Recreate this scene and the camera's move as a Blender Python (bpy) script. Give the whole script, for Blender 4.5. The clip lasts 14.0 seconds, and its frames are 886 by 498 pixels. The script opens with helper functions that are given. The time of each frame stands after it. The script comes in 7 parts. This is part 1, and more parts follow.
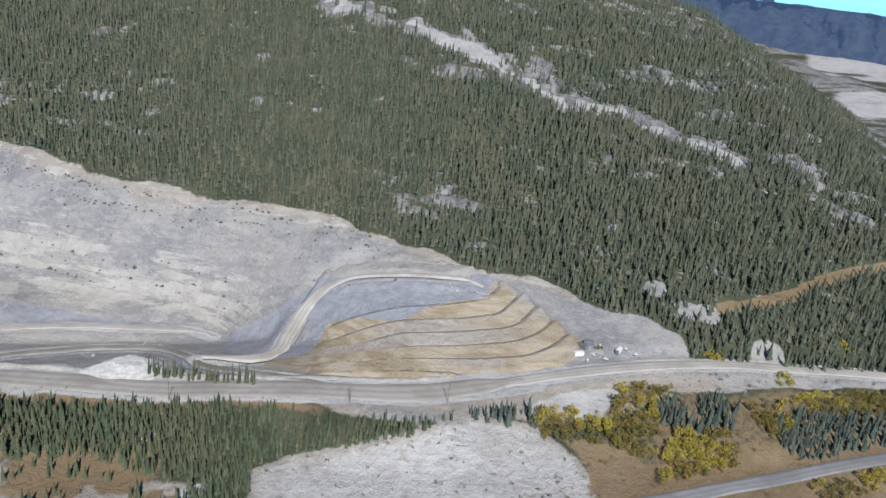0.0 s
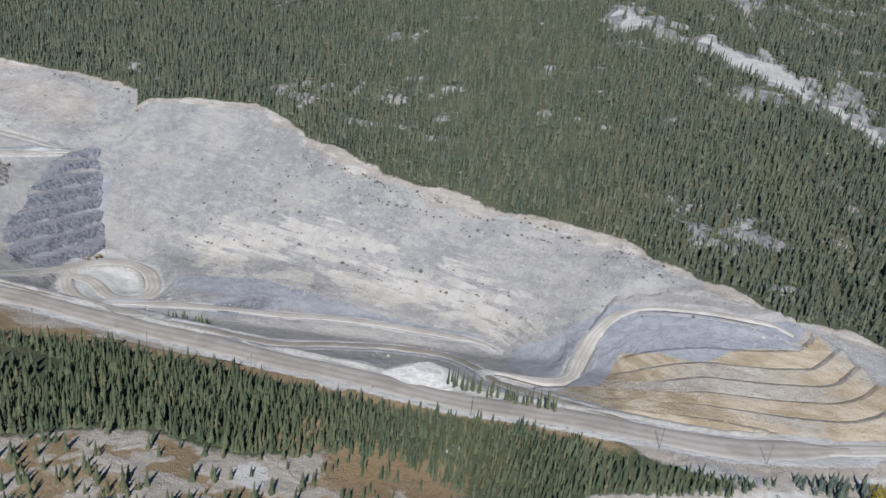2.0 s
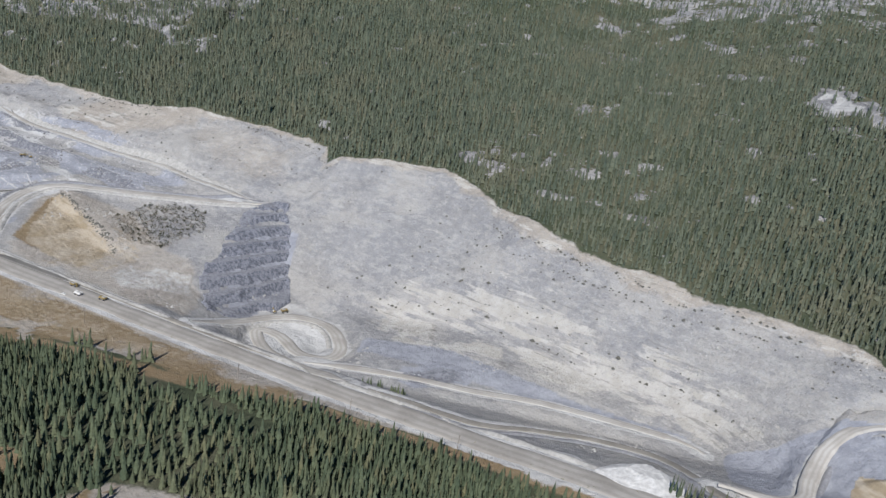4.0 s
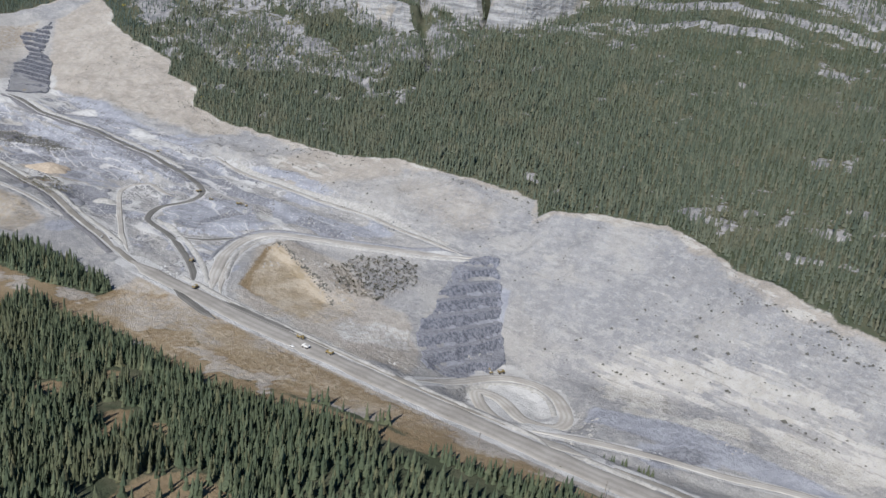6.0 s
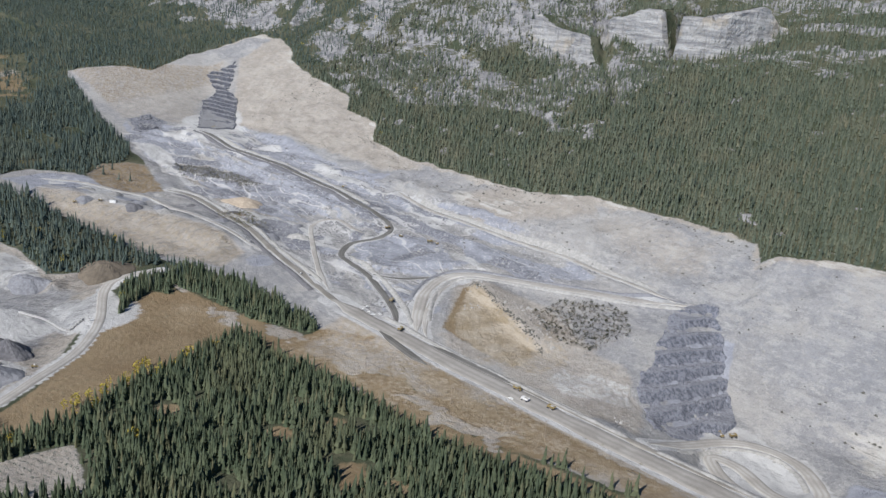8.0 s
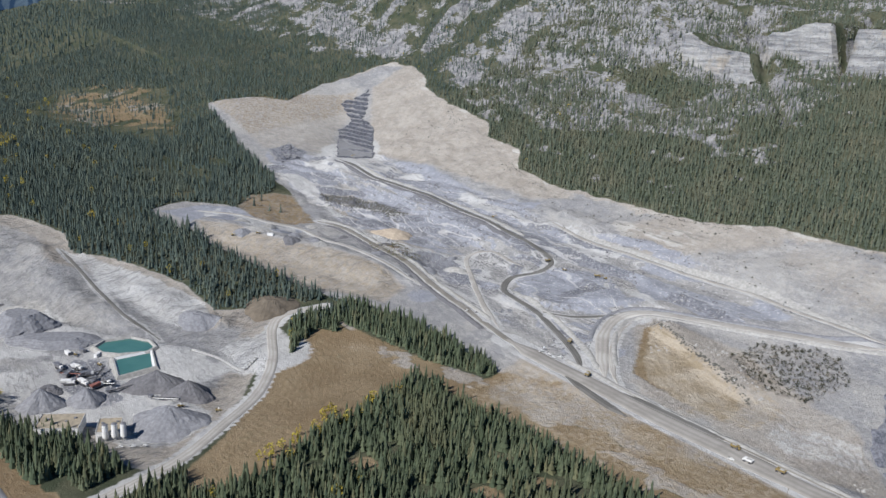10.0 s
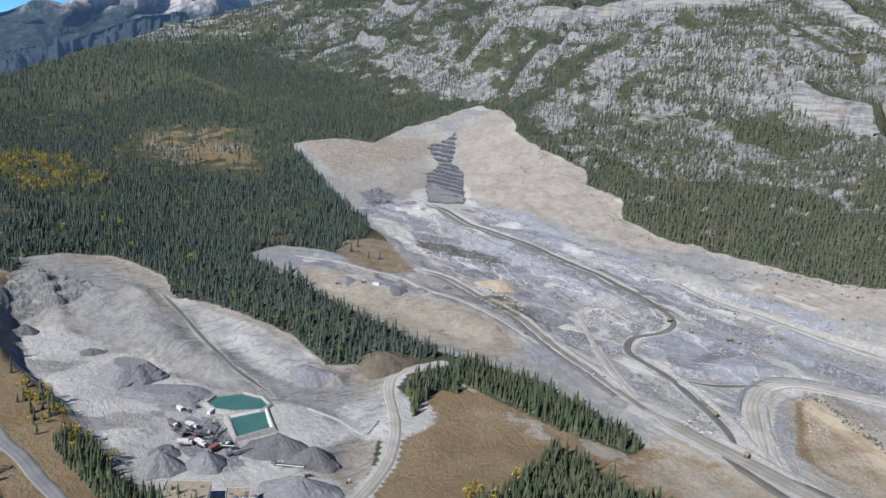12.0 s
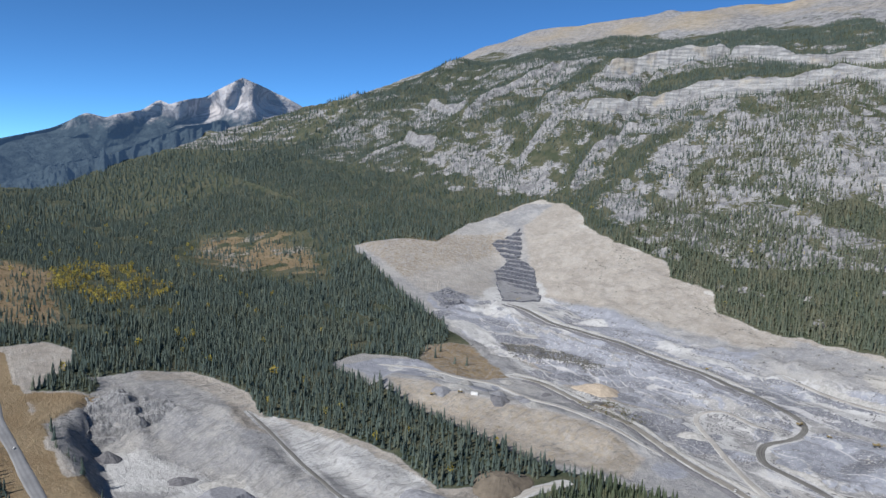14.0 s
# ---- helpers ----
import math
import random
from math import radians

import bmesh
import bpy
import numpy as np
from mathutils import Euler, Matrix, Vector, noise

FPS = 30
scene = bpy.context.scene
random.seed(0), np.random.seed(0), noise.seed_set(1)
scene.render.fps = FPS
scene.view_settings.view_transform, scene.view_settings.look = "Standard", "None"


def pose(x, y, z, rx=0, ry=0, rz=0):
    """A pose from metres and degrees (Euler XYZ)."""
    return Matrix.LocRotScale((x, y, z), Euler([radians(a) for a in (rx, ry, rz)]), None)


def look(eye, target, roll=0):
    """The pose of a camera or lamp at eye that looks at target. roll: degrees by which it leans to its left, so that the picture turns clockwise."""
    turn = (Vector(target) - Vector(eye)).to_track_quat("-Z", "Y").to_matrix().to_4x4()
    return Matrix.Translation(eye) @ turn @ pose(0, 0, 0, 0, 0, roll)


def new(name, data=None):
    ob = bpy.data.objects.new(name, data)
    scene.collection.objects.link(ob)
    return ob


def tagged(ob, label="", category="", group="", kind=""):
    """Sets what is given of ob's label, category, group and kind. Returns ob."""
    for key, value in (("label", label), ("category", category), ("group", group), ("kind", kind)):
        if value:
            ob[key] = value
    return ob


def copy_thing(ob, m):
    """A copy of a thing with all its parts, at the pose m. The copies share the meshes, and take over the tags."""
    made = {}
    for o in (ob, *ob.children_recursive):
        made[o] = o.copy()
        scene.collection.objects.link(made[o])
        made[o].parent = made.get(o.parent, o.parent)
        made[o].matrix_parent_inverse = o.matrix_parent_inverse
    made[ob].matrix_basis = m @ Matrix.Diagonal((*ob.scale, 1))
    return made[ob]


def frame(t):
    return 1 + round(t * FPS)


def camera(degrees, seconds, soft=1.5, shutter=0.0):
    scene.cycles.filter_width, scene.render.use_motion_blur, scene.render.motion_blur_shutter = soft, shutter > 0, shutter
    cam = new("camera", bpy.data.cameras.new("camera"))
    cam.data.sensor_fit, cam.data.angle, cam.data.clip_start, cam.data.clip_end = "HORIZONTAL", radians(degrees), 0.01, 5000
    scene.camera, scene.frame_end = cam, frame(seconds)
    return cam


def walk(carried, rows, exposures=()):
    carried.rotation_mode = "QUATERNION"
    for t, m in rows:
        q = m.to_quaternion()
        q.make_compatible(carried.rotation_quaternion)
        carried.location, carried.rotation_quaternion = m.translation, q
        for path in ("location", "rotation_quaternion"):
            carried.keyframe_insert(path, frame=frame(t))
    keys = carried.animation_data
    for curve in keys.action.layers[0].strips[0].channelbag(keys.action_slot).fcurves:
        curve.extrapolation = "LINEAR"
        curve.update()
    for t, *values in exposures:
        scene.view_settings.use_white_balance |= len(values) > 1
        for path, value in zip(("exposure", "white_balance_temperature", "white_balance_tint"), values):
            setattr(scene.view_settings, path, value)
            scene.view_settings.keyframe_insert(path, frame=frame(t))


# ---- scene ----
cam = camera(58.38, 14.0)
PATH = [
    (0, (0.22, 4.81, 291.20), (7.46, 472.34, 114.08), 7.09),
    (0.5, (-16.40, 7.40, 290.68), (-22.74, 474.07, 111.30), 6.97),
    (1, (-33.08, 9.76, 290.06), (-68.77, 473.46, 106.47), 8.02),
    (1.5, (-49.89, 11.78, 289.30), (-138.49, 466.31, 100.74), 6.49),
    (2, (-66.78, 13.20, 288.40), (-178.51, 462.50, 99.59), 7.72),
    (2.5, (-83.79, 14.09, 287.30), (-224.70, 456.11, 100.87), 7.98),
    (2.7, (-90.63, 14.30, 286.81), (-240.72, 455.66, 106.05), 7.86),
    (4.8, (-163.45, 11.69, 280.00), (-368.44, 438.33, 118.89), 9.74),
    (5, (-170.52, 11.10, 279.25), (-383.98, 433.74, 118.61), 9.49),
    (5.5, (-188.26, 9.32, 277.32), (-428.02, 419.23, 120.83), 8.41),
    (6, (-206.08, 7.04, 275.37), (-469.91, 404.63, 125.99), 7.62),
    (6.5, (-223.95, 4.17, 273.45), (-501.64, 393.42, 127.27), 7.55),
    (7, (-241.97, 0.74, 271.56), (-530.94, 382.16, 126.59), 7.48),
    (7.5, (-260.17, -3.17, 269.71), (-567.43, 364.37, 126.51), 7.08),
    (8, (-278.53, -7.55, 267.91), (-607.70, 341.63, 127.49), 5.99),
    (8.5, (-296.98, -12.33, 266.20), (-644.91, 317.84, 125.02), 4.92),
    (8.7, (-304.38, -14.34, 265.55), (-656.88, 311.52, 125.71), 4.82),
    (10.8, (-382.34, -38.29, 259.74), (-764.34, 258.15, 132.44), 4.00),
    (11, (-389.65, -40.82, 259.31), (-774.45, 252.56, 133.39), 4.13),
    (11.5, (-407.80, -47.33, 258.35), (-800.22, 238.07, 137.67), 4.59),
    (12, (-425.74, -54.07, 257.57), (-820.69, 232.48, 148.47), 4.86),
    (12.5, (-443.54, -60.96, 256.84), (-836.13, 232.87, 159.17), 5.07),
    (13, (-461.48, -67.81, 256.10), (-860.51, 227.45, 196.09), 3.62),
    (13.5, (-479.55, -74.57, 255.25), (-880.36, 220.08, 204.94), 3.24),
    (14, (-497.72, -81.27, 254.37), (-912.01, 193.79, 202.30), 2.43),
]
walk(cam, [(t, look(eye, target, roll)) for t, eye, target, roll in PATH])

# ---- light: a clear autumn noon, the sun in the south ----
SUN_HEIGHT, SUN_WEST = 40.0, -11.0
world = bpy.data.worlds.new("sky")
scene.world = world
world.use_nodes = True
sky = world.node_tree.nodes.new("ShaderNodeTexSky")
sky.sky_type, sky.sun_disc = "NISHITA", False
sky.sun_elevation, sky.sun_rotation = radians(SUN_HEIGHT), radians(180 + SUN_WEST)
sky.altitude, sky.air_density, sky.dust_density, sky.ozone_density = 2500, 0.4, 0.0, 6.0
deep = world.node_tree.nodes.new("ShaderNodeMix")  # the deep blue of thin mountain air
deep.data_type, deep.blend_type = "RGBA", "MULTIPLY"
deep.inputs[0].default_value, deep.inputs[7].default_value = 1.0, (0.57, 0.92, 1.0, 1)
world.node_tree.links.new(sky.outputs[0], deep.inputs[6])
world.node_tree.links.new(deep.outputs[2], world.node_tree.nodes["Background"].inputs[0])
world.node_tree.nodes["Background"].inputs[1].default_value = 0.12
sun = new("sun", bpy.data.lights.new("sun", "SUN"))
sun.data.energy, sun.data.angle, sun.data.color = 3.88, radians(0.5), (0.985, 0.972, 0.962)
sun.matrix_world = look((-100 * math.sin(radians(SUN_WEST)), -100 * math.cos(radians(SUN_WEST)), 100 * math.tan(radians(SUN_HEIGHT))), (0, 0, 0))
scene.view_settings.exposure = 0.58


# ---- materials ----
class Tree:
    """A material's nodes: calls add a node and return its first output."""

    def __init__(self, name, rough=0.9, spec=0.2):
        self.mat = bpy.data.materials.new(name)
        self.mat.use_nodes = True
        self.tree = self.mat.node_tree
        self.bsdf = self.tree.nodes["Principled BSDF"]
        self.bsdf.inputs["Roughness"].default_value = rough
        self.bsdf.inputs["Specular IOR Level"].default_value = spec

    def plug(self, socket, value):
        if isinstance(value, bpy.types.NodeSocket):
            self.tree.links.new(value, socket)
        elif value is not None:
            socket.default_value = value

    def node(self, kind, *values, **props):
        n = self.tree.nodes.new(kind)
        for key, value in props.items():
            if key == "op":
                n.operation = value
            elif key == "mode":
                n.blend_type = value
            elif key == "name":
                n.attribute_name = value
        for socket, value in zip(n.inputs, values):
            self.plug(socket, value)
        return n

    def math(self, op, a, b=0.0):
        return self.node("ShaderNodeMath", a, b, op=op).outputs[0]

    def mix(self, f, a, b, mode="MIX"):
        n = self.tree.nodes.new("ShaderNodeMix")
        n.data_type, n.blend_type = "RGBA", mode
        self.plug(n.inputs[0], f)
        for socket, value in ((n.inputs[6], a), (n.inputs[7], b)):
            self.plug(socket, (*value, 1) if isinstance(value, tuple) and len(value) == 3 else value)
        return n.outputs[2]

    def place(self, sx=1.0, sy=1.0, sz=1.0, turn=(0, 0, 0)):
        g = self.tree.nodes.new("ShaderNodeNewGeometry")
        m = self.tree.nodes.new("ShaderNodeMapping")
        self.tree.links.new(g.outputs["Position"], m.inputs[0])
        m.inputs["Scale"].default_value = (sx, sy, sz)
        m.inputs["Rotation"].default_value = [radians(a) for a in turn]
        return m.outputs[0]

    def noise(self, place, scale, detail=4.0, rough=0.55):
        n = self.tree.nodes.new("ShaderNodeTexNoise")
        self.tree.links.new(place, n.inputs["Vector"])
        n.inputs["Scale"].default_value, n.inputs["Detail"].default_value, n.inputs["Roughness"].default_value = scale, detail, rough
        return n.outputs[0]

    def ramp(self, f, low, high):
        n = self.tree.nodes.new("ShaderNodeMapRange")
        n.interpolation_type = "SMOOTHSTEP"
        for socket, value in zip(n.inputs, (f, low, high, 0.0, 1.0)):
            self.plug(socket, value)
        return n.outputs[0]

    def bump(self, height, strength=0.5, distance=1.0):
        n = self.tree.nodes.new("ShaderNodeBump")
        n.inputs["Strength"].default_value, n.inputs["Distance"].default_value = strength, distance
        self.tree.links.new(height, n.inputs["Height"])
        self.tree.links.new(n.outputs[0], self.bsdf.inputs["Normal"])

    def colour(self, value):
        self.plug(self.bsdf.inputs["Base Color"], (*value, 1) if isinstance(value, tuple) else value)
        return self.mat


def plain(name, colour, rough=0.7, metal=0.0, scale=1.5, vary=0.25, spec=0.3):
    """A painted, dusty or weathered surface: a base colour with stains at two scales."""
    t = Tree(name, rough, spec)
    t.bsdf.inputs["Metallic"].default_value = metal
    p = t.place()
    a = t.math("ADD", t.noise(p, scale), t.math("MULTIPLY", t.noise(p, scale * 7), 0.5))
    dark = tuple(c * (1 - vary) for c in colour)
    light = tuple(min(1, c * (1 + vary * 0.6)) for c in colour)
    return t.colour(t.mix(t.ramp(a, 0.5, 1.0), dark, light))


def make_land():
    """The whole land: forest soil, quarry rock, dust, grass, soil and cliff, mixed by the zones painted on the plan."""
    t = Tree("land", 0.95, 0.1)
    zone = t.node("ShaderNodeAttribute", name="zone")
    zone2 = t.node("ShaderNodeAttribute", name="soil")
    sep, sep2 = t.node("ShaderNodeSeparateColor", zone.outputs[0]), t.node("ShaderNodeSeparateColor", zone2.outputs[0])
    p = t.place()
    coarse, middle, small = t.noise(p, 0.006, 5, 0.6), t.noise(p, 0.03, 6, 0.62), t.noise(p, 0.25, 5, 0.6)
    grit = t.noise(p, 1.3, 3, 0.6)
    strata = t.noise(t.place(0.35, 1.0, 3.0, (0, 4, -4)), 0.06, 6, 0.62)
    thin = t.noise(t.place(0.12, 0.7, 5.0, (0, 5, -4)), 0.10, 5, 0.65)

    def mask(m, soft=0.12, wild=0.55):
        return t.ramp(t.math("ADD", m, t.math("MULTIPLY", t.math("ADD", small, -0.5), wild)), 0.5 - soft, 0.5 + soft)

    # forest soil: needles, dry grass, stones
    soil = t.mix(t.ramp(middle, 0.4, 0.62), (0.052, 0.062, 0.038), (0.092, 0.092, 0.06))
    soil = t.mix(t.ramp(small, 0.62, 0.78), soil, (0.17, 0.155, 0.115))
    # limestone of the quarry: blue-grey, cream and white, in beds
    zone3 = t.node("ShaderNodeAttribute", name="stone")
    sep3 = t.node("ShaderNodeSeparateColor", zone3.outputs[0])
    patch = t.noise(p, 0.03, 10, 0.74)
    grey = t.mix(t.ramp(patch, 0.455, 0.545), (0.232, 0.229, 0.230), (0.284, 0.278, 0.272))
    grey = t.mix(t.math("MULTIPLY", t.ramp(coarse, 0.45, 0.62), 0.5), grey, (0.291, 0.276, 0.253))
    grey = t.mix(t.math("MULTIPLY", t.ramp(t.noise(t.place(0.5, 1.0, 2.0, (0, 5, -6)), 0.16, 7, 0.74), 0.52, 0.62), 0.7), grey, (0.346, 0.338, 0.316))
    grey = t.mix(t.math("MULTIPLY", t.ramp(t.noise(p, 0.33, 5, 0.7), 0.5, 0.64), 0.22), grey, (0.203, 0.201, 0.205))
    grey = t.mix(t.math("MULTIPLY", t.ramp(t.noise(p, 0.55, 4, 0.65), 0.58, 0.65), 0.6), grey, (0.397, 0.388, 0.372))
    grey = t.mix(t.math("MULTIPLY", t.ramp(t.noise(t.place(1, 1, 0.6), 0.7, 3, 0.6), 0.60, 0.66), 0.35), grey, (0.140, 0.138, 0.140))
    blot = t.noise(t.place(0.6, 1.0, 1.0, (0, 0, -14)), 0.022, 12, 0.66)
    grey = t.mix(t.math("MULTIPLY", t.ramp(blot, 0.525, 0.545), 0.55), grey, (0.345, 0.329, 0.303))
    grey = t.mix(t.math("MULTIPLY", t.ramp(blot, 0.455, 0.435), 0.5), grey, (0.218, 0.217, 0.222))
    shard = t.noise(t.place(0.7, 1.0, 1.6, (0, 5, -6)), 0.14, 9, 0.78)
    grey = t.mix(t.math("MULTIPLY", t.ramp(shard, 0.535, 0.56), 0.6), grey, (0.363, 0.353, 0.331))
    grey = t.mix(t.math("MULTIPLY", t.ramp(shard, 0.435, 0.41), 0.35), grey, (0.165, 0.163, 0.169))
    tan = t.mix(t.ramp(patch, 0.42, 0.58), (0.297, 0.265, 0.226), (0.344, 0.312, 0.269))
    tan = t.mix(t.math("MULTIPLY", t.ramp(small, 0.55, 0.7), 0.4), tan, (0.295, 0.287, 0.276))
    tan = t.mix(t.math("MULTIPLY", t.ramp(shard, 0.54, 0.565), 0.5), tan, (0.413, 0.380, 0.334))
    tan = t.mix(t.math("MULTIPLY", t.ramp(shard, 0.44, 0.415), 0.5), tan, (0.198, 0.178, 0.153))
    rock = t.mix(mask(sep3.outputs[1], 0.3, 0.9), grey, tan)
    cream = t.mix(t.ramp(t.noise(p, 0.10, 5, 0.6), 0.35, 0.65), (0.378, 0.357, 0.315), (0.463, 0.441, 0.403))
    beds = t.math("ADD", t.math("MULTIPLY", t.math("ADD", strata, -0.5), 2.2), t.math("MULTIPLY", t.math("ADD", patch, -0.5), 1.1))
    rock = t.mix(t.math("MULTIPLY", t.ramp(t.math("ADD", sep3.outputs[0], beds), 0.44, 0.62), 0.8), rock, cream)
    rock = t.mix(t.math("MULTIPLY", t.ramp(thin, 0.59, 0.66), t.math("ADD", t.math("MULTIPLY", sep3.outputs[0], 0.75), 0.15)), rock, (0.140, 0.133, 0.122))
    rock = t.mix(t.math("MULTIPLY", t.ramp(t.noise(t.place(1, 1, 0.5), 0.19, 6, 0.72), 0.60, 0.68), 0.5), rock, (0.172, 0.172, 0.175))
    rock = t.mix(t.math("MULTIPLY", t.ramp(grit, 0.54, 0.64), 0.25), rock, (0.388, 0.380, 0.363))
    rock = t.mix(t.math("MULTIPLY", t.ramp(t.noise(p, 0.9, 5, 0.7), 0.595, 0.63), 0.5), rock, (0.127, 0.124, 0.122))
    out = t.mix(mask(sep.outputs[0]), soil, rock)
    # mountain limestone
    streak = t.noise(t.place(1.0, 0.6, 1.6, (0, 25, 30)), 0.06, 7, 0.7)
    cliff = t.mix(t.ramp(streak, 0.36, 0.62), (0.15, 0.15, 0.155), (0.325, 0.316, 0.308))
    cliff = t.mix(t.math("MULTIPLY", t.ramp(t.noise(t.place(1, 1, 4.0), 0.05, 4, 0.6), 0.55, 0.65), 0.45), cliff, (0.152, 0.147, 0.144))
    cliff = t.mix(t.math("MULTIPLY", t.ramp(t.noise(t.place(1.0, 0.5, 0.35, (0, 20, 25)), 0.13, 6, 0.7), 0.58, 0.66), 0.6), cliff, (0.12, 0.12, 0.13))
    cliff = t.mix(t.math("MULTIPLY", t.ramp(t.noise(p, 0.45, 4, 0.65), 0.52, 0.64), 0.55), cliff, (0.385, 0.375, 0.36))
    fleck = t.noise(t.place(0.45, 1.25, 1.5, (0, 8, 14)), 0.055, 7, 0.68)
    chips = t.noise(t.place(0.7, 1.2, 1.6, (0, 8, 14)), 0.22, 5, 0.66)
    uneven = t.math("ADD", t.math("MULTIPLY", t.math("ADD", fleck, -0.5), 1.1), t.math("MULTIPLY", t.math("ADD", chips, -0.5), 1.2))
    heath = t.mix(t.ramp(t.noise(p, 0.09, 5, 0.65), 0.4, 0.6), (0.085, 0.088, 0.055), (0.15, 0.135, 0.085))
    out = t.mix(t.math("MULTIPLY", t.ramp(sep2.outputs[2], 0.2, 0.5), 0.45), out, heath)
    out = t.mix(t.ramp(t.math("ADD", sep2.outputs[2], uneven), 0.42, 0.56), out, cliff)
    # dry grass; its brown also serves as painted shade on the west slope
    grass = t.mix(t.ramp(middle, 0.38, 0.62), (0.198, 0.144, 0.085), (0.241, 0.182, 0.112))
    grass = t.mix(t.math("MULTIPLY", t.ramp(small, 0.52, 0.72), 0.55), grass, (0.147, 0.127, 0.074))
    grass = t.mix(t.math("MULTIPLY", t.ramp(t.noise(p, 0.012, 4), 0.5, 0.62), 0.6), grass, (0.198, 0.140, 0.081))
    grass = t.mix(t.math("MULTIPLY", t.ramp(t.noise(p, 0.6, 4, 0.7), 0.52, 0.66), 0.35), grass, (0.258, 0.225, 0.170))
    out = t.mix(mask(sep.outputs[2]), out, grass)
    # ochre overburden
    ochre = t.mix(t.ramp(t.noise(t.place(0.3, 0.3, 2.5), 0.12, 6, 0.65), 0.4, 0.62), (0.285, 0.23, 0.155), (0.40, 0.342, 0.262))
    out = t.mix(mask(sep2.outputs[0]), out, ochre)
    # broken blue-grey rock
    blue = t.mix(t.ramp(t.noise(p, 0.12, 7, 0.7), 0.38, 0.64), (0.238, 0.244, 0.268), (0.308, 0.315, 0.338))
    out = t.mix(mask(sep2.outputs[1]), out, blue)
    # dust
    dust = t.mix(t.ramp(middle, 0.35, 0.65), (0.387, 0.378, 0.361), (0.490, 0.482, 0.464))
    dust = t.mix(t.math("MULTIPLY", t.ramp(t.noise(t.place(0.25, 1, 1, (0, 0, -8)), 0.35, 4, 0.6), 0.5, 0.7), 0.5), dust, (0.257, 0.249, 0.239))
    out = t.mix(mask(sep.outputs[1]), out, dust)
    # dark fresh stone on cut banks and round machines
    fresh = t.node("ShaderNodeAttribute", name="fresh").outputs[2]
    chunks = t.noise(t.place(1, 1, 0.7), 0.28, 7, 0.74)
    stone = t.mix(t.ramp(chunks, 0.44, 0.56), (0.125, 0.127, 0.14), (0.225, 0.228, 0.245))
    out = t.mix(t.ramp(t.math("ADD", fresh, t.math("MULTIPLY", t.math("ADD", chunks, -0.5), 1.3)), 0.44, 0.54), out, stone)
    # winding wheel tracks and scraped lines on the quarry floor; dark ones also paint berm-edge shade
    worked = t.node("ShaderNodeAttribute", name="worked").outputs[2]
    wind = t.math("ABSOLUTE", t.math("ADD", t.noise(t.place(0.16, 1.0, 0.6, (0, 0, -8)), 0.03, 2, 0.5), -0.5))
    wind2 = t.math("ABSOLUTE", t.math("ADD", t.noise(t.place(0.2, 1.1, 0.8, (0, 0, -10)), 0.06, 3, 0.5), -0.47))
    broken = t.ramp(t.noise(p, 0.05, 4, 0.6), 0.42, 0.55)
    out = t.mix(t.math("MULTIPLY", t.math("MULTIPLY", t.ramp(wind, 0.012, 0.005), 0.6), worked), out, (0.50, 0.485, 0.46))
    out = t.mix(t.math("MULTIPLY", t.math("MULTIPLY", t.ramp(wind2, 0.010, 0.003), t.math("MULTIPLY", broken, 0.8)), worked), out, (0.135, 0.13, 0.125))
    out = t.mix(t.math("MULTIPLY", t.math("MULTIPLY", t.ramp(t.noise(p, 0.32, 6, 0.75), 0.585, 0.62), 0.45), worked), out, (0.155, 0.152, 0.155))
    out = t.mix(t.math("MULTIPLY", t.math("MULTIPLY", t.ramp(t.noise(t.place(0.8, 1, 1, (0, 0, 40)), 0.4, 5, 0.7), 0.575, 0.61), 0.6), worked), out, (0.54, 0.525, 0.50))
    # rain gullies in loose slopes, with shade painted into their hollows
    gully = t.noise(t.place(1.0, 0.16, 0.4, (0, 0, -32)), 0.20, 6, 0.65)
    out = t.mix(t.math("MULTIPLY", t.math("MULTIPLY", t.ramp(gully, 0.54, 0.60), 0.45), sep3.outputs[2]), out, (0.165, 0.163, 0.16))
    h = t.math("ADD", t.math("MULTIPLY", small, 1.5), t.math("MULTIPLY", grit, 0.9))
    crag = t.math("MULTIPLY", t.math("MULTIPLY", t.noise(t.place(1.0, 0.6, 0.5, (0, 20, 25)), 0.08, 7, 0.72), sep2.outputs[2]), 9.0)
    h = t.math("ADD", h, crag)
    t.bump(t.math("ADD", t.math("ADD", h, t.math("SUBTRACT", t.math("MULTIPLY", t.math("MULTIPLY", patch, 2.0), t.math("SUBTRACT", 1.0, t.math("MULTIPLY", sep.outputs[2], 0.8))), t.math("MULTIPLY", t.math("MULTIPLY", gully, sep3.outputs[2]), 6.0))), t.math("MULTIPLY", thin, 0.8)), 0.8, 1.2)
    return t.colour(out)


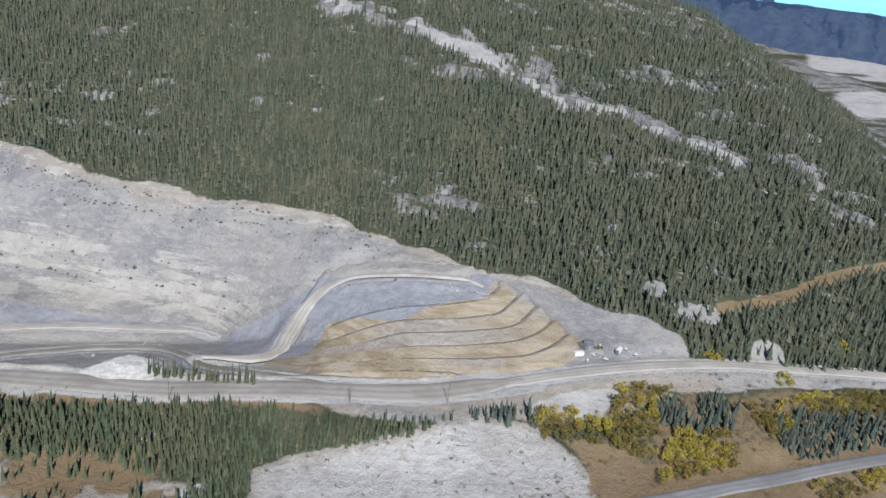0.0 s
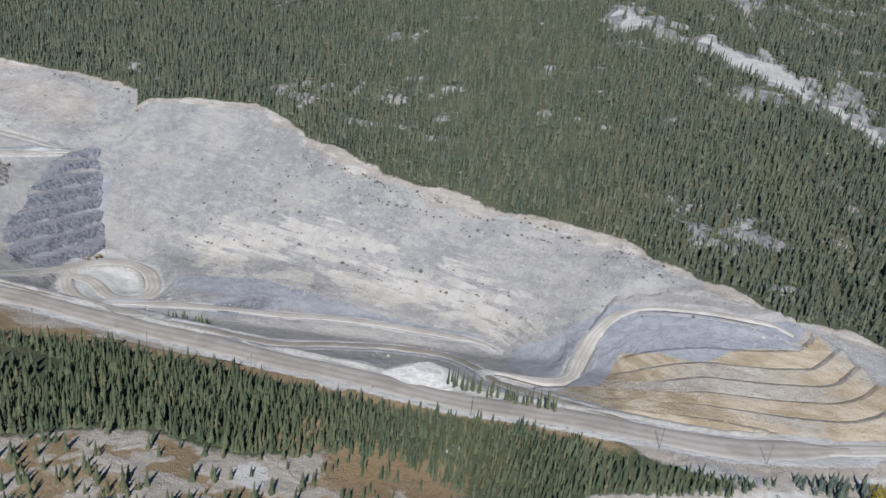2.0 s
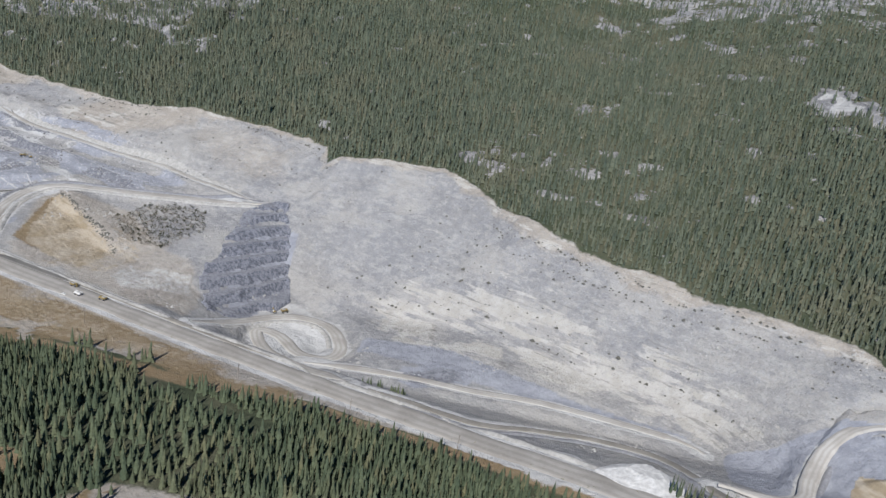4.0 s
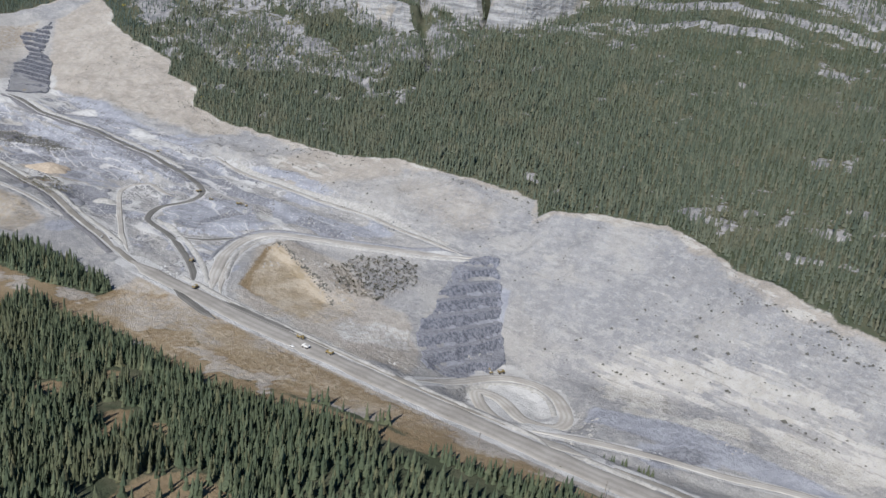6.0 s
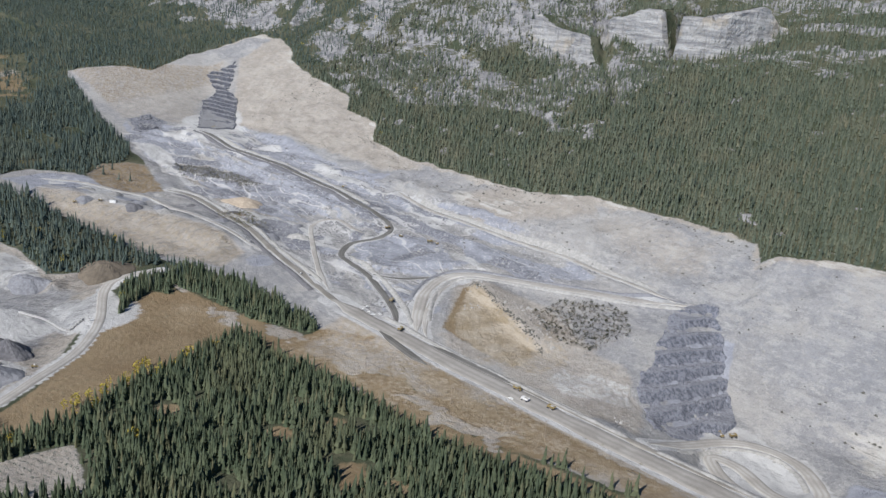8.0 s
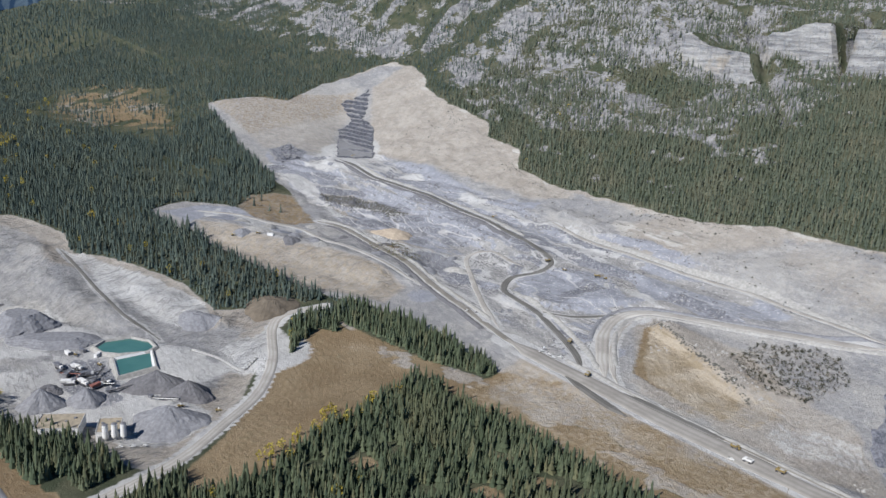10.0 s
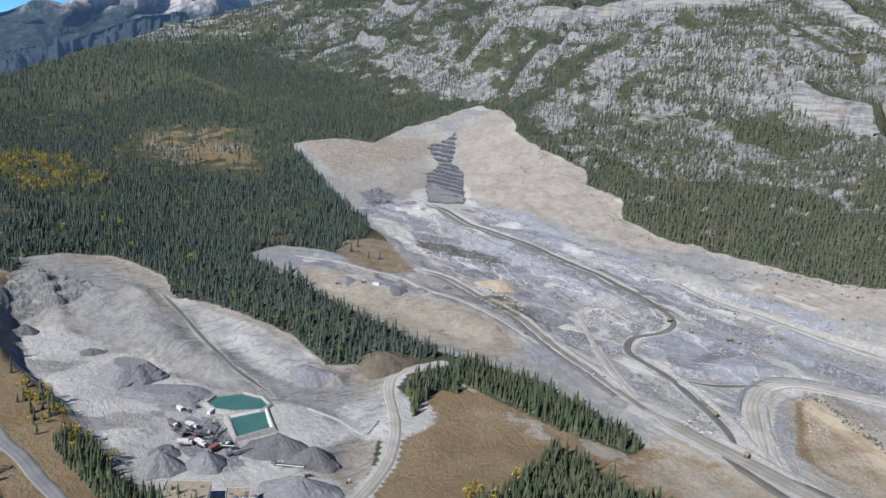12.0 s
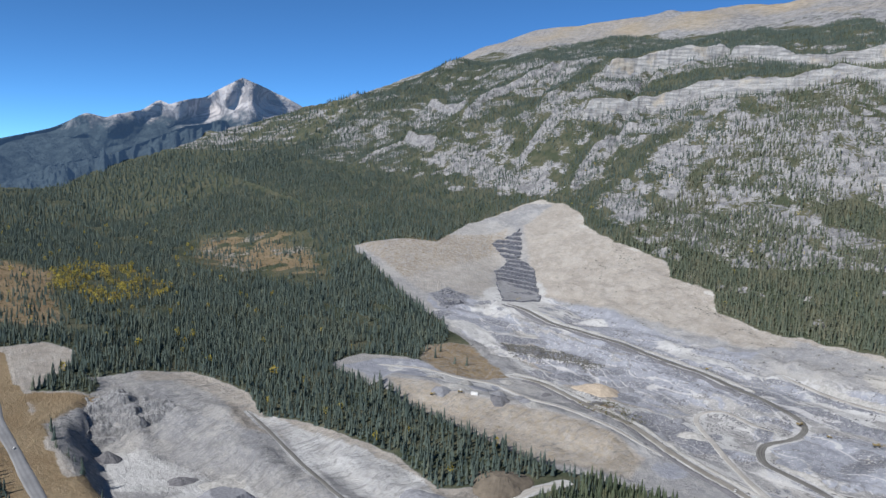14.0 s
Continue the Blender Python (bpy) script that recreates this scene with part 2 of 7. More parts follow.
def make_road(name, low, high, dark):
    """A dusty haul road with wheel tracks."""
    t = Tree(name, 0.92, 0.15)
    p = t.place()
    uv = t.node("ShaderNodeAttribute", name="across")
    n = t.noise(p, 0.05, 5, 0.6)
    col = t.mix(t.ramp(n, 0.35, 0.65), low, high)
    track = t.math("ABSOLUTE", t.math("SINE", t.math("ADD", t.math("MULTIPLY", uv.outputs[2], 5.5), t.math("MULTIPLY", n, 3.0))))
    col = t.mix(t.math("MULTIPLY", t.ramp(track, 0.55, 0.9), 0.4), col, dark)
    col = t.mix(t.math("MULTIPLY", t.ramp(t.noise(p, 0.5, 4, 0.6), 0.5, 0.7), 0.3), col, high)
    t.bump(t.noise(p, 0.9, 4, 0.6), 0.4, 0.4)
    return t.colour(col)


def make_leaves(name, a, b, c, single=False):
    """Foliage: each tree takes a shade of its own, darker and lighter twigs in it."""
    t = Tree(name, 0.85, 0.15)
    if single:
        r = t.tree.nodes.new("ShaderNodeObjectInfo").outputs["Random"]
    else:
        r = t.node("ShaderNodeAttribute", name="shade").outputs[2]
    p = t.place()
    col = t.mix(t.ramp(r, 0.0, 0.85), a, b)
    col = t.mix(t.math("MULTIPLY", t.ramp(r, 0.82, 1.0), 0.8), col, c)
    col = t.mix(t.math("MULTIPLY", t.ramp(t.noise(p, 0.015, 3), 0.5, 0.65), 0.4), col, c)
    twig = t.tree.nodes.new("ShaderNodeNewGeometry").outputs["Random Per Island"]
    col = t.mix(t.math("MULTIPLY", twig, 0.25), col, tuple(v * 0.55 for v in a))
    col = t.mix(t.math("MULTIPLY", t.ramp(t.noise(p, 1.1, 3), 0.4, 0.65), 0.35), col, tuple(v * 0.6 for v in a))
    glow = t.node("ShaderNodeBsdfTranslucent", col)
    both = t.tree.nodes.new("ShaderNodeMixShader")
    both.inputs[0].default_value = 0.3
    t.tree.links.new(t.bsdf.outputs[0], both.inputs[1])
    t.tree.links.new(glow.outputs[0], both.inputs[2])
    t.tree.links.new(both.outputs[0], t.tree.nodes["Material Output"].inputs[0])
    return t.colour(col)


def make_cliff():
    """Weathered limestone cliffs: pale, with dark water streaks down them, beds across and rusty stains."""
    t = Tree("weathered limestone cliff", 0.93, 0.15)
    p = t.place()
    beds = t.noise(t.place(0.3, 0.3, 3.0), 0.08, 6, 0.68)
    col = t.mix(t.ramp(beds, 0.36, 0.62), (0.22, 0.215, 0.212), (0.40, 0.388, 0.365))
    col = t.mix(t.math("MULTIPLY", t.ramp(t.noise(t.place(1, 1, 0.10), 0.22, 5, 0.65), 0.54, 0.66), 0.6), col, (0.16, 0.158, 0.16))
    col = t.mix(t.math("MULTIPLY", t.ramp(t.noise(p, 0.025, 4, 0.6), 0.55, 0.68), 0.5), col, (0.43, 0.36, 0.26))
    col = t.mix(t.math("MULTIPLY", t.ramp(t.noise(p, 0.6, 4, 0.65), 0.55, 0.65), 0.4), col, (0.13, 0.13, 0.125))
    t.bump(t.math("ADD", beds, t.noise(t.place(1, 1, 0.4), 0.35, 6, 0.7)), 1.0, 2.0)
    return t.colour(col)


CLIFF_MAT = make_cliff()
LAND_MAT = make_land()
ROAD_MAT = make_road("haul road dust", (0.325, 0.303, 0.27), (0.43, 0.408, 0.372), (0.235, 0.217, 0.19))
MAIN_ROAD = make_road("packed haul road", (0.27, 0.25, 0.222), (0.355, 0.333, 0.30), (0.195, 0.18, 0.157))
WET_MAT = make_road("watered haul road", (0.095, 0.09, 0.082), (0.145, 0.138, 0.126), (0.205, 0.196, 0.18))
BROWN_ROAD = make_road("brown haul road", (0.185, 0.17, 0.146), (0.275, 0.256, 0.225), (0.13, 0.12, 0.102))
ASPHALT = make_road("asphalt", (0.185, 0.184, 0.184), (0.25, 0.249, 0.248), (0.14, 0.139, 0.14))
SPRUCE = make_leaves("conifer needles", (0.082, 0.113, 0.098), (0.138, 0.172, 0.142), (0.17, 0.185, 0.13))
PINE = make_leaves("dry pine needles", (0.108, 0.131, 0.093), (0.178, 0.197, 0.137), (0.22, 0.204, 0.135))
VALLEY = make_leaves("valley conifer needles", (0.088, 0.115, 0.07), (0.15, 0.178, 0.108), (0.21, 0.195, 0.11))
SPRUCE_ONE = make_leaves("conifer needles of a single tree", (0.088, 0.115, 0.07), (0.15, 0.178, 0.108), (0.21, 0.195, 0.11), True)
GOLD = make_leaves("yellow aspen leaves", (0.38, 0.31, 0.06), (0.53, 0.44, 0.10), (0.44, 0.31, 0.07))
TURNING = make_leaves("turning aspen leaves", (0.17, 0.165, 0.055), (0.34, 0.26, 0.07), (0.30, 0.20, 0.07))
DARK_SCRUB = make_leaves("dark scrub leaves", (0.05, 0.052, 0.034), (0.09, 0.09, 0.055), (0.12, 0.10, 0.06))
SHRUB = make_leaves("olive shrub leaves", (0.10, 0.105, 0.05), (0.18, 0.16, 0.075), (0.21, 0.155, 0.07))
BARK = plain("bark", (0.13, 0.105, 0.08), 0.95, scale=3)


def make_face(name, low, high, ledge, share):
    """Freshly blasted rock, paler where it lies level on its ledges."""
    t = Tree(name, 0.9, 0.2)
    n = t.noise(t.place(1, 1, 0.3), 0.4, 7, 0.7)
    col = t.mix(t.ramp(n, 0.43, 0.57), low, high)
    crack = t.noise(t.place(1, 1, 0.12), 0.9, 4, 0.6)
    col = t.mix(t.math("MULTIPLY", t.ramp(crack, 0.56, 0.64), 0.6), col, tuple(v * 0.5 for v in low))
    col = t.mix(t.math("MULTIPLY", t.ramp(crack, 0.44, 0.36), 0.35), col, tuple(v * 1.35 for v in high))
    level = t.ramp(t.node("ShaderNodeSeparateXYZ", t.tree.nodes.new("ShaderNodeNewGeometry").outputs["Normal"]).outputs[2], 0.82, 0.96)
    col = t.mix(t.math("MULTIPLY", level, share), col, ledge)
    t.bump(t.math("ADD", n, crack), 1.0, 1.5)
    return t.colour(col)


FACE_MAT = make_face("blasted blue-grey rock", (0.105, 0.11, 0.13), (0.215, 0.22, 0.246), (0.30, 0.30, 0.315), 0.5)
SAND_CLIFF = make_face("grey cemented gravel", (0.15, 0.148, 0.146), (0.255, 0.25, 0.245), (0.36, 0.352, 0.34), 0.7)
PIT_MAT = make_face("dark blasted rock in benches", (0.05, 0.052, 0.062), (0.125, 0.128, 0.145), (0.33, 0.325, 0.32), 0.65)

# ---- land: break lines across the valley, each a row of (x, y, z) from east to west ----
SOUTH = [(837, 56, 37), (149, 93, 54), (-93, 93, 42), (-440, 84, 39), (-589, 84, 30), (-853, 56, 17), (-930, 19, 20),
         (-1023, 19, 26), (-1160, 39, 42), (-1349, 74, 73), (-1629, 91, 76), (-1953, 93, 88), (-2511, 93, 102)]
FRONT = [(837, 307, 42), (153, 347, 59), (41, 321, 60), (-69, 321, 53), (-102, 306, 50), (-160, 308, 39), (-211, 321, 42),
         (-349, 288, 41), (-440, 240, 37), (-545, 225, 35), (-636, 223, 28), (-743, 219, 27), (-853, 144, 14), (-909, 167, 17),
         (-986, 186, 28), (-1074, 133, 35), (-1144, 140, 43), (-1196, 205, 54), (-1349, 214, 58), (-1651, 356, 81), (-2511, 279, 112)]
EDGE = [(837, 372, 46), (164, 400, 71), (118, 377, 66), (72, 361, 67), (-12, 344, 71), (-69, 361, 67), (-137, 377, 54), (-256, 365, 43),
        (-349, 337, 41), (-456, 316, 39), (-559, 296, 34), (-618, 321, 32), (-740, 340, 24), (-865, 326, 28), (-939, 279, 33),
        (-999, 262, 44), (-1196, 232, 56), (-1302, 307, 61), (-1414, 409, 76), (-1581, 465, 102), (-1953, 391, 112), (-2511, 372, 140)]
ROAD = [(837, 418, 48), (290, 452, 76), (164, 440, 78), (84, 416, 75), (36, 394, 71), (-12, 381, 70), (-80, 380, 63), (-142, 388, 55), (-219, 390, 46),
        (-256, 392, 43), (-319, 394, 38), (-363, 396, 35), (-420, 397, 33), (-480, 397, 32), (-571, 396, 33), (-622, 392, 34), (-683, 396, 37), (-786, 396, 35),
        (-865, 408, 34), (-1004, 420, 44), (-1110, 428, 51), (-1209, 425, 57), (-1348, 450, 74), (-1451, 484, 93), (-1581, 521, 126), (-1953, 521, 149), (-2511, 465, 177)]
FLOOR = [(837, 437, 51), (164, 446, 82), (72, 430, 78), (-12, 418, 71), (-93, 456, 46), (-136, 462, 34), (-217, 456, 26), (-313, 430, 26),
         (-400, 418, 17), (-450, 432, 10), (-474, 456, 13), (-539, 446, 35), (-625, 446, 33), (-704, 489, 44), (-800, 465, 41), (-950, 493, 39),
         (-1135, 493, 51), (-1302, 521, 76), (-1373, 549, 88), (-1488, 595, 121), (-1581, 632, 149), (-1953, 595, 186), (-2511, 558, 214)]
TOE = [(837, 456, 56), (164, 458, 87), (84, 446, 80), (-12, 456, 78), (-85, 493, 73), (-136, 488, 42), (-217, 507, 39), (-307, 521, 37),
       (-362, 521, 28), (-454, 507, 15), (-479, 521, 20), (-535, 578, 67), (-625, 586, 67), (-704, 588, 61), (-808, 609, 71), (-924, 595, 61),
       (-1009, 609, 73), (-1162, 595, 78), (-1302, 609, 86), (-1386, 614, 90), (-1525, 684, 149), (-1581, 707, 163), (-1953, 670, 209), (-2511, 651, 242)]
RIM = [(837, 484, 61), (162, 476, 96), (84, 465, 86), (-12, 510, 99), (-85, 541, 106), (-186, 554, 106), (-307, 576, 113), (-353, 609, 119), (-404, 631, 123),
       (-502, 621, 112), (-535, 642, 115), (-587, 656, 113), (-698, 662, 110), (-808, 654, 99), (-1002, 675, 91), (-1066, 673, 101), (-1162, 707, 126),
       (-1265, 735, 153), (-1408, 779, 194), (-1488, 792, 199), (-1556, 797, 201), (-1609, 744, 186), (-1953, 735, 228), (-2511, 725, 270)]
MID = [(837, 800, 42), (558, 800, 100), (418, 809, 158), (296, 814, 208), (157, 800, 200), (45, 800, 206), (-96, 800, 223), (-354, 800, 197), (-425, 800, 183),
       (-594, 809, 188), (-735, 804, 175), (-1015, 807, 179), (-1152, 814, 188), (-1265, 837, 209), (-1408, 856, 232), (-1556, 865, 244),
       (-1782, 837, 274), (-1953, 837, 286), (-2511, 837, 307)]
UPPER = [(837, 986, 42), (558, 986, 118), (418, 995, 186), (330, 995, 226), (296, 995, 246), (45, 986, 290), (-96, 986, 299), (-365, 986, 268), (-503, 986, 290), (-615, 986, 264),
         (-874, 986, 253), (-961, 988, 238), (-1129, 1000, 312), (-1297, 1009, 346), (-1525, 1000, 346), (-1737, 1002, 423), (-1875, 986, 378),
         (-2349, 986, 428), (-2640, 986, 440), (-3200, 986, 395), (-4700, 1000, 330)]
HIGH = [(837, 1181, 42), (558, 1181, 110), (418, 1181, 184), (296, 1181, 244), (45, 1181, 352), (-503, 1181, 377), (-874, 1181, 367), (-961, 1181, 358), (-1153, 1186, 398),
        (-1525, 1181, 452), (-1737, 1181, 500), (-2349, 1181, 536), (-2640, 1181, 505), (-3200, 1181, 438), (-4700, 1181, 370)]
CREST = [(837, 1767, 42), (558, 1767, 90), (296, 1767, 240), (45, 1767, 484), (-503, 1767, 560), (-1153, 1767, 620), (-1581, 1750, 648), (-1984, 1750, 644), (-2564, 1750, 664),
         (-3248, 1750, 672), (-3812, 1750, 600), (-4700, 1750, 505)]
SUMMIT = [(837, 2350, 42), (400, 2350, 200), (0, 2350, 600), (-1500, 2350, 840), (-2136, 2350, 851), (-2358, 2350, 874), (-2752, 2350, 887), (-3071, 2350, 912), (-3367, 2350, 925),
          (-3658, 2350, 885), (-3939, 2350, 828), (-4700, 2350, 740)]
BREAKS = [SOUTH, FRONT, EDGE, ROAD, FLOOR, TOE, RIM, MID, UPPER, HIGH, CREST, SUMMIT]


def line_at(rows, x):
    """y and z of a break line at x."""
    a = np.array(rows, float)[::-1]
    return np.interp(x, a[:, 0], a[:, 1]), np.interp(x, a[:, 0], a[:, 2])


def spaced(stops):
    """Coordinates along an axis: (start, step) pairs, and the end."""
    out = []
    for (a, step), (b, _) in zip(stops, stops[1:]):
        out += list(np.linspace(a, b, max(1, round((b - a) / step)) + 1)[:-1])
    return np.array(out + [stops[-1][0]])


GX = spaced([(-4700, 120), (-2800, 30), (-2250, 9), (-2000, 6), (-1400, 4), (-1020, 3.2), (-560, 2), (-450, 4), (-60, 3), (120, 5), (420, 14), (900, 60), (4300, 0)])
GY = spaced([(-3000, 150), (-500, 25), (-120, 5), (270, 4), (370, 2.6), (620, 4), (700, 5.5), (1400, 9), (1600, 25), (2500, 120), (4300, 0)])


def smooth(z, n):
    for _ in range(n):
        z[:, 1:-1] = 0.25 * z[:, :-2] + 0.5 * z[:, 1:-1] + 0.25 * z[:, 2:]
        z[1:-1] = 0.25 * z[:-2] + 0.5 * z[1:-1] + 0.25 * z[2:]
    return z


def base_land():
    lines = [line_at(rows, GX) for rows in BREAKS]
    z = np.zeros((len(GY), len(GX)))
    for i in range(len(GX)):
        ys = [-3000, -450] + [ln[0][i] for ln in lines] + [3200, 4300]
        z0 = lines[0][1][i]
        zs = [z0 - 30, z0 - 8] + [ln[1][i] for ln in lines] + [max(lines[-1][1][i] - 350, 25), 45]
        z[:, i] = np.interp(GY, ys, zs)
    return z


def value_noise(x, y, size, seed=0):
    """Smooth noise in -1..1 with cells of that size."""
    u, v = x / size, y / size
    i, j = np.floor(u).astype(np.int64), np.floor(v).astype(np.int64)
    fu, fv = u - i, v - j
    fu, fv = fu * fu * (3 - 2 * fu), fv * fv * (3 - 2 * fv)

    def cell(a, b):
        h = (a * 374761393 + b * 668265263 + seed * 974711) & 0x7FFFFFFF
        h = ((h ^ (h >> 13)) * 1274126177) & 0x7FFFFFFF
        return ((h ^ (h >> 16)) & 0xFFFF) / 32767.5 - 1

    return (cell(i, j) * (1 - fu) + cell(i + 1, j) * fu) * (1 - fv) + (cell(i, j + 1) * (1 - fu) + cell(i + 1, j + 1) * fu) * fv


def fractal(x, y, size, seed=0, octaves=4):
    return sum(value_noise(x, y, size / 2**k, seed + k) / 2**k for k in range(octaves)) / 1.6


LX, LY = np.meshgrid(GX, GY)
LAND = smooth(base_land(), 2)
BASE = LAND.copy()


def ground_at(x, y, grid=None):
    """Height of the land at places x, y."""
    grid = LAND if grid is None else grid
    x, y = np.asarray(x, float), np.asarray(y, float)
    i = np.clip(np.searchsorted(GX, x) - 1, 0, len(GX) - 2)
    j = np.clip(np.searchsorted(GY, y) - 1, 0, len(GY) - 2)
    u = np.clip((x - GX[i]) / (GX[i + 1] - GX[i]), 0, 1)
    v = np.clip((y - GY[j]) / (GY[j + 1] - GY[j]), 0, 1)
    return (grid[j, i] * (1 - u) + grid[j, i + 1] * u) * (1 - v) + (grid[j + 1, i] * (1 - u) + grid[j + 1, i + 1] * u) * v


def inside(poly, x, y):
    """Which places lie in a polygon of the plan."""
    x, y = np.asarray(x, float), np.asarray(y, float)
    hit = np.zeros(x.shape, bool)
    for (ax, ay), (bx, by) in zip(poly, poly[1:] + poly[:1]):
        cross = (ay > y) != (by > y)
        hit ^= cross & (x < (bx - ax) * (y - ay) / (by - ay + 1e-12) + ax)
    return hit


def away(line, x, y, closed=False):
    """Distance of places from a line of the plan, and how far along it (in points) the nearest spot lies."""
    best, where = np.full(np.shape(x), 1e9), np.zeros(np.shape(x))
    ends = list(zip(line, line[1:] + line[:1])) if closed else list(zip(line, line[1:]))
    for k, (a, b) in enumerate(ends):
        ux, uy = b[0] - a[0], b[1] - a[1]
        s = np.clip(((x - a[0]) * ux + (y - a[1]) * uy) / (ux * ux + uy * uy + 1e-9), 0, 1)
        d = np.hypot(x - a[0] - s * ux, y - a[1] - s * uy)
        near = d < best
        best, where = np.where(near, d, best), np.where(near, k + s, where)
    return best, where


def side_of(line, x, y):
    """Distance of places from a line, positive on its left, and how far along it (in points) the nearest spot lies."""
    best, side, where = np.full(np.shape(x), 1e9), np.zeros(np.shape(x)), np.zeros(np.shape(x))
    for k, (a, b) in enumerate(zip(line, line[1:])):
        ux, uy = b[0] - a[0], b[1] - a[1]
        s = np.clip(((x - a[0]) * ux + (y - a[1]) * uy) / (ux * ux + uy * uy + 1e-9), 0, 1)
        d = np.hypot(x - a[0] - s * ux, y - a[1] - s * uy)
        near = d < best
        left = np.where(ux * (y - a[1]) - uy * (x - a[0]) > 0, 1, -1)
        best, side, where = np.where(near, d, best), np.where(near, d * left, side), np.where(near, k + s, where)
    return side, where


def step(a, b, v):
    v = np.clip((v - a) / (b - a), 0, 1)
    return v * v * (3 - 2 * v)


def soft_in(poly, x, y, width=7.0):
    """1 in an outline, 0 outside it, soft at the edge."""
    d = away(poly, x, y, True)[0]
    return step(-width, width, np.where(inside(poly, x, y), d, -d))


def fine(line, gap):
    """A smooth line of points about that far apart, through the given ones."""
    p = np.array([l[:2] for l in line], float)
    q = np.vstack([2 * p[0] - p[1], p, 2 * p[-1] - p[-2]])
    out = []
    for a, b, c, d in zip(q, q[1:], q[2:], q[3:]):
        for s in np.linspace(0, 1, max(2, int(np.hypot(*(c - b)) / gap) + 1))[:-1]:
            out.append(0.5 * (2 * b + (c - a) * s + (2 * a - 5 * b + 4 * c - d) * s**2 + (3 * b - a - 3 * c + d) * s**3))
    return np.array(out + [p[-1]])


# plan outlines
QUARRY = [(166, 434), (159, 453), (142, 460), (118, 466), (85, 487), (46, 492), (-12, 509), (-85, 541), (-186, 554), (-307, 576), (-353, 608),
          (-404, 631), (-470, 628), (-502, 621), (-518, 616), (-530, 640), (-587, 656), (-697, 662), (-808, 653), (-1002, 675), (-1066, 673), (-1092, 700),
          (-1162, 707), (-1200, 730), (-1291, 738), (-1377, 752), (-1408, 778), (-1475, 796), (-1540, 799), (-1570, 730), (-1585, 690), (-1560, 640),
          (-1545, 600), (-1600, 555), (-1632, 500), (-1488, 470), (-1384, 455), (-1296, 445), (-1192, 425), (-1127, 405), (-1100, 370), (-1140, 345), (-1190, 335),
          (-1215, 300), (-1194, 250), (-1104, 262), (-1009, 280), (-951, 300), (-865, 340), (-800, 352), (-740, 346), (-640, 345), (-618, 330), (-559, 318),
          (-456, 332), (-400, 345), (-330, 360), (-256, 367), (-137, 377), (-69, 358), (-12, 345), (72, 361), (118, 377), (140, 400), (240, 425), (290, 430), (290, 446), (200, 440)]
PIT_FLOOR = [(-1150, 32), (-1142, 62), (-1105, 82), (-1065, 95), (-1020, 110), (-985, 125), (-950, 150), (-905, 185), (-870, 205), (-850, 200), (-835, 150), (-800, 110), (-835, 60), (-900, 50), (-990, 36), (-1060, 26)]
GRAVEL_PIT = [(-1240, 38), (-1240, 85), (-1228, 125), (-1165, 160), (-1112, 155), (-1085, 178), (-1000, 215), (-945, 222), (-925, 262), (-895, 252), (-850, 214),
              (-800, 178), (-760, 140), (-735, 95), (-800, 72), (-845, 45), (-876, 40), (-985, 28), (-1040, 16), (-1080, 10), (-1120, 4), (-1165, -2), (-1195, 28), (-1222, 48)]
FIELD = [(-862, 254), (-874, 278), (-852, 296), (-789, 312), (-766, 297), (-742, 262), (-730, 222), (-717, 180), (-700, 146), (-700, 105), (-728, 112), (-754, 146), (-799, 190), (-838, 222)]
MEADOW = [(-880, 300), (-780, 318), (-720, 340), (-640, 345), (-618, 328), (-559, 314), (-456, 330), (-330, 358), (-330, 346), (-460, 312), (-560, 290), (-640, 305), (-735, 300), (-770, 290), (-850, 282)]
VERGE = [(-735, 296), (-603, 294), (-490, 328), (-396, 338), (-330, 345), (-256, 355), (-137, 354), (-69, 348), (-30, 344), (-12, 350), (-69, 372), (-137, 388), (-735, 390)]
SLAB = [(-72, 314), (-58, 324), (-44, 328), (-22, 332), (-3, 338), (12, 346), (31, 355), (50, 356), (65, 356), (75, 349), (85, 340), (92, 328), (93, 312), (60, 280), (0, 268), (-66, 280)]
SLAB_SIDE = [(75, 352), (98, 358), (115, 352), (123, 343), (122, 320), (93, 316), (85, 340)]
DRY = [(-380, 240), (-333, 256), (-295, 284), (-271, 293), (-221, 296), (-190, 318), (-150, 322), (-120, 308), (-85, 302), (-103, 285), (-180, 270), (-257, 240), (-327, 200), (-390, 205)]
CLEARING = [(-1794, 272), (-1990, 340), (-1905, 430), (-1805, 495), (-1660, 465), (-1545, 422), (-1484, 382), (-1575, 332), (-1685, 289)]
ASPENS = [(-1760, 60), (-1800, 125), (-1700, 190), (-1615, 204), (-1520, 180), (-1462, 105), (-1471, 66)]
WEST_GRASS = [(-1840, 43), (-1743, 84), (-1560, 62), (-1407, 52), (-1370, 20), (-1439, -30), (-1680, -20), (-1900, 0)]
BARE_FLAT = [(-1330, -30), (-1335, 17), (-1303, 40), (-1270, 30), (-1219, -14), (-1210, -34)]
SHOULDER = [(-1217, -30), (-1228, -4), (-1216, 26), (-1200, 46), (-1163, -2), (-1120, 2), (-1080, 8), (-1040, 10), (-1000, 8), (-1000, -8), (-1058, -12), (-1150, -26)]
THIN_WOOD = [(-1420, 348), (-1303, 380), (-1275, 350), (-1345, 320)]
CREAM_WALL = [(-409, 507), (-395, 540), (-322, 550), (-245, 544), (-204, 530), (-156, 518), (-99, 486), (-105, 470), (-138, 476), (-177, 478), (-218, 479), (-260, 478), (-316, 466)]
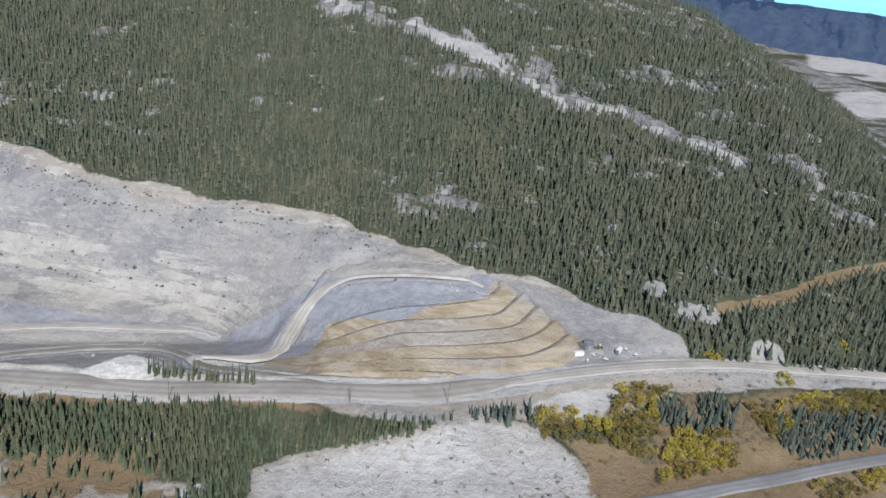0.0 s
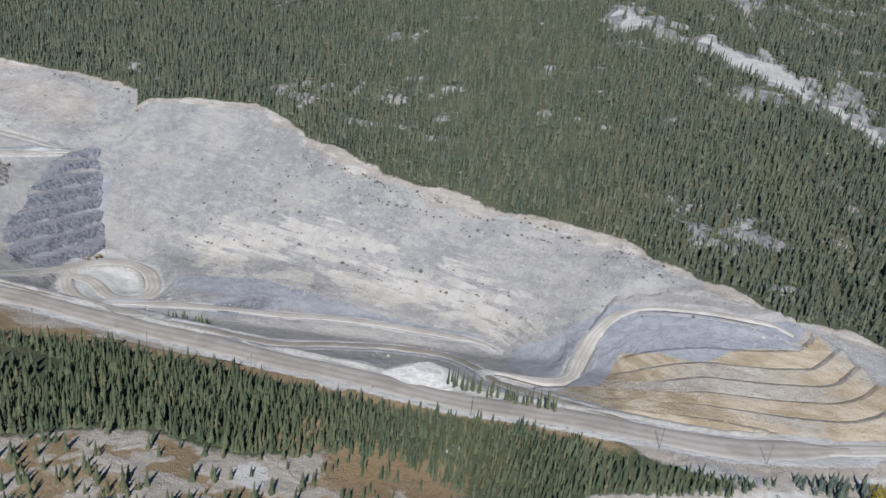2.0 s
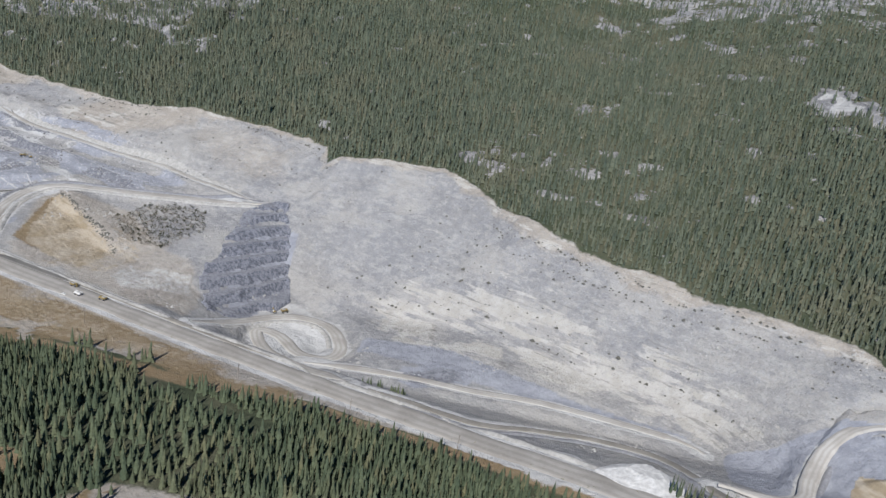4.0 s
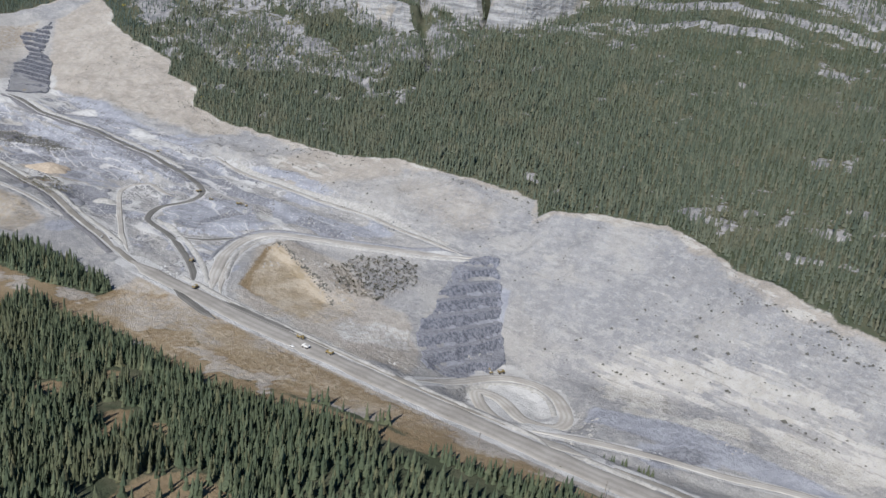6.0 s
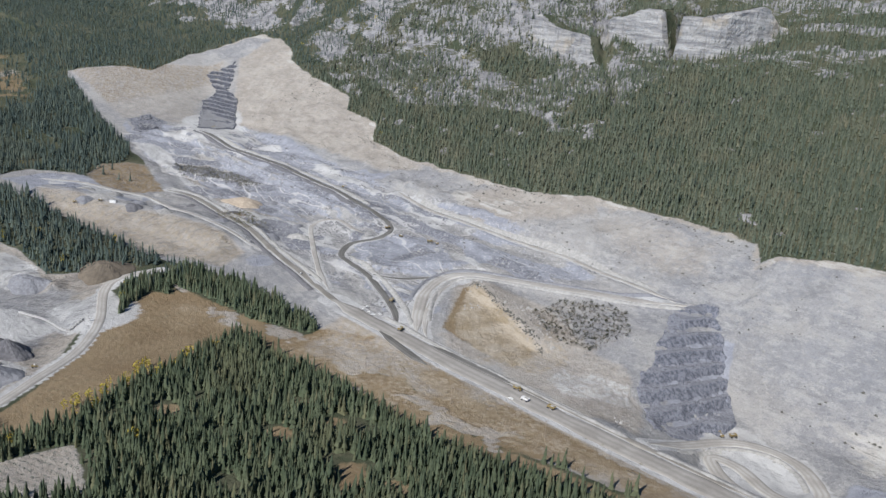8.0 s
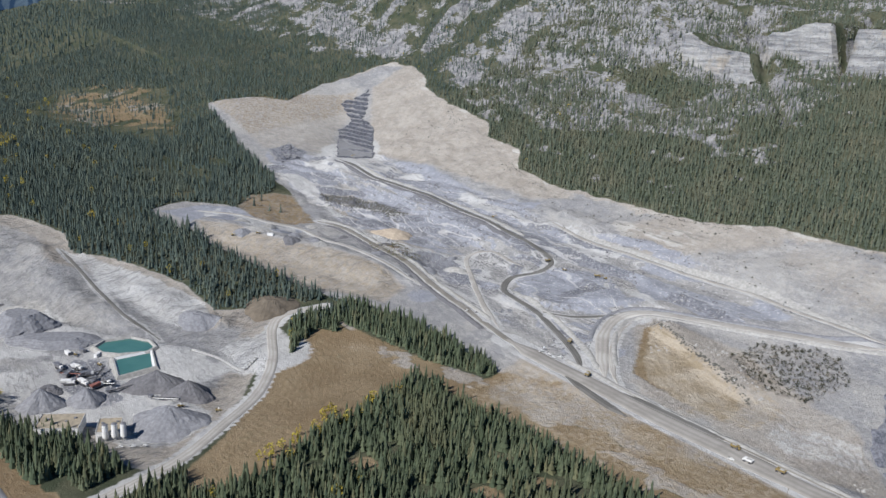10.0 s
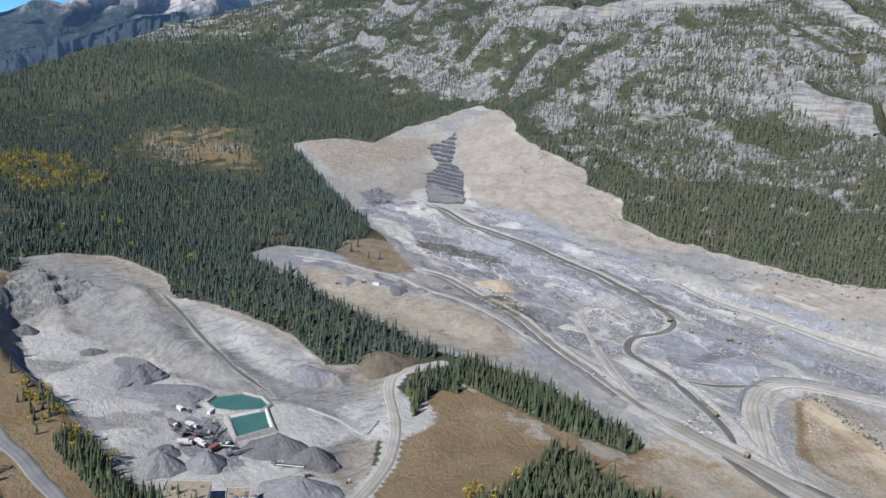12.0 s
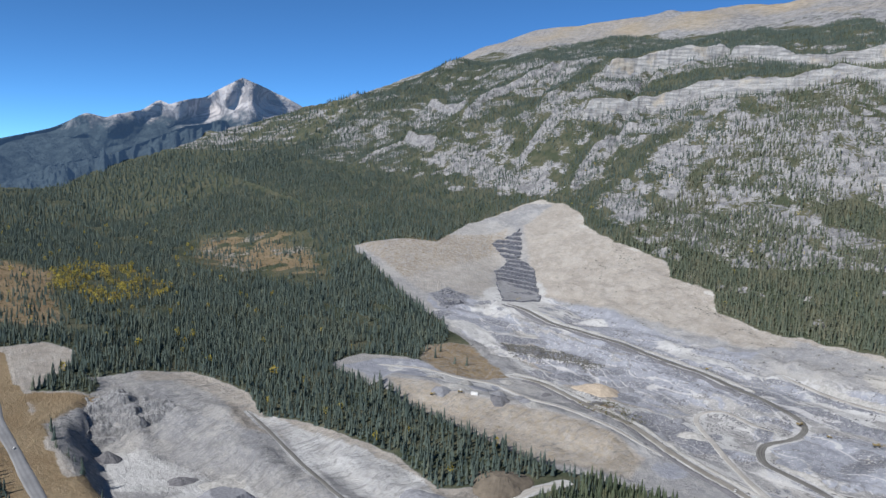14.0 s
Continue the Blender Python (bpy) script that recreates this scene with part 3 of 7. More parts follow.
WEST_WALL = [(-1482, 725), (-1490, 800), (-1400, 790), (-1343, 745), (-1146, 720), (-1022, 690), (-960, 660), (-980, 640), (-1059, 630), (-1165, 620), (-1291, 609), (-1372, 650)]
WEST_SLOPE = [(-1640, 500), (-1600, 560), (-1560, 640), (-1499, 715), (-1436, 661), (-1412, 620), (-1325, 555), (-1390, 480)]
NURSERY = [(-680, 84), (-678, 114), (-674, 138), (-648, 132), (-622, 124), (-632, 104), (-652, 80)]
TERRACE_BANK = [(-1112, 270), (-1108, 277), (-1084, 304), (-1048, 314), (-1021, 325), (-1004, 343), (-977, 366), (-948, 379), (-905, 386), (-886, 350), (-916, 330), (-950, 300), (-1001, 280), (-1063, 268)]
SOIL_MOUND = [(-1178, 344), (-1222, 380), (-1222, 415), (-1200, 430), (-1140, 414), (-1092, 402), (-1096, 366), (-1131, 340)]
BLUE_TOP = [(-126, 470), (-102, 473), (-70, 490), (-39, 484), (11, 481), (34, 490), (44, 486), (36, 467), (12, 461), (-13, 443), (-59, 453), (-66, 417), (-85, 408), (-120, 430)]

# roads: (x, y) along the middle, and the width
ROADS = {
    "main": (20, [(60, 394), (36, 384), (-4, 369), (-60, 366), (-129, 370), (-175, 374), (-219, 377), (-319, 380),
                  (-402, 382), (-489, 381), (-571, 380), (-622, 378), (-667, 378), (-714, 380), (-766, 384)]),
    "east": (11, [(520, 462), (420, 455), (289, 446), (227, 438), (191, 434), (136, 422), (84, 404), (36, 384), (-4, 369), (-30, 367)]),
    "lane": (5, [(-706, 391), (-668, 391), (-620, 390.5), (-571, 392), (-500, 393), (-440, 393), (-400, 393)]),
    "west": (7.5, [(-740, 382), (-766, 384), (-800, 391), (-856, 404), (-963, 419), (-1043, 423), (-1075, 420), (-1100, 405)]),
    "haul": (7.5, [(-1290, 548), (-1181, 546), (-1099, 556), (-993, 556), (-901, 546), (-867, 535), (-858, 511), (-868, 483), (-850, 457), (-822, 446), (-785, 439), (-730, 415), (-680, 384)]),
    "bench": (12, [(-672, 390), (-694, 412), (-721, 444), (-738, 479), (-732, 503), (-700, 520), (-628, 541), (-564, 561), (-548, 569)]),
    "upper": (7, [(-936, 606), (-874, 594), (-806, 586), (-765, 588), (-699, 592), (-626, 579), (-558, 570)]),
    "link": (6, [(-789, 446), (-767, 455), (-752, 473), (-740, 490)]),
    "fork": (6, [(-786, 394), (-823, 412), (-856, 432), (-892, 454), (-937, 485), (-946, 506), (-936, 518), (-905, 511), (-873, 508)]),
    "spur": (5, [(-806, 400), (-837, 408), (-864, 414), (-891, 418)]),
    "inner": (6, [(-662, 392), (-677, 404), (-700, 430), (-719, 461), (-725, 483)]),
    "loop": (12, [(-478, 405), (-474, 440), (-466, 474), (-446, 492), (-416, 490), (-392, 466), (-391, 447), (-411, 443), (-441, 460), (-459, 456), (-436, 434), (-400, 420), (-370, 408), (-345, 396)]),
    "pit": (8, [(-400, 432), (-344, 442), (-289, 452), (-230, 470), (-152, 473), (-136, 467)]),
    "ramp": (6, [(-330, 396), (-264, 400), (-230, 424), (-199, 441), (-165, 443), (-142, 428), (-121, 402), (-88, 386), (-44, 372)]),
    "dump": (9, [(-125, 412), (-97, 411), (-84, 422), (-82, 441), (-79, 458), (-73, 474), (-58, 486), (-24, 485), (10, 484), (28, 483), (37, 476)]),
    "gravel": (4, [(-1128, 146), (-1087, 149), (-1022, 153), (-974, 155), (-930, 170)]),
    "terrace": (4, [(-1176, 300), (-1150, 330), (-1110, 352), (-1080, 375), (-1020, 376), (-960, 385), (-900, 400)]),
    "access": (9, [(-905, 303), (-910, 268), (-896, 248), (-844, 222), (-801, 190), (-768, 151), (-739, 109), (-722, 60), (-700, -20)]),
}
HIGHWAY_EAST = [(20, 262), (75, 296), (129, 320), (164, 336), (204, 352), (256, 371), (330, 392), (480, 420), (800, 450)]
HIGHWAY_WEST = [(-560, 60), (-700, 35), (-800, 20), (-851, 13), (-874, 8), (-906, 2), (-936, -6), (-1050, -20), (-1125, -28), (-1180, -34), (-1300, -40), (-1600, -80), (-2200, -160)]


def carve(line, width, bank=9.0, lift=0.0, flat=3):
    """Level the land along a road; returns the road's middle line with its heights."""
    p = fine(line, 6)
    z = ground_at(p[:, 0], p[:, 1])
    for _ in range(flat * 4):
        z[1:-1] = 0.25 * z[:-2] + 0.5 * z[1:-1] + 0.25 * z[2:]
    z = z + lift
    i0, i1 = np.searchsorted(GX, [p[:, 0].min() - 40, p[:, 0].max() + 40])
    j0, j1 = np.searchsorted(GY, [p[:, 1].min() - 40, p[:, 1].max() + 40])
    box = np.s_[j0:j1, i0:i1]
    d, at = away([tuple(q) for q in p], LX[box], LY[box])
    mix = 1 - step(width / 2 + 2, width / 2 + 2 + bank, d)
    LAND[box] += (np.interp(at, np.arange(len(z)), z) - LAND[box]) * mix
    return np.column_stack([p, z])


def dent(poly, z, slope, reach, south=None):
    """Sink the land to z in an outline, with sides of that slope round it, steeper south of a line."""
    d = np.where(inside(poly, LX, LY), 0, away(poly, LX, LY, True)[0])
    if south:
        a = np.array(south)
        slope = slope + 0.4 * step(-4, 6, np.interp(LX, a[:, 0], a[:, 1]) - LY) + 0.25 * step(-1135, -1155, LX)
    np.minimum(LAND, np.where(d < reach, z + slope * d, 1e9), out=LAND)


dent(PIT_FLOOR, 16.0, 0.5, 95, [(-1150, 28), (-1060, 26), (-990, 37), (-900, 51), (-835, 50)])
dent([(-470, 480), (-430, 488), (-395, 462), (-420, 440), (-460, 442)], 11.0, 0.5, 25)
# rough rock: gullies and ledges on the mountain and the quarry wall, low swells elsewhere
RIMY = line_at(RIM, LX)[0]
high = step(20, 260, LY - RIMY)
west = step(-650, -1000, LX)
LAND += high * (14 * fractal(LX, LY, 150, 3) + west * (26 * fractal(LX * 0.8 + LY * 0.5, LY - LX * 0.3, 190, 9)))
# cliffs: height, depth of the shelf behind, and the foot from end to end with the mountain on its left
CLIFFS = [(24, 65, [(-1615, 955), (-1601, 977), (-1565, 1012), (-1505, 1066), (-1420, 1084), (-1336, 1093), (-1278, 1130), (-1227, 1168), (-1152, 1178), (-1040, 1185)]),
          (38, 90, [(-1680, 1075), (-1663, 1100), (-1637, 1140), (-1596, 1180), (-1550, 1215), (-1515, 1265)]),
          (28, 70, [(-1495, 1215), (-1482, 1225), (-1412, 1265), (-1358, 1300), (-1314, 1335), (-1240, 1385)]),
          (18, 60, [(-1954, 925), (-1954, 945), (-1962, 991), (-1942, 1038), (-1938, 1082), (-1921, 1116), (-1899, 1139), (-1890, 1165)]),
          (20, 45, [(-2210, 992), (-2197, 988), (-2040, 952), (-1960, 945)]), (20, 40, [(-2115, 875), (-2100, 869), (-2040, 850), (-1985, 844), (-1935, 850)]),
          (14, 40, [(-1671, 862), (-1671, 875), (-1681, 909), (-1678, 933), (-1674, 955)]), (13, 40, [(-1480, 825), (-1492, 837), (-1521, 880), (-1529, 926), (-1512, 965), (-1490, 975)]),
          (12, 40, [(-2107, 745), (-2107, 756), (-2127, 795), (-2104, 827), (-2090, 870)]), (34, 70, [(-1050, 957), (-1030, 947), (-979, 937), (-945, 930), (-905, 905)]),
          (48, 110, [(-940, 990), (-925, 980), (-868, 967), (-830, 966)]), (48, 100, [(-812, 955), (-800, 950), (-776, 952), (-745, 985), (-715, 1050)]),
          (4, 16, [(-720, 1060), (-649, 1052), (-560, 1030), (-492, 1012), (-392, 1018), (-300, 1000)]), (3, 14, [(-660, 1005), (-633, 999), (-505, 970), (-382, 985)])]


def cliff_side(line, x, y):
    yy = y + 7 * fractal(x, y, 46, 17)
    side, at = side_of(line, x, yy)
    return side, step(0, 0.6, at) * step(0, 0.6, len(line) - 1 - at)


for rise, back, line in CLIFFS:
    side, ends = cliff_side(line, LX, LY)
    LAND += rise * ends * (0.85 + 0.3 * fractal(LX, LY, 70, 19, 2)) * step(-5, 3, side) * (1 - step(5, back, side))
GULLIES = [(16, 13, [(-1010, 1060), (-963, 1007), (-900, 930), (-826, 859), (-800, 800)]), (14, 10, [(-845, 1080), (-835, 1010), (-810, 930)]), (12, 14, [(-1620, 1150), (-1560, 1020), (-1480, 900)]),
           (12, 16, [(-1900, 1150), (-1800, 1000), (-1700, 900)])]
for deep, half, line in GULLIES:
    LAND -= deep * (1 - step(0, half, away(line, LX, LY)[0]))
ledges = 22.0
wave = LAND / ledges + 0.6 * fractal(LX, LY, 260, 21)
LAND += high * west * ledges * 0.55 * (np.sin(2 * np.pi * wave) / (2 * np.pi)) * -1.0 * (0.4 + 0.6 * (fractal(LX, LY, 300, 27) > -0.1))
wall = step(0, 12, RIMY - LY) * step(0, 25, LY - line_at(TOE, LX)[0])
LAND += wall * (5.0 * fractal(LX, LY, 32, 5) + 2.2 * fractal(LX * 0.5, LY, 9, 6))
# banks cut in the quarry: height, width of the slope, depth behind, and the upper edge with the high side on its left
BANKS = [(11, 30, 70, [(-1125, 262), (-1108, 277), (-1084, 300), (-1048, 312), (-1021, 322), (-1004, 340), (-977, 362), (-948, 375), (-905, 384)]),
         (8, 18, 60, [(-1300, 520), (-1286, 529), (-1163, 531), (-1110, 536), (-1052, 537), (-969, 535), (-921, 528), (-885, 514)]),
         (5, 9, 45, [(-845, 440), (-800, 454), (-772, 478), (-748, 508), (-722, 536)]), (6, 8, 30, [(-712, 492), (-697, 488), (-652, 472), (-613, 458), (-596, 448)]),
         (7, 10, 40, [(-960, 620), (-900, 606), (-840, 598), (-760, 598), (-690, 603), (-620, 590)]), (6, 12, 40, [(-1205, 452), (-1172, 446), (-1120, 470), (-1076, 492), (-1040, 500)])]
for rise, wide, back, line in BANKS:
    side, at = side_of(line, LX + 3 * fractal(LX, LY, 14, 45, 2), LY + 4 * fractal(LX, LY, 18, 46, 3))
    LAND += rise * step(0, 0.7, at) * step(0, 0.7, len(line) - 1 - at) * step(-wide, 0, side) * (1 - step(0, back, side))
# the floor lies in low uneven benches that follow its slope
INNER_BEND = [(-745, 500), (-700, 530), (-640, 548), (-545, 572), (-515, 440), (-600, 398), (-690, 395), (-730, 450)]
BENCHED = soft_in(QUARRY, LX, LY, 8) * step(20, -4, LY - line_at(TOE, LX)[0]) * step(-600, -660, LX) * step(385, 405, LY + 0.09 * (LX + 700)) * step(-1350, -1320, LX) * (1 - soft_in(INNER_BEND, LX, LY, 5))
rungs = (LAND + 5.0 * fractal(LX * 0.6, LY, 60, 49, 3) + 0.012 * LX) / 6.0
rung = rungs - np.floor(rungs)
LAND += BENCHED * 6.0 * (step(0.60, 0.98, rung) - rung) * 0.85
FLOOR_RISER = BENCHED * step(0.55, 0.66, rung) * step(1.0, 0.93, rung)
FLOOR_EDGE = BENCHED * np.maximum(step(0.14, 0.04, rung), step(0.94, 0.99, rung))
pit = np.where(inside(GRAVEL_PIT, LX, LY) & ~inside(PIT_FLOOR, LX, LY), 1.0, 0.0)
LAND += smooth(pit, 2) * (4.5 * np.abs(fractal(LX * 0.85 + LY * 0.5, LY * 0.16 - LX * 0.08, 13, 23, 2)) + 3.0 * fractal(LX, LY, 40, 25) - 2.0)
for rise, line in ((6, [(-1098, 112), (-1060, 122), (-1015, 128), (-985, 140), (-955, 158)]), (4, [(-1150, 120), (-1110, 126), (-1080, 134)]), (5, [(-1005, 176), (-965, 190), (-925, 206)])):
    yy = LY + 7 * value_noise(LX, LY * 0.3, 9, 35) + 5 * fractal(LX, LY, 26, 36, 2)
    d, at = away(line, LX, yy)
    side = d * np.where(yy > np.interp(LX, [q[0] for q in line], [q[1] for q in line]), 1, -1)
    LAND += rise * step(-3.5, 2.5, side) * (1 - step(2.5, 22, side)) * (d < 26)
head = step(-1128, -1145, LX) * step(-1206, -1192, LX) * step(0, 12, LY) * step(122, 105, LY)
LAND += head * (4.5 * np.abs(fractal(LX * 0.25, LY, 11, 29, 2)) - 1.5 + 7 * (1 - step(2, 13, np.abs(LY - 60 - 0.15 * (LX + 1170)))))
LAND += (0.7 + 1.6 * step(-850, -950, LX)) * fractal(LX, LY, 18, 7) * step(250, 330, LY) * (1 - high) * (1 - step(-1290, -1330, LX)) + 1.5 * fractal(LX, LY, 60, 8) * step(350, 250, LY)
DUMP_AREA = [(104, 440), (98, 418), (72, 404), (30, 392), (-10, 381), (-60, 382), (-97, 394), (-88, 430), (-94, 470), (-72, 502), (-20, 507), (30, 502), (72, 477)]
LAND += (BASE - 0.8 - LAND) * np.clip(away(DUMP_AREA, LX, LY, True)[0] / 5, 0, 1) * inside(DUMP_AREA, LX, LY)
ROAD_LINES = {name: (width, carve(line, width)) for name, (width, line) in ROADS.items()}
EAST_LINE, WEST_LINE = carve(HIGHWAY_EAST, 12), carve(HIGHWAY_WEST, 12)


# ---- the ground sheet ----
def mesh_of(name, verts, faces, mat, smooth_shade=False):
    """A mesh from arrays; faces all have the same number of corners."""
    verts, faces = np.asarray(verts, np.float32), np.asarray(faces, np.int32)
    me = bpy.data.meshes.new(name)
    n, k = faces.shape
    me.vertices.add(len(verts))
    me.vertices.foreach_set("co", verts.ravel())
    me.loops.add(n * k)
    me.loops.foreach_set("vertex_index", faces.ravel())
    me.polygons.add(n)
    me.polygons.foreach_set("loop_start", np.arange(0, n * k, k, dtype=np.int32))
    me.polygons.foreach_set("loop_total", np.full(n, k, np.int32))
    me.polygons.foreach_set("use_smooth", np.full(n, smooth_shade))
    me.update(calc_edges=True)
    if mat:
        me.materials.append(mat)
    return me


def sheet(name, x, y, z, mat):
    ny, nx = z.shape
    i = np.arange(ny * nx).reshape(ny, nx)
    faces = np.stack([i[:-1, :-1], i[:-1, 1:], i[1:, 1:], i[1:, :-1]], -1).reshape(-1, 4)
    return mesh_of(name, np.stack([x, y, z], -1).reshape(-1, 3), faces, mat, True)


def paint(me, name, r, g, b):
    col = me.color_attributes.new(name, "FLOAT_COLOR", "POINT")
    col.data.foreach_set("color", np.stack([r.ravel(), g.ravel(), b.ravel(), np.ones(r.size)], -1).astype(np.float32).ravel())


def spots(places, x, y):
    """Soft round patches: rows of x, y, radius."""
    out = np.zeros(np.shape(x))
    for px, py, r in places:
        d = np.hypot((x - px), (y - py)) / r
        out = np.maximum(out, 1 - step(0.55, 1.25, d))
    return out


# pale rock on the wooded slope: bands (line, half width) and noise
SCAR = [(-130, 818), (-111, 807), (-70, 788), (-25, 778), (25, 774), (52, 754), (83, 728), (113, 712), (154, 713), (195, 683), (241, 651)]
SCAR_TOP = [(20, 775), (0, 820), (-15, 880), (-40, 960)]


# where the closed forest ends and open rock begins, and dark stands of trees higher up
BELT = [(-4700, 640), (-2300, 700), (-2048, 700), (-1961, 750), (-1881, 785), (-1686, 784), (-1605, 788), (-1501, 803), (-1418, 796), (-1343, 765), (-1280, 770), (-1188, 749), (-1100, 742),
        (-1040, 755), (-982, 768), (-910, 770), (-860, 800), (-808, 840), (-785, 880), (-760, 925), (-700, 955), (-628, 950), (-480, 965), (-389, 985), (-250, 975), (-60, 940), (60, 905), (300, 880), (900, 860)]
STANDS = [[(-1618, 1000), (-1531, 1117), (-1363, 1152), (-1289, 1200), (-1211, 1256), (-1238, 1300), (-1364, 1240), (-1461, 1190), (-1557, 1140), (-1625, 1050)],
          [(-1703, 1150), (-1959, 1565), (-1763, 1581), (-1530, 1780), (-1374, 1540), (-1300, 1420), (-1420, 1345), (-1500, 1290), (-1611, 1288), (-1690, 1200)],
          [(-2392, 1071), (-3000, 1600), (-2760, 1640), (-2067, 1174), (-2130, 1043), (-2183, 1005)], [(-1937, 879), (-1874, 943), (-1766, 989), (-1850, 1048), (-1903, 949)],
          [(-1727, 979), (-1782, 1157), (-1819, 1260), (-1735, 1193), (-1698, 1004)], [(-1494, 820), (-1455, 923), (-1433, 961), (-1402, 980), (-1412, 890), (-1423, 793)],
          [(-1094, 887), (-1045, 915), (-990, 914), (-951, 890), (-978, 854), (-1054, 870)], [(-560, 985), (-480, 1000), (-400, 1000), (-300, 985), (-300, 1000), (-420, 1010), (-560, 1020)]]


def wooded(x, y):
    """How closed the forest is on the mountain, 0 to 1."""
    wob = 16 * fractal(x, y, 48, 43, 3)
    out = step(22, -14, y + wob - np.interp(x, [p[0] for p in BELT], [p[1] for p in BELT]))
    for poly in STANDS:
        out = np.maximum(out, soft_in(poly, x + wob, y + 0.6 * wob, 12))
    return out


def rock_share(x, y):
    """How rocky the mountain is at places, 0 to 1."""
    up = y - line_at(RIM, x)[0]
    bank = fractal(x * 0.6 + y * 0.4, y * 1.2 - x * 0.35, 110, 31, 4)
    fleck = fractal(x * 0.5, y * 1.5 + x * 0.15, 20, 37, 3)
    tiny = fractal(x, y, 13, 39, 2)
    # a few small outcrops in rows in the closed forest, more of them to the east
    share = 0.9 * fleck + 0.55 * bank + 0.7 * tiny - 0.14 + 0.12 * step(-100, 150, x) + 0.2 * step(200, 480, up)
    # open rock above it
    open_rock = 0.60 + 0.45 * bank + 0.5 * fleck + 0.4 * tiny - 0.12 * step(-900, -600, x) - 0.22 * step(-1750, -2150, x)
    closed = wooded(x, y)
    share = np.minimum(share * closed + open_rock * (1 - closed), 0.9)
    share = np.where(up < 14, 0, share)
    for line, half in ((SCAR, 7.5), (SCAR_TOP, 2.5)):
        d = away(line, x, y)[0] + 11 * fractal(x, y, 20, 41, 3)
        share = np.maximum(share, 1.05 - 0.75 * step(half * 0.5, half * 2.0, d) - 0.3 * step(half * 2.0, half * 2.6, d))
    for rise, back, line in CLIFFS:
        side, ends = cliff_side(line, x, y)
        share = np.maximum(share, (1.3 if rise > 18 else 0.85) * ends * step(-9, -5, side) * step(9, 4, side))
        share = share - 0.5 * ends * step(5, 10, side) * (1 - step(20, 45, side))
    return np.clip(share, 0, 1)


def bare(x, y):
    """Where no forest grows: 1 on bare land of any kind."""
    wob = 5.5 * fractal(x, y, 34, 51, 4)
    out = np.zeros(np.shape(x), bool)
    for poly in (QUARRY, GRAVEL_PIT, FIELD, SLAB):
        out |= inside(poly, x + wob * 0.5, y + wob)
    out |= inside(MEADOW, x, y + wob) | inside(VERGE, x, y + wob)
    out |= inside(BARE_FLAT, x, y + wob) | inside(SHOULDER, x, y + wob)
    for line, half in ((HIGHWAY_EAST, 15), (HIGHWAY_WEST, 17), (ROADS["access"][1], 13), (CUTLINE, 5)):
        out |= away(line, x, y)[0] < half
    for gx, gy, r in GLADES:
        out |= np.hypot(x - gx, 1.5 * (y - gy)) + wob < r
    return out


GLADES = [(-616, 229, 13), (-678, 193, 12), (-605, 262, 10), (-557, 235, 13), (-530, 243, 10), (-640, 262, 8)]
CUTLINE = [(400, 590), (332, 552), (271, 519), (245, 500), (217, 486), (190, 476)]
WOB = 5.5 * fractal(LX, LY, 34, 51, 4)
quarry = soft_in(QUARRY, LX + 0.5 * WOB, LY + WOB, 5)
gravel = soft_in(GRAVEL_PIT, LX, LY, 6)
slab = soft_in(SLAB, LX, LY, 6)
zone_rock = np.maximum.reduce([0.6 * soft_in(SOIL_MOUND, LX, LY, 6), 0.72 * soft_in(DRY, LX, LY, 8), quarry, gravel, slab, soft_in(NURSERY, LX, LY, 4), soft_in(BARE_FLAT, LX, LY, 8), soft_in(SHOULDER, LX, LY, 8), soft_in([(58, 371), (82, 388), (121, 403), (111, 387), (100, 369), (69, 366)], LX, LY, 5), spots([(150, 487, 9), (166, 470, 9), (181, 470, 9), (216, 446, 13), (250, 440, 8)], LX, LY)])
zone_dust = np.maximum.reduce([
    0.8 * (1 - step(width * 0.5 + 0.5, width * 0.5 + 2 + 0.25 * width, away(line, LX, LY)[0])) for width, line in ROADS.values()])
zone_dust = np.maximum(zone_dust, 0.8 * spots([(-430, 465, 42), (-455, 485, 25), (-410, 440, 28), (-120, 372, 18), (-160, 376, 16), (-205, 378, 22), (-1290, 560, 60), (-1330, 590, 50),
                                               (-700, 398, 22), (-560, 565, 12), (-860, 225, 40), (-880, 100, 40), (-1010, 80, 45), (-800, 120, 40)], LX, LY))
zone_dust = np.maximum(zone_dust, 0.78 * gravel * soft_in(PIT_FLOOR, LX, LY, 10) * step(-0.7, -0.2, fractal(LX, LY, 55, 61)))
zone_dust = np.maximum(zone_dust, 0.75 * soft_in([(58, 371), (82, 388), (121, 403), (111, 387), (100, 369), (69, 366)], LX, LY, 4))
zone_dust = np.maximum(zone_dust, 0.85 * (1 - step(4, 9, away(SCAR, LX, LY)[0] + 11 * fractal(LX, LY, 20, 41, 3))) * step(-0.35, 0.0, fractal(LX, LY, 18, 75, 2)))
fieldm = np.maximum.reduce([soft_in(FIELD, LX, LY), 0.75 * soft_in(MEADOW, LX, LY, 8), 0.72 * soft_in(VERGE, LX, LY, 6) * step(378, 366, LY)])
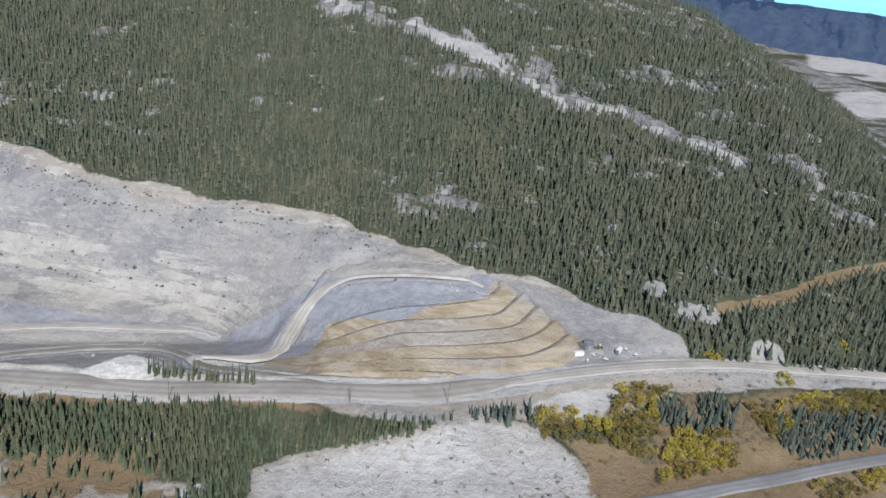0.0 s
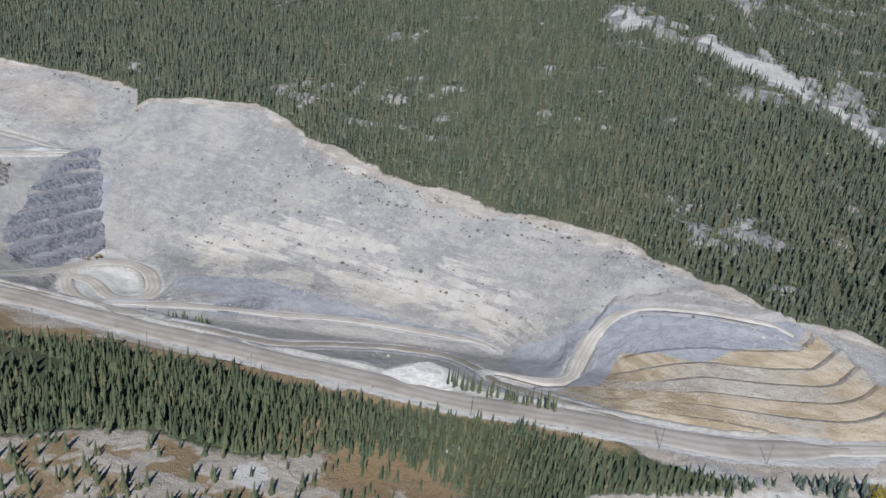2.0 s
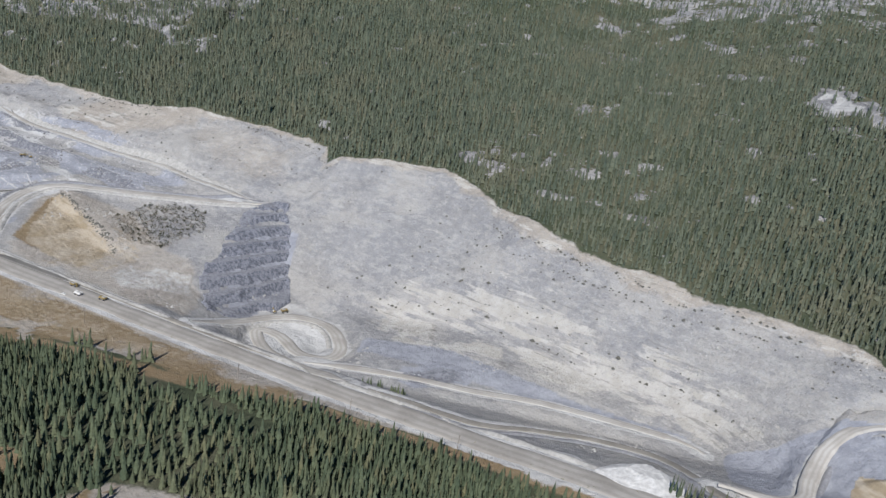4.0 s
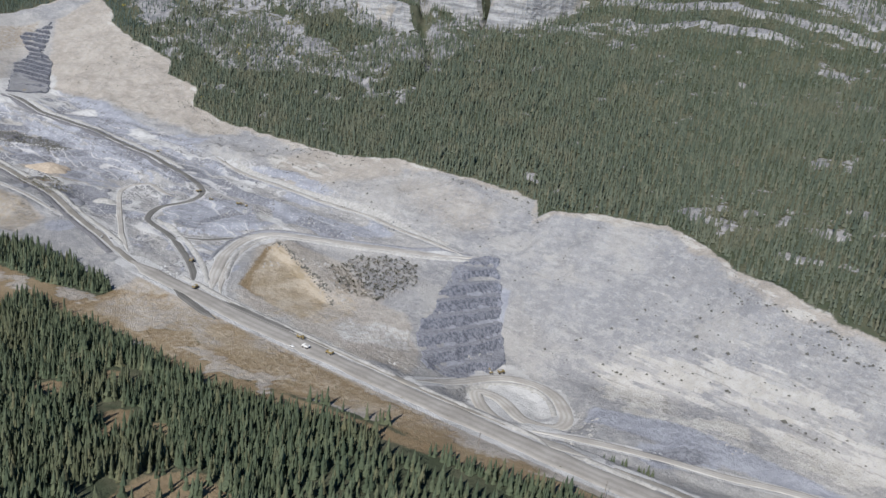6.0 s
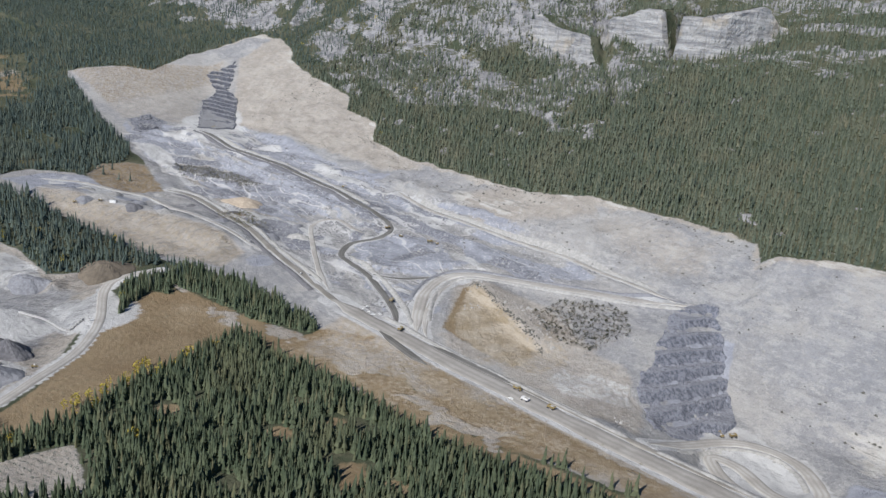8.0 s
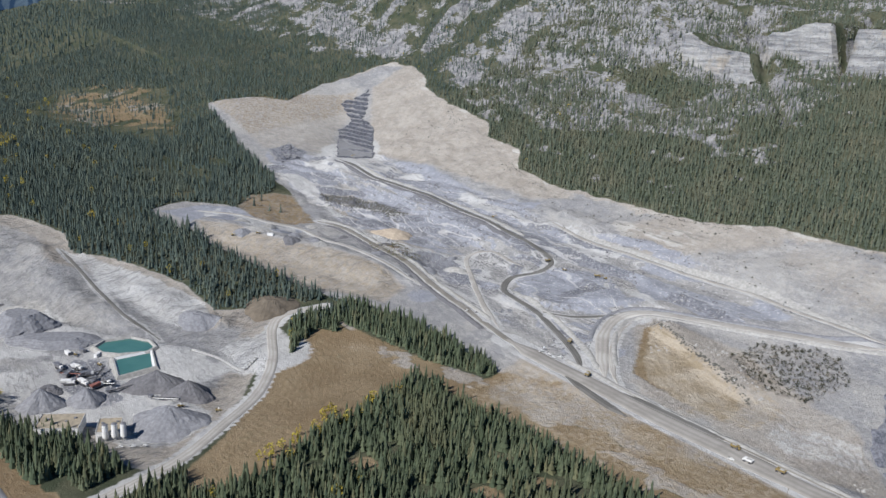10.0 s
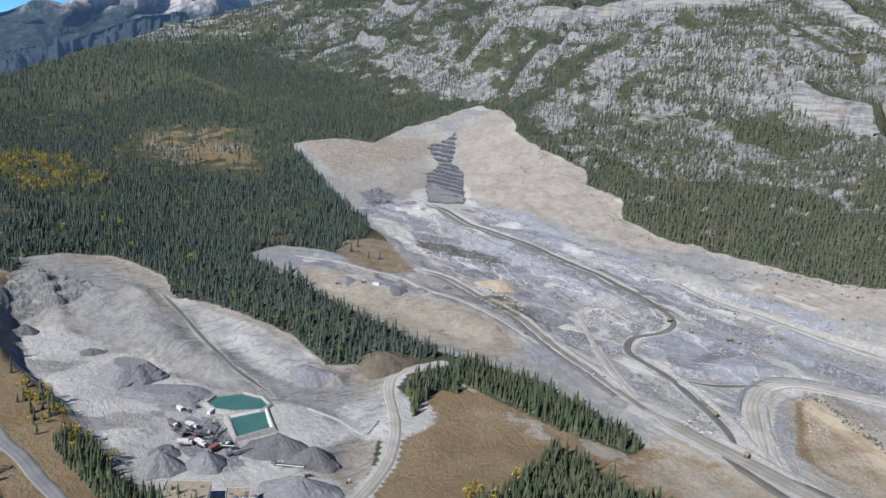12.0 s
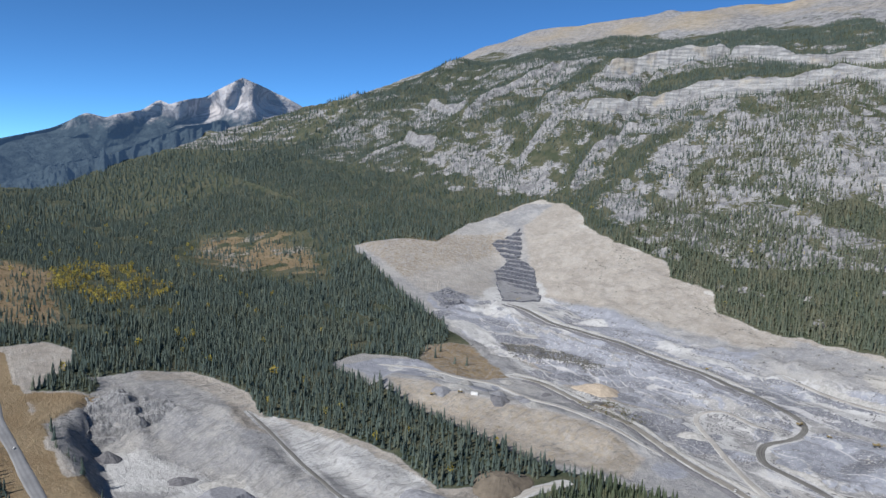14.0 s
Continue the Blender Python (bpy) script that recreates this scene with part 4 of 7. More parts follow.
zone_grass_and_shade = np.maximum.reduce([fieldm, 0.75 * np.where(np.minimum(away(HIGHWAY_EAST, LX, LY)[0], away(HIGHWAY_WEST, LX, LY)[0]) < 22, 1, 0),
                                0.66 * soft_in(WEST_GRASS, LX, LY, 25), 0.72 * soft_in(SHOULDER, LX, LY, 8) * step(-0.4, 0.3, fractal(LX, LY, 40, 67)),
                                0.57 * soft_in(CLEARING, LX + 60 * fractal(LX, LY, 110, 77), LY + 60 * fractal(LX, LY, 110, 78), 40) * step(0.3, 0.0, fractal(LX, LY, 26, 79, 3)), 0.64 * soft_in(DRY, LX, LY, 8) * step(0.12, -0.12, fractal(LX, LY * 1.4, 10, 71)), 0.7 * spots([(-470, 205, 34), (-430, 222, 18), (-165, 312, 26), (-130, 312, 20), (-205, 322, 18), (-545, 225, 14), (-505, 240, 10)], LX, LY),
                                0.8 * np.where(away(CUTLINE, LX, LY)[0] < 5, 1, 0), 0.62 * spots(GLADES, LX, LY),
                                0.54 * step(90, 130, LX) * step(440, 425, LY) * step(330, 345, LY)])
zone_grass_and_shade *= 1 - 0.9 * quarry * (1 - soft_in(MEADOW, LX, LY, 4))
zone_grass_and_shade = np.maximum(zone_grass_and_shade, (0.6 + 0.4 * fractal(LX, LY * 1.5, 36, 229, 3)) * soft_in(VERGE, LX, LY, 6) * step(376, 358, LY) * step(-330, -380, LX))
zone_grass_and_shade = np.maximum(zone_grass_and_shade, 0.56 * soft_in(SOIL_MOUND, LX, LY, 6))
zone_grass_and_shade = np.maximum(zone_grass_and_shade, 0.6 * soft_in([(-1030, 417), (-1011, 454), (-968, 460), (-955, 430), (-998, 412)], LX, LY, 6))
zone_grass_and_shade = np.maximum(zone_grass_and_shade, 0.4 * soft_in([(-645, 487), (-637, 524), (-600, 538), (-575, 538), (-555, 511), (-563, 468), (-601, 463)], LX, LY, 6))


def zoned(outline, soft=6, n=10):
    """An outline of the plan with a ragged edge."""
    return soft_in(outline, LX + n * fractal(LX, LY, 20, 47, 2), LY + n * fractal(LX, LY, 20, 48, 2), soft)


scraped = np.maximum(soft_in(VERGE, LX, LY, 6), 0.8 * soft_in(MEADOW, LX, LY, 6)) * step(-380, -440, LX) * step(0.12, 0.32, fractal(LX, LY * 1.6, 30, 89))
scraped = np.maximum(scraped, 0.7 * spots([(-700, 334, 30), (-672, 340, 34), (-640, 346, 24)], LX, LY))
zone_rock = np.maximum.reduce([zone_rock, scraped, 0.52 * soft_in(CLEARING, LX, LY, 40) * step(0.15, -0.15, fractal(LX, LY, 38, 77))])
zone_grass_and_shade = np.minimum(zone_grass_and_shade, 1 - 0.75 * scraped)
zone_ochre = np.maximum.reduce([
    0.6 * soft_in([(-674, 430), (-715, 490), (-690, 488), (-632, 467), (-596, 450), (-587, 412), (-623, 408), (-655, 412)], LX, LY, 6),
    0.46 * soft_in(VERGE, LX, LY, 8) * step(-340, -440, LX),
    0.5 * soft_in([(-725, 365), (-641, 356), (-547, 366), (-440, 362), (-403, 351), (-497, 335), (-560, 325), (-640, 345)], LX, LY, 6),
    0.47 * zoned([(-643, 487), (-588, 473), (-563, 450), (-572, 418), (-600, 400), (-630, 402), (-600, 445)]),
    0.5 * soft_in([(60, 372), (120, 404), (240, 430), (240, 425), (150, 395), (106, 372)], LX, LY, 8), 0.46 * soft_in(TERRACE_BANK, LX, LY, 5)])
zone_blue = np.maximum.reduce([
    0.8 * soft_in([(-300, 462), (-380, 462), (-385, 482), (-330, 492), (-230, 484), (-150, 482), (-140, 474), (-200, 470)], LX, LY, 8),
    0.9 * soft_in([(-520, 560), (-530, 500), (-480, 450), (-468, 490), (-500, 560)], LX, LY, 5),
    0.7 * soft_in([(-1180, 560), (-1000, 572), (-900, 560), (-880, 590), (-1000, 610), (-1200, 620), (-1290, 600)], LX, LY, 10),
    0.65 * soft_in([(-840, 470), (-780, 470), (-745, 510), (-800, 545), (-850, 530)], LX, LY, 10),
    0.7 * soft_in([(-1290, 470), (-1350, 480), (-1330, 530), (-1250, 520), (-1220, 480)], LX, LY, 10),
    0.85 * soft_in(BLUE_TOP, LX, LY, 4), 0.8 * soft_in([(-1387, 486), (-1311, 550), (-1279, 538), (-1215, 501), (-1215, 457), (-1324, 481)], LX, LY, 6),
    0.8 * soft_in([(-1188, 258), (-1195, 316), (-1179, 342), (-1094, 350), (-1080, 385), (-1046, 333), (-1116, 292)], LX, LY, 6),
    0.8 * soft_in([(-1170, 470), (-1145, 496), (-1083, 501), (-1077, 480), (-1120, 466)], LX, LY, 5),
    0.6 * spots([(-1010, 480, 26), (-1060, 470, 24), (-960, 440, 20), (-700, 430, 14), (-880, 385, 18), (-1150, 300, 40), (-1080, 340, 25)], LX, LY)])
drift = fractal(LX * 0.4 + 0.12 * LY, LY * 1.15 - 0.1 * LX, 34, 97, 4)
zone_dust = np.maximum.reduce([zone_dust, 0.6 * BENCHED * step(0.16, 0.38, drift), 0.72 * FLOOR_EDGE * step(-0.35, 0.05, drift)])
zone_blue = np.maximum.reduce([zone_blue, 0.62 * BENCHED * step(-0.06, -0.26, drift), 0.75 * FLOOR_RISER])

zone_dust = np.maximum.reduce([zone_dust, 0.8 * zoned([(-1320, 500), (-1300, 566), (-1227, 601), (-1157, 595), (-1176, 574), (-1250, 556), (-1291, 512)]),
                               0.5 * zoned([(-936, 604), (-912, 617), (-859, 595), (-847, 569), (-899, 589)])])
zone_dust = np.maximum.reduce([zone_dust, 0.62 * soft_in([(-1112, 150), (-1110, 162), (-1029, 196), (-962, 222), (-932, 214), (-938, 185), (-977, 164), (-1029, 156)], LX, LY, 6),
                               0.62 * soft_in([(-662, 390), (-690, 395), (-745, 470), (-745, 505), (-722, 520), (-712, 495), (-724, 468), (-688, 422)], LX, LY, 5)])
zone_blue = np.maximum.reduce([zone_blue, 0.85 * zoned([(-1272, 547), (-1184, 568), (-1080, 599), (-974, 634), (-977, 614), (-1040, 591), (-1097, 557), (-1188, 542)]),
                               0.85 * zoned([(-1388, 479), (-1314, 479), (-1272, 547), (-1231, 511), (-1204, 468), (-1224, 449), (-1297, 458)]),
                               0.8 * zoned([(-859, 481), (-858, 519), (-820, 514), (-770, 498), (-733, 533), (-763, 478), (-796, 455), (-828, 456)]),
                               0.9 * zoned([(-341, 442), (-324, 466), (-300, 472), (-285, 461), (-308, 438)])])
zone_grass_and_shade = np.maximum(zone_grass_and_shade, 0.7 * soft_in([(-1075, 14), (-1006, 22), (-984, 32), (-929, 40), (-915, 36), (-915, 14), (-973, -4), (-1075, -12)], LX, LY, 5))
# top of the west slope: brown tinge, and its shade painted in as brown patches
zone_grass_and_shade = np.maximum(zone_grass_and_shade, 0.46 * soft_in(WEST_SLOPE, LX, LY, 10) * step(-1400, -1470, LX))
zone_grass_and_shade = np.maximum(zone_grass_and_shade, 0.72 * soft_in([(-716, 486), (-699, 489), (-635, 460), (-600, 446), (-643, 410), (-668, 412)], LX, LY, 6))
zone_cliff = rock_share(LX, LY) * (1 - quarry)
summit = step(1780, 1900, LY + 60 * fractal(LX, LY, 200, 83)) * step(300, 0, LX)
zone_cliff = np.maximum(zone_cliff, summit)
tan_summit = summit * (0.75 + 0.35 * fractal(LX + LY, LY, 260, 81))
zone_ochre = np.maximum.reduce([zone_ochre, 0.66 * tan_summit, 0.42 * soft_in(FIELD, LX, LY, 8) * spots([(-812, 276, 34)], LX, LY) + 0.2 * fieldm * fractal(LX, LY, 60, 95)])
lip = (1 - step(2, 9, away(QUARRY, LX, LY, True)[0] + 7 * fractal(LX, LY, 22, 79, 3))) * (LY > line_at(TOE, LX)[0] + 20)
stone_cream = np.maximum.reduce([0.58 * soft_in(CREAM_WALL, LX, LY, 14), 0.42 * lip, 0.6 * zoned([(-875, 627), (-850, 636), (-794, 640), (-760, 622), (-806, 605), (-847, 605)]),
                                 0.6 * zoned([(-1205, 459), (-1229, 513), (-1195, 518), (-1111, 529), (-1082, 501), (-1121, 488), (-1148, 464), (-1172, 448)])])
# west slope only half tan: its shade is partly put into the colour
stone_tan = np.maximum.reduce([soft_in(WEST_WALL, LX, LY, 12), 0.55 * soft_in(WEST_SLOPE, LX, LY, 12), 0.8 * lip, 0.75 * soft_in([(-867, 623), (-814, 660), (-700, 668), (-690, 640), (-765, 600), (-804, 588)], LX, LY, 14),
                               gravel * (1 - step(16, 34, away(GRAVEL_PIT, LX, LY, True)[0] + 8 * fractal(LX, LY, 30, 73))) * step(60, 100, LY), 0.9 * soft_in(BARE_FLAT, LX, LY, 8), soft_in(DRY, LX, LY, 10), soft_in(CLEARING, LX, LY, 30), 0.8 * soft_in(SHOULDER, LX, LY, 8),
                               0.5 * soft_in([(-547, 600), (-560, 640), (-690, 655), (-690, 620), (-600, 590)], LX, LY, 16), 0.7 * soft_in([(-700, 345), (-640, 352), (-560, 362), (-420, 352), (-330, 362), (-330, 350), (-560, 318), (-640, 335)], LX, LY, 6)])
flats = np.maximum(soft_in([(1640, 3900), (1951, 4200), (2400, 4290), (1560, 2757), (1381, 2860), (1230, 2700), (1383, 3219)], LX, LY, 60), soft_in([(1025, 2190), (1099, 2280), (1400, 2360), (1300, 2100), (1051, 1910), (930, 1790), (960, 2000)], LX, LY, 40))
flats = flats * step(-0.6, -0.1, fractal(LX, LY * 2, 300, 85))
zone_dust = np.maximum(zone_dust, 0.9 * flats)
zone_dust = np.maximum.reduce([zone_dust, 0.56 * slab, 0.8 * spots([(-92, 295, 9), (-211, 284, 11), (-128, 336, 5)], LX, LY)])
zone_dust = np.maximum(zone_dust, 0.5 * zoned([(-570, 418), (-571, 444), (-549, 452), (-524, 461), (-510, 441), (-523, 417), (-547, 406)]))
zone_grass_and_shade = np.maximum(zone_grass_and_shade, 0.66 * soft_in(SLAB_SIDE, LX, LY, 4))
zone_dust = np.maximum(zone_dust, 0.8 * soft_in([(-1175, 275), (-1180, 330), (-1094, 350), (-1080, 385), (-1000, 385), (-1046, 333), (-1116, 292)], LX, LY, 6) * step(-0.1, 0.25, fractal(LX * 0.5, LY, 40, 87)))
ground = mesh_of("ground", np.stack([LX, LY, LAND], -1).reshape(-1, 3),
                 np.stack([np.arange(LAND.size).reshape(LAND.shape)[a, b] for a, b in
                           ((np.s_[:-1], np.s_[:-1]), (np.s_[:-1], np.s_[1:]), (np.s_[1:], np.s_[1:]), (np.s_[1:], np.s_[:-1]))], -1).reshape(-1, 4), LAND_MAT, True)
paint(ground, "zone", zone_rock, zone_dust, zone_grass_and_shade)
paint(ground, "soil", zone_ochre, zone_blue, zone_cliff)
stone_tan = np.maximum.reduce([stone_tan, 0.9 * slab, soft_in(VERGE, LX, LY, 6), 0.7 * zoned([(-660, 396), (-520, 396), (-480, 410), (-500, 436), (-530, 466), (-588, 478), (-643, 490)]), soft_in([(-20, 350), (20, 366), (60, 384), (140, 417), (175, 424), (168, 400), (118, 374), (72, 358)], LX, LY, 6), soft_in(TERRACE_BANK, LX, LY, 5), soft_in(NURSERY, LX, LY, 5), scraped, 0.9 * soft_in([(-674, 425), (-738, 500), (-640, 505), (-570, 475), (-575, 405), (-640, 402)], LX, LY, 8), 0.8 * soft_in([(-1218, 462), (-1212, 507), (-1092, 510), (-1000, 490), (-960, 462), (-1055, 440), (-1148, 448)], LX, LY, 8)])
stone_cream = np.maximum(stone_cream, 0.45 * soft_in([(-1218, 470), (-1212, 507), (-1092, 503), (-1030, 482), (-1055, 460), (-1148, 463)], LX, LY, 8))
fresh_stone = np.maximum.reduce([0.62 * FLOOR_RISER * step(-0.3, 0.15, fractal(LX, LY, 50, 52, 3)), 0.8 * zoned([(-1198, 460), (-1193, 483), (-1159, 505), (-1114, 515), (-1076, 507), (-1077, 487), (-1124, 468), (-1153, 446)]),
                                 0.6 * zoned([(-918, 88), (-925, 108), (-900, 122), (-862, 126), (-838, 118), (-842, 98), (-870, 86)]), 0.6 * spots([(-1010, 480, 14), (-962, 447, 10), (-990, 505, 12), (-905, 470, 9), (-812, 425, 8), (-1030, 335, 9), (-1062, 312, 8)], LX, LY),
                                 0.66 * zoned([(-1388, 482), (-1392, 528), (-1345, 530), (-1318, 505), (-1330, 478)]), 0.62 * zoned([(-335, 446), (-322, 463), (-300, 468), (-290, 461), (-308, 442)])])
mark = ground.attributes.new("fresh", "FLOAT", "POINT")
mark.data.foreach_set("value", fresh_stone.astype(np.float32).ravel())
mark = ground.attributes.new("worked", "FLOAT", "POINT")
mark.data.foreach_set("value", np.maximum(BENCHED, 0.6 * soft_in(PIT_FLOOR, LX, LY, 8)).astype(np.float32).ravel())
paint(ground, "stone", stone_cream, stone_tan, np.maximum(gravel * (1 - soft_in(PIT_FLOOR, LX, LY, 8)), 0.7 * soft_in(TERRACE_BANK, LX, LY, 5)))
tagged(new("ground", ground), "forest soil, quarried limestone and dry grass of a mountain valley", "ground", kind="structure")


def ribbon(name, line, width, mat, lift=0.35, rows=9):
    """A road laid along a line of x, y, z, a little humped, with worn edges."""
    p = np.asarray(line)
    d = np.gradient(p[:, :2], axis=0)
    d /= np.linalg.norm(d, axis=1)[:, None] + 1e-9
    side = np.column_stack([d[:, 1], -d[:, 0]])
    s = np.linspace(-1, 1, rows)
    along = np.arange(len(p))
    fade = np.clip(np.minimum(along, along[::-1]) / 4.0, 0.25, 1)
    wob = (1 + 0.16 * fractal(p[:, 0], p[:, 1], 24, 91))[:, None] * fade[:, None] * np.ones(rows)[None]
    xy = p[:, None, :2] + side[:, None, :] * (s[None, :, None] * width / 2 * wob[:, :, None])
    z = p[:, 2][:, None] + lift + 0.02 * width * (1 - s[None] ** 2) + 0.08 * value_noise(xy[..., 0], xy[..., 1], 3, 93)
    z[:, 0] -= 1.2
    z[:, -1] -= 1.2
    me = sheet(name, xy[..., 0], xy[..., 1], z, mat)
    a = me.attributes.new("across", "FLOAT", "POINT")
    a.data.foreach_set("value", np.repeat(s[None], len(p), 0).astype(np.float32).ravel())
    return me


ROAD_LABELS = {"lane": "dark watered lane along the main haul road", "east": "narrow pale gravel road past the equipment yard", "west": "dark-tracked haul road across the quarry floor", "main": "wide pale dusty haul road along the quarry front", "haul": "dark watered haul road winding across the quarry floor",
               "bench": "pale dusty haul road up to the bench", "upper": "pale dusty track under the quarry wall", "link": "narrow dark haul road joining two others",
               "fork": "white dusty track between stockpiles", "spur": "short white dusty track", "inner": "pale track inside the bend of the bench road", "loop": "white dusty loop road on the pit floor",
               "pit": "pale track along the foot of the wall", "ramp": "brown dusty ramp down into the pit", "dump": "pale ramp up onto the waste dump",
               "access": "pale gravel access road beside the field", "terrace": "pale dusty track across the upper terrace", "gravel": "narrow grey track down into the gravel pit"}
for key, (width, line) in ROAD_LINES.items():
    wet = key in ("west", "lane", "haul", "link", "ramp", "gravel")
    tagged(new("road", ribbon("road", line, width, BROWN_ROAD if key in ("west", "lane", "ramp") else WET_MAT if wet else MAIN_ROAD if key == "main" else ROAD_MAT, 3.0 if key == "dump" else 0.35)), ROAD_LABELS[key], "road", kind="structure")
for track in ([(-692, 371), (-673, 367), (-649, 363), (-630, 361)], [(-652, 385), (-634, 387), (-606, 389), (-578, 390)]):
    p = fine(track, 3.0)
    tagged(new("wet_patch", ribbon("wet_patch", np.column_stack([p, ground_at(p[:, 0], p[:, 1])]), 6.5, WET_MAT, 0.75)), "dark watered patch on the dusty haul road", "road", kind="structure")
tagged(new("road", ribbon("road", EAST_LINE, 11, ASPHALT)), "two-lane asphalt highway between autumn trees", "road", kind="structure")
tagged(new("road", ribbon("road", WEST_LINE, 11, ASPHALT)), "two-lane asphalt highway beside the gravel pit", "road", kind="structure")


def cliff_wall(line, rise, label):
    """A sheer, fluted rock face with ledges, standing on a cliff's foot and lapping over its edge."""
    p = fine(line, 3.0)
    p[:, 1] -= 7 * fractal(p[:, 0], p[:, 1], 46, 17)
    d = np.gradient(p, axis=0)
    d /= np.linalg.norm(d, axis=1)[:, None] + 1e-9
    left = np.column_stack([-d[:, 1], d[:, 0]])
    run = np.concatenate([[0], np.cumsum(np.linalg.norm(np.diff(p, axis=0), axis=1))])
    at = lambda off: p + left * off
    foot, edge = at(-8.0), at(4.5)
    low, high = ground_at(foot[:, 0], foot[:, 1]) - 2.0, ground_at(edge[:, 0], edge[:, 1]) + 0.6
    rows = []
    for r in np.linspace(0, 1, 12):
        z = low + (high - low) * r
        jut = 2.6 * fractal(run, z * 0.6, 22, 331, 3) + 1.3 * fractal(run, z * 0.15, 6, 333, 2) + 0.8 * value_noise(run * 0.3, z, 5, 335)
        q = p + left * (-6.0 + 3.6 * r - jut)[:, None]
        rows.append(np.column_stack([q, z + (1.2 * value_noise(run, run * 0, 7, 337) if r == 1 else 0)]))
    for off, lift in ((6.0, 0.5), (11.0, -1.2)):
        q = at(off)
        rows.append(np.column_stack([q, ground_at(q[:, 0], q[:, 1]) + lift]))
    v = np.stack(rows, 1)
    me = sheet("cliff", v[..., 0], v[..., 1], v[..., 2], CLIFF_MAT)
    me.polygons.foreach_set("use_smooth", np.zeros(len(me.polygons), bool))
    return tagged(new("cliff", me), label, "cliff", kind="structure")


for rise, back, line in CLIFFS:
    if rise > 22:
        cliff_wall(line, rise, "sheer pale limestone cliff on the mountainside")


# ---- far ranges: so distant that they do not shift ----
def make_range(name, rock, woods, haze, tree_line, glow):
    """A far mountain range: bare rock above the tree line, woods below, with blue haze added as an even glow."""
    t = Tree(name, 0.95, 0.05)
    p = t.place()
    height = t.node("ShaderNodeSeparateXYZ", p).outputs[2]
    n = t.noise(p, 0.006, 6, 0.65)
    line = t.math("ADD", t.math("MULTIPLY", height, 1.0), t.math("MULTIPLY", t.math("ADD", n, -0.5), 420.0))
    beds = t.ramp(t.noise(t.place(2.2, 0.4, 1.6, (35, 40, 20)), 0.009, 6, 0.62), 0.45, 0.56)
    stone = t.mix(beds, tuple(v * 0.55 for v in rock), rock)
    green = t.mix(t.ramp(t.noise(p, 0.02, 5), 0.4, 0.62), tuple(v * 0.6 for v in woods), woods)
    col = t.mix(t.ramp(line, tree_line - 40, tree_line + 60), green, stone)
    t.bump(t.noise(p, 0.012, 6, 0.65), 1.0, 40.0)
    # distance haze put into the surface itself as faint blue emission
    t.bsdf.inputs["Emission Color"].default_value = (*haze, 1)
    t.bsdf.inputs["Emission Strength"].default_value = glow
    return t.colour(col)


def far_range(name, eye, skyline, near, far, foot, mat, label, seed):
    """A range from its skyline as seen from afar: rows of direction and rise in degrees, west of north."""
    a = np.array(skyline)
    az = np.linspace(a[0, 0], a[-1, 0], 260)
    el = np.interp(az, a[:, 0], a[:, 1])
    rows = 44
    s = np.linspace(0, 1.25, rows)
    u, v = np.meshgrid(np.arange(260), s)
    spur = fractal(u * 6.0, v * 120, 70, seed, 4)
    dist = far - (far - near) * (1 - np.minimum(v, 1)) + 420 * spur * np.clip(v, 0, 1) * (v < 1) + (v > 1) * 500 * (v - 1)
    top = eye[2] + far * np.tan(np.radians(el))
    rise = np.where(v <= 1, v**1.15, 1 - (v - 1) * 1.6)
    z = foot + (top[None] - foot) * rise + 130 * spur * np.sin(np.pi * np.clip(v, 0, 1))
    x = eye[0] - np.sin(np.radians(az))[None] * dist
    y = eye[1] + np.cos(np.radians(az))[None] * dist
    return tagged(new(name, sheet(name, x, y, z, mat)), label, "mountains", kind="structure")


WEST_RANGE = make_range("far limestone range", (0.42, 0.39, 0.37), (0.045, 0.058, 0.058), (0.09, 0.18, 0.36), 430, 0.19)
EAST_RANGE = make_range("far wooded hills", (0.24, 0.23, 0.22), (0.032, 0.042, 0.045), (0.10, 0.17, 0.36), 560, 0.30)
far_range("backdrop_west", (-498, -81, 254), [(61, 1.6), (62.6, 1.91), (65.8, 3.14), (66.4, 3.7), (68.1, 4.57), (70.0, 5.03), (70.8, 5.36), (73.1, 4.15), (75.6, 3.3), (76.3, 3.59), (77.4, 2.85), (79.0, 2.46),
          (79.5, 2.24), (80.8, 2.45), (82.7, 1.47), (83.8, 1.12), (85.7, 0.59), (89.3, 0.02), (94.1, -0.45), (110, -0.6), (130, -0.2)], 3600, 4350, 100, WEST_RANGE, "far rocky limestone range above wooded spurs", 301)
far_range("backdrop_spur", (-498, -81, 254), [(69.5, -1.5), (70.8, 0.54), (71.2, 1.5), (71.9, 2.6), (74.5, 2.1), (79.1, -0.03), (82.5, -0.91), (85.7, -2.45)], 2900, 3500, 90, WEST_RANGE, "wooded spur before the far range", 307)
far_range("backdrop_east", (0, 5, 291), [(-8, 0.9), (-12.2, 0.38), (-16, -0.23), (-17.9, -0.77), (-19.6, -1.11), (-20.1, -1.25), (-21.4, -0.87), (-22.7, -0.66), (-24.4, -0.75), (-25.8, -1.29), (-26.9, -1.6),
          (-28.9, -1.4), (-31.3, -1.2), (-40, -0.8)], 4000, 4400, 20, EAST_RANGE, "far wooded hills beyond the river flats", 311)


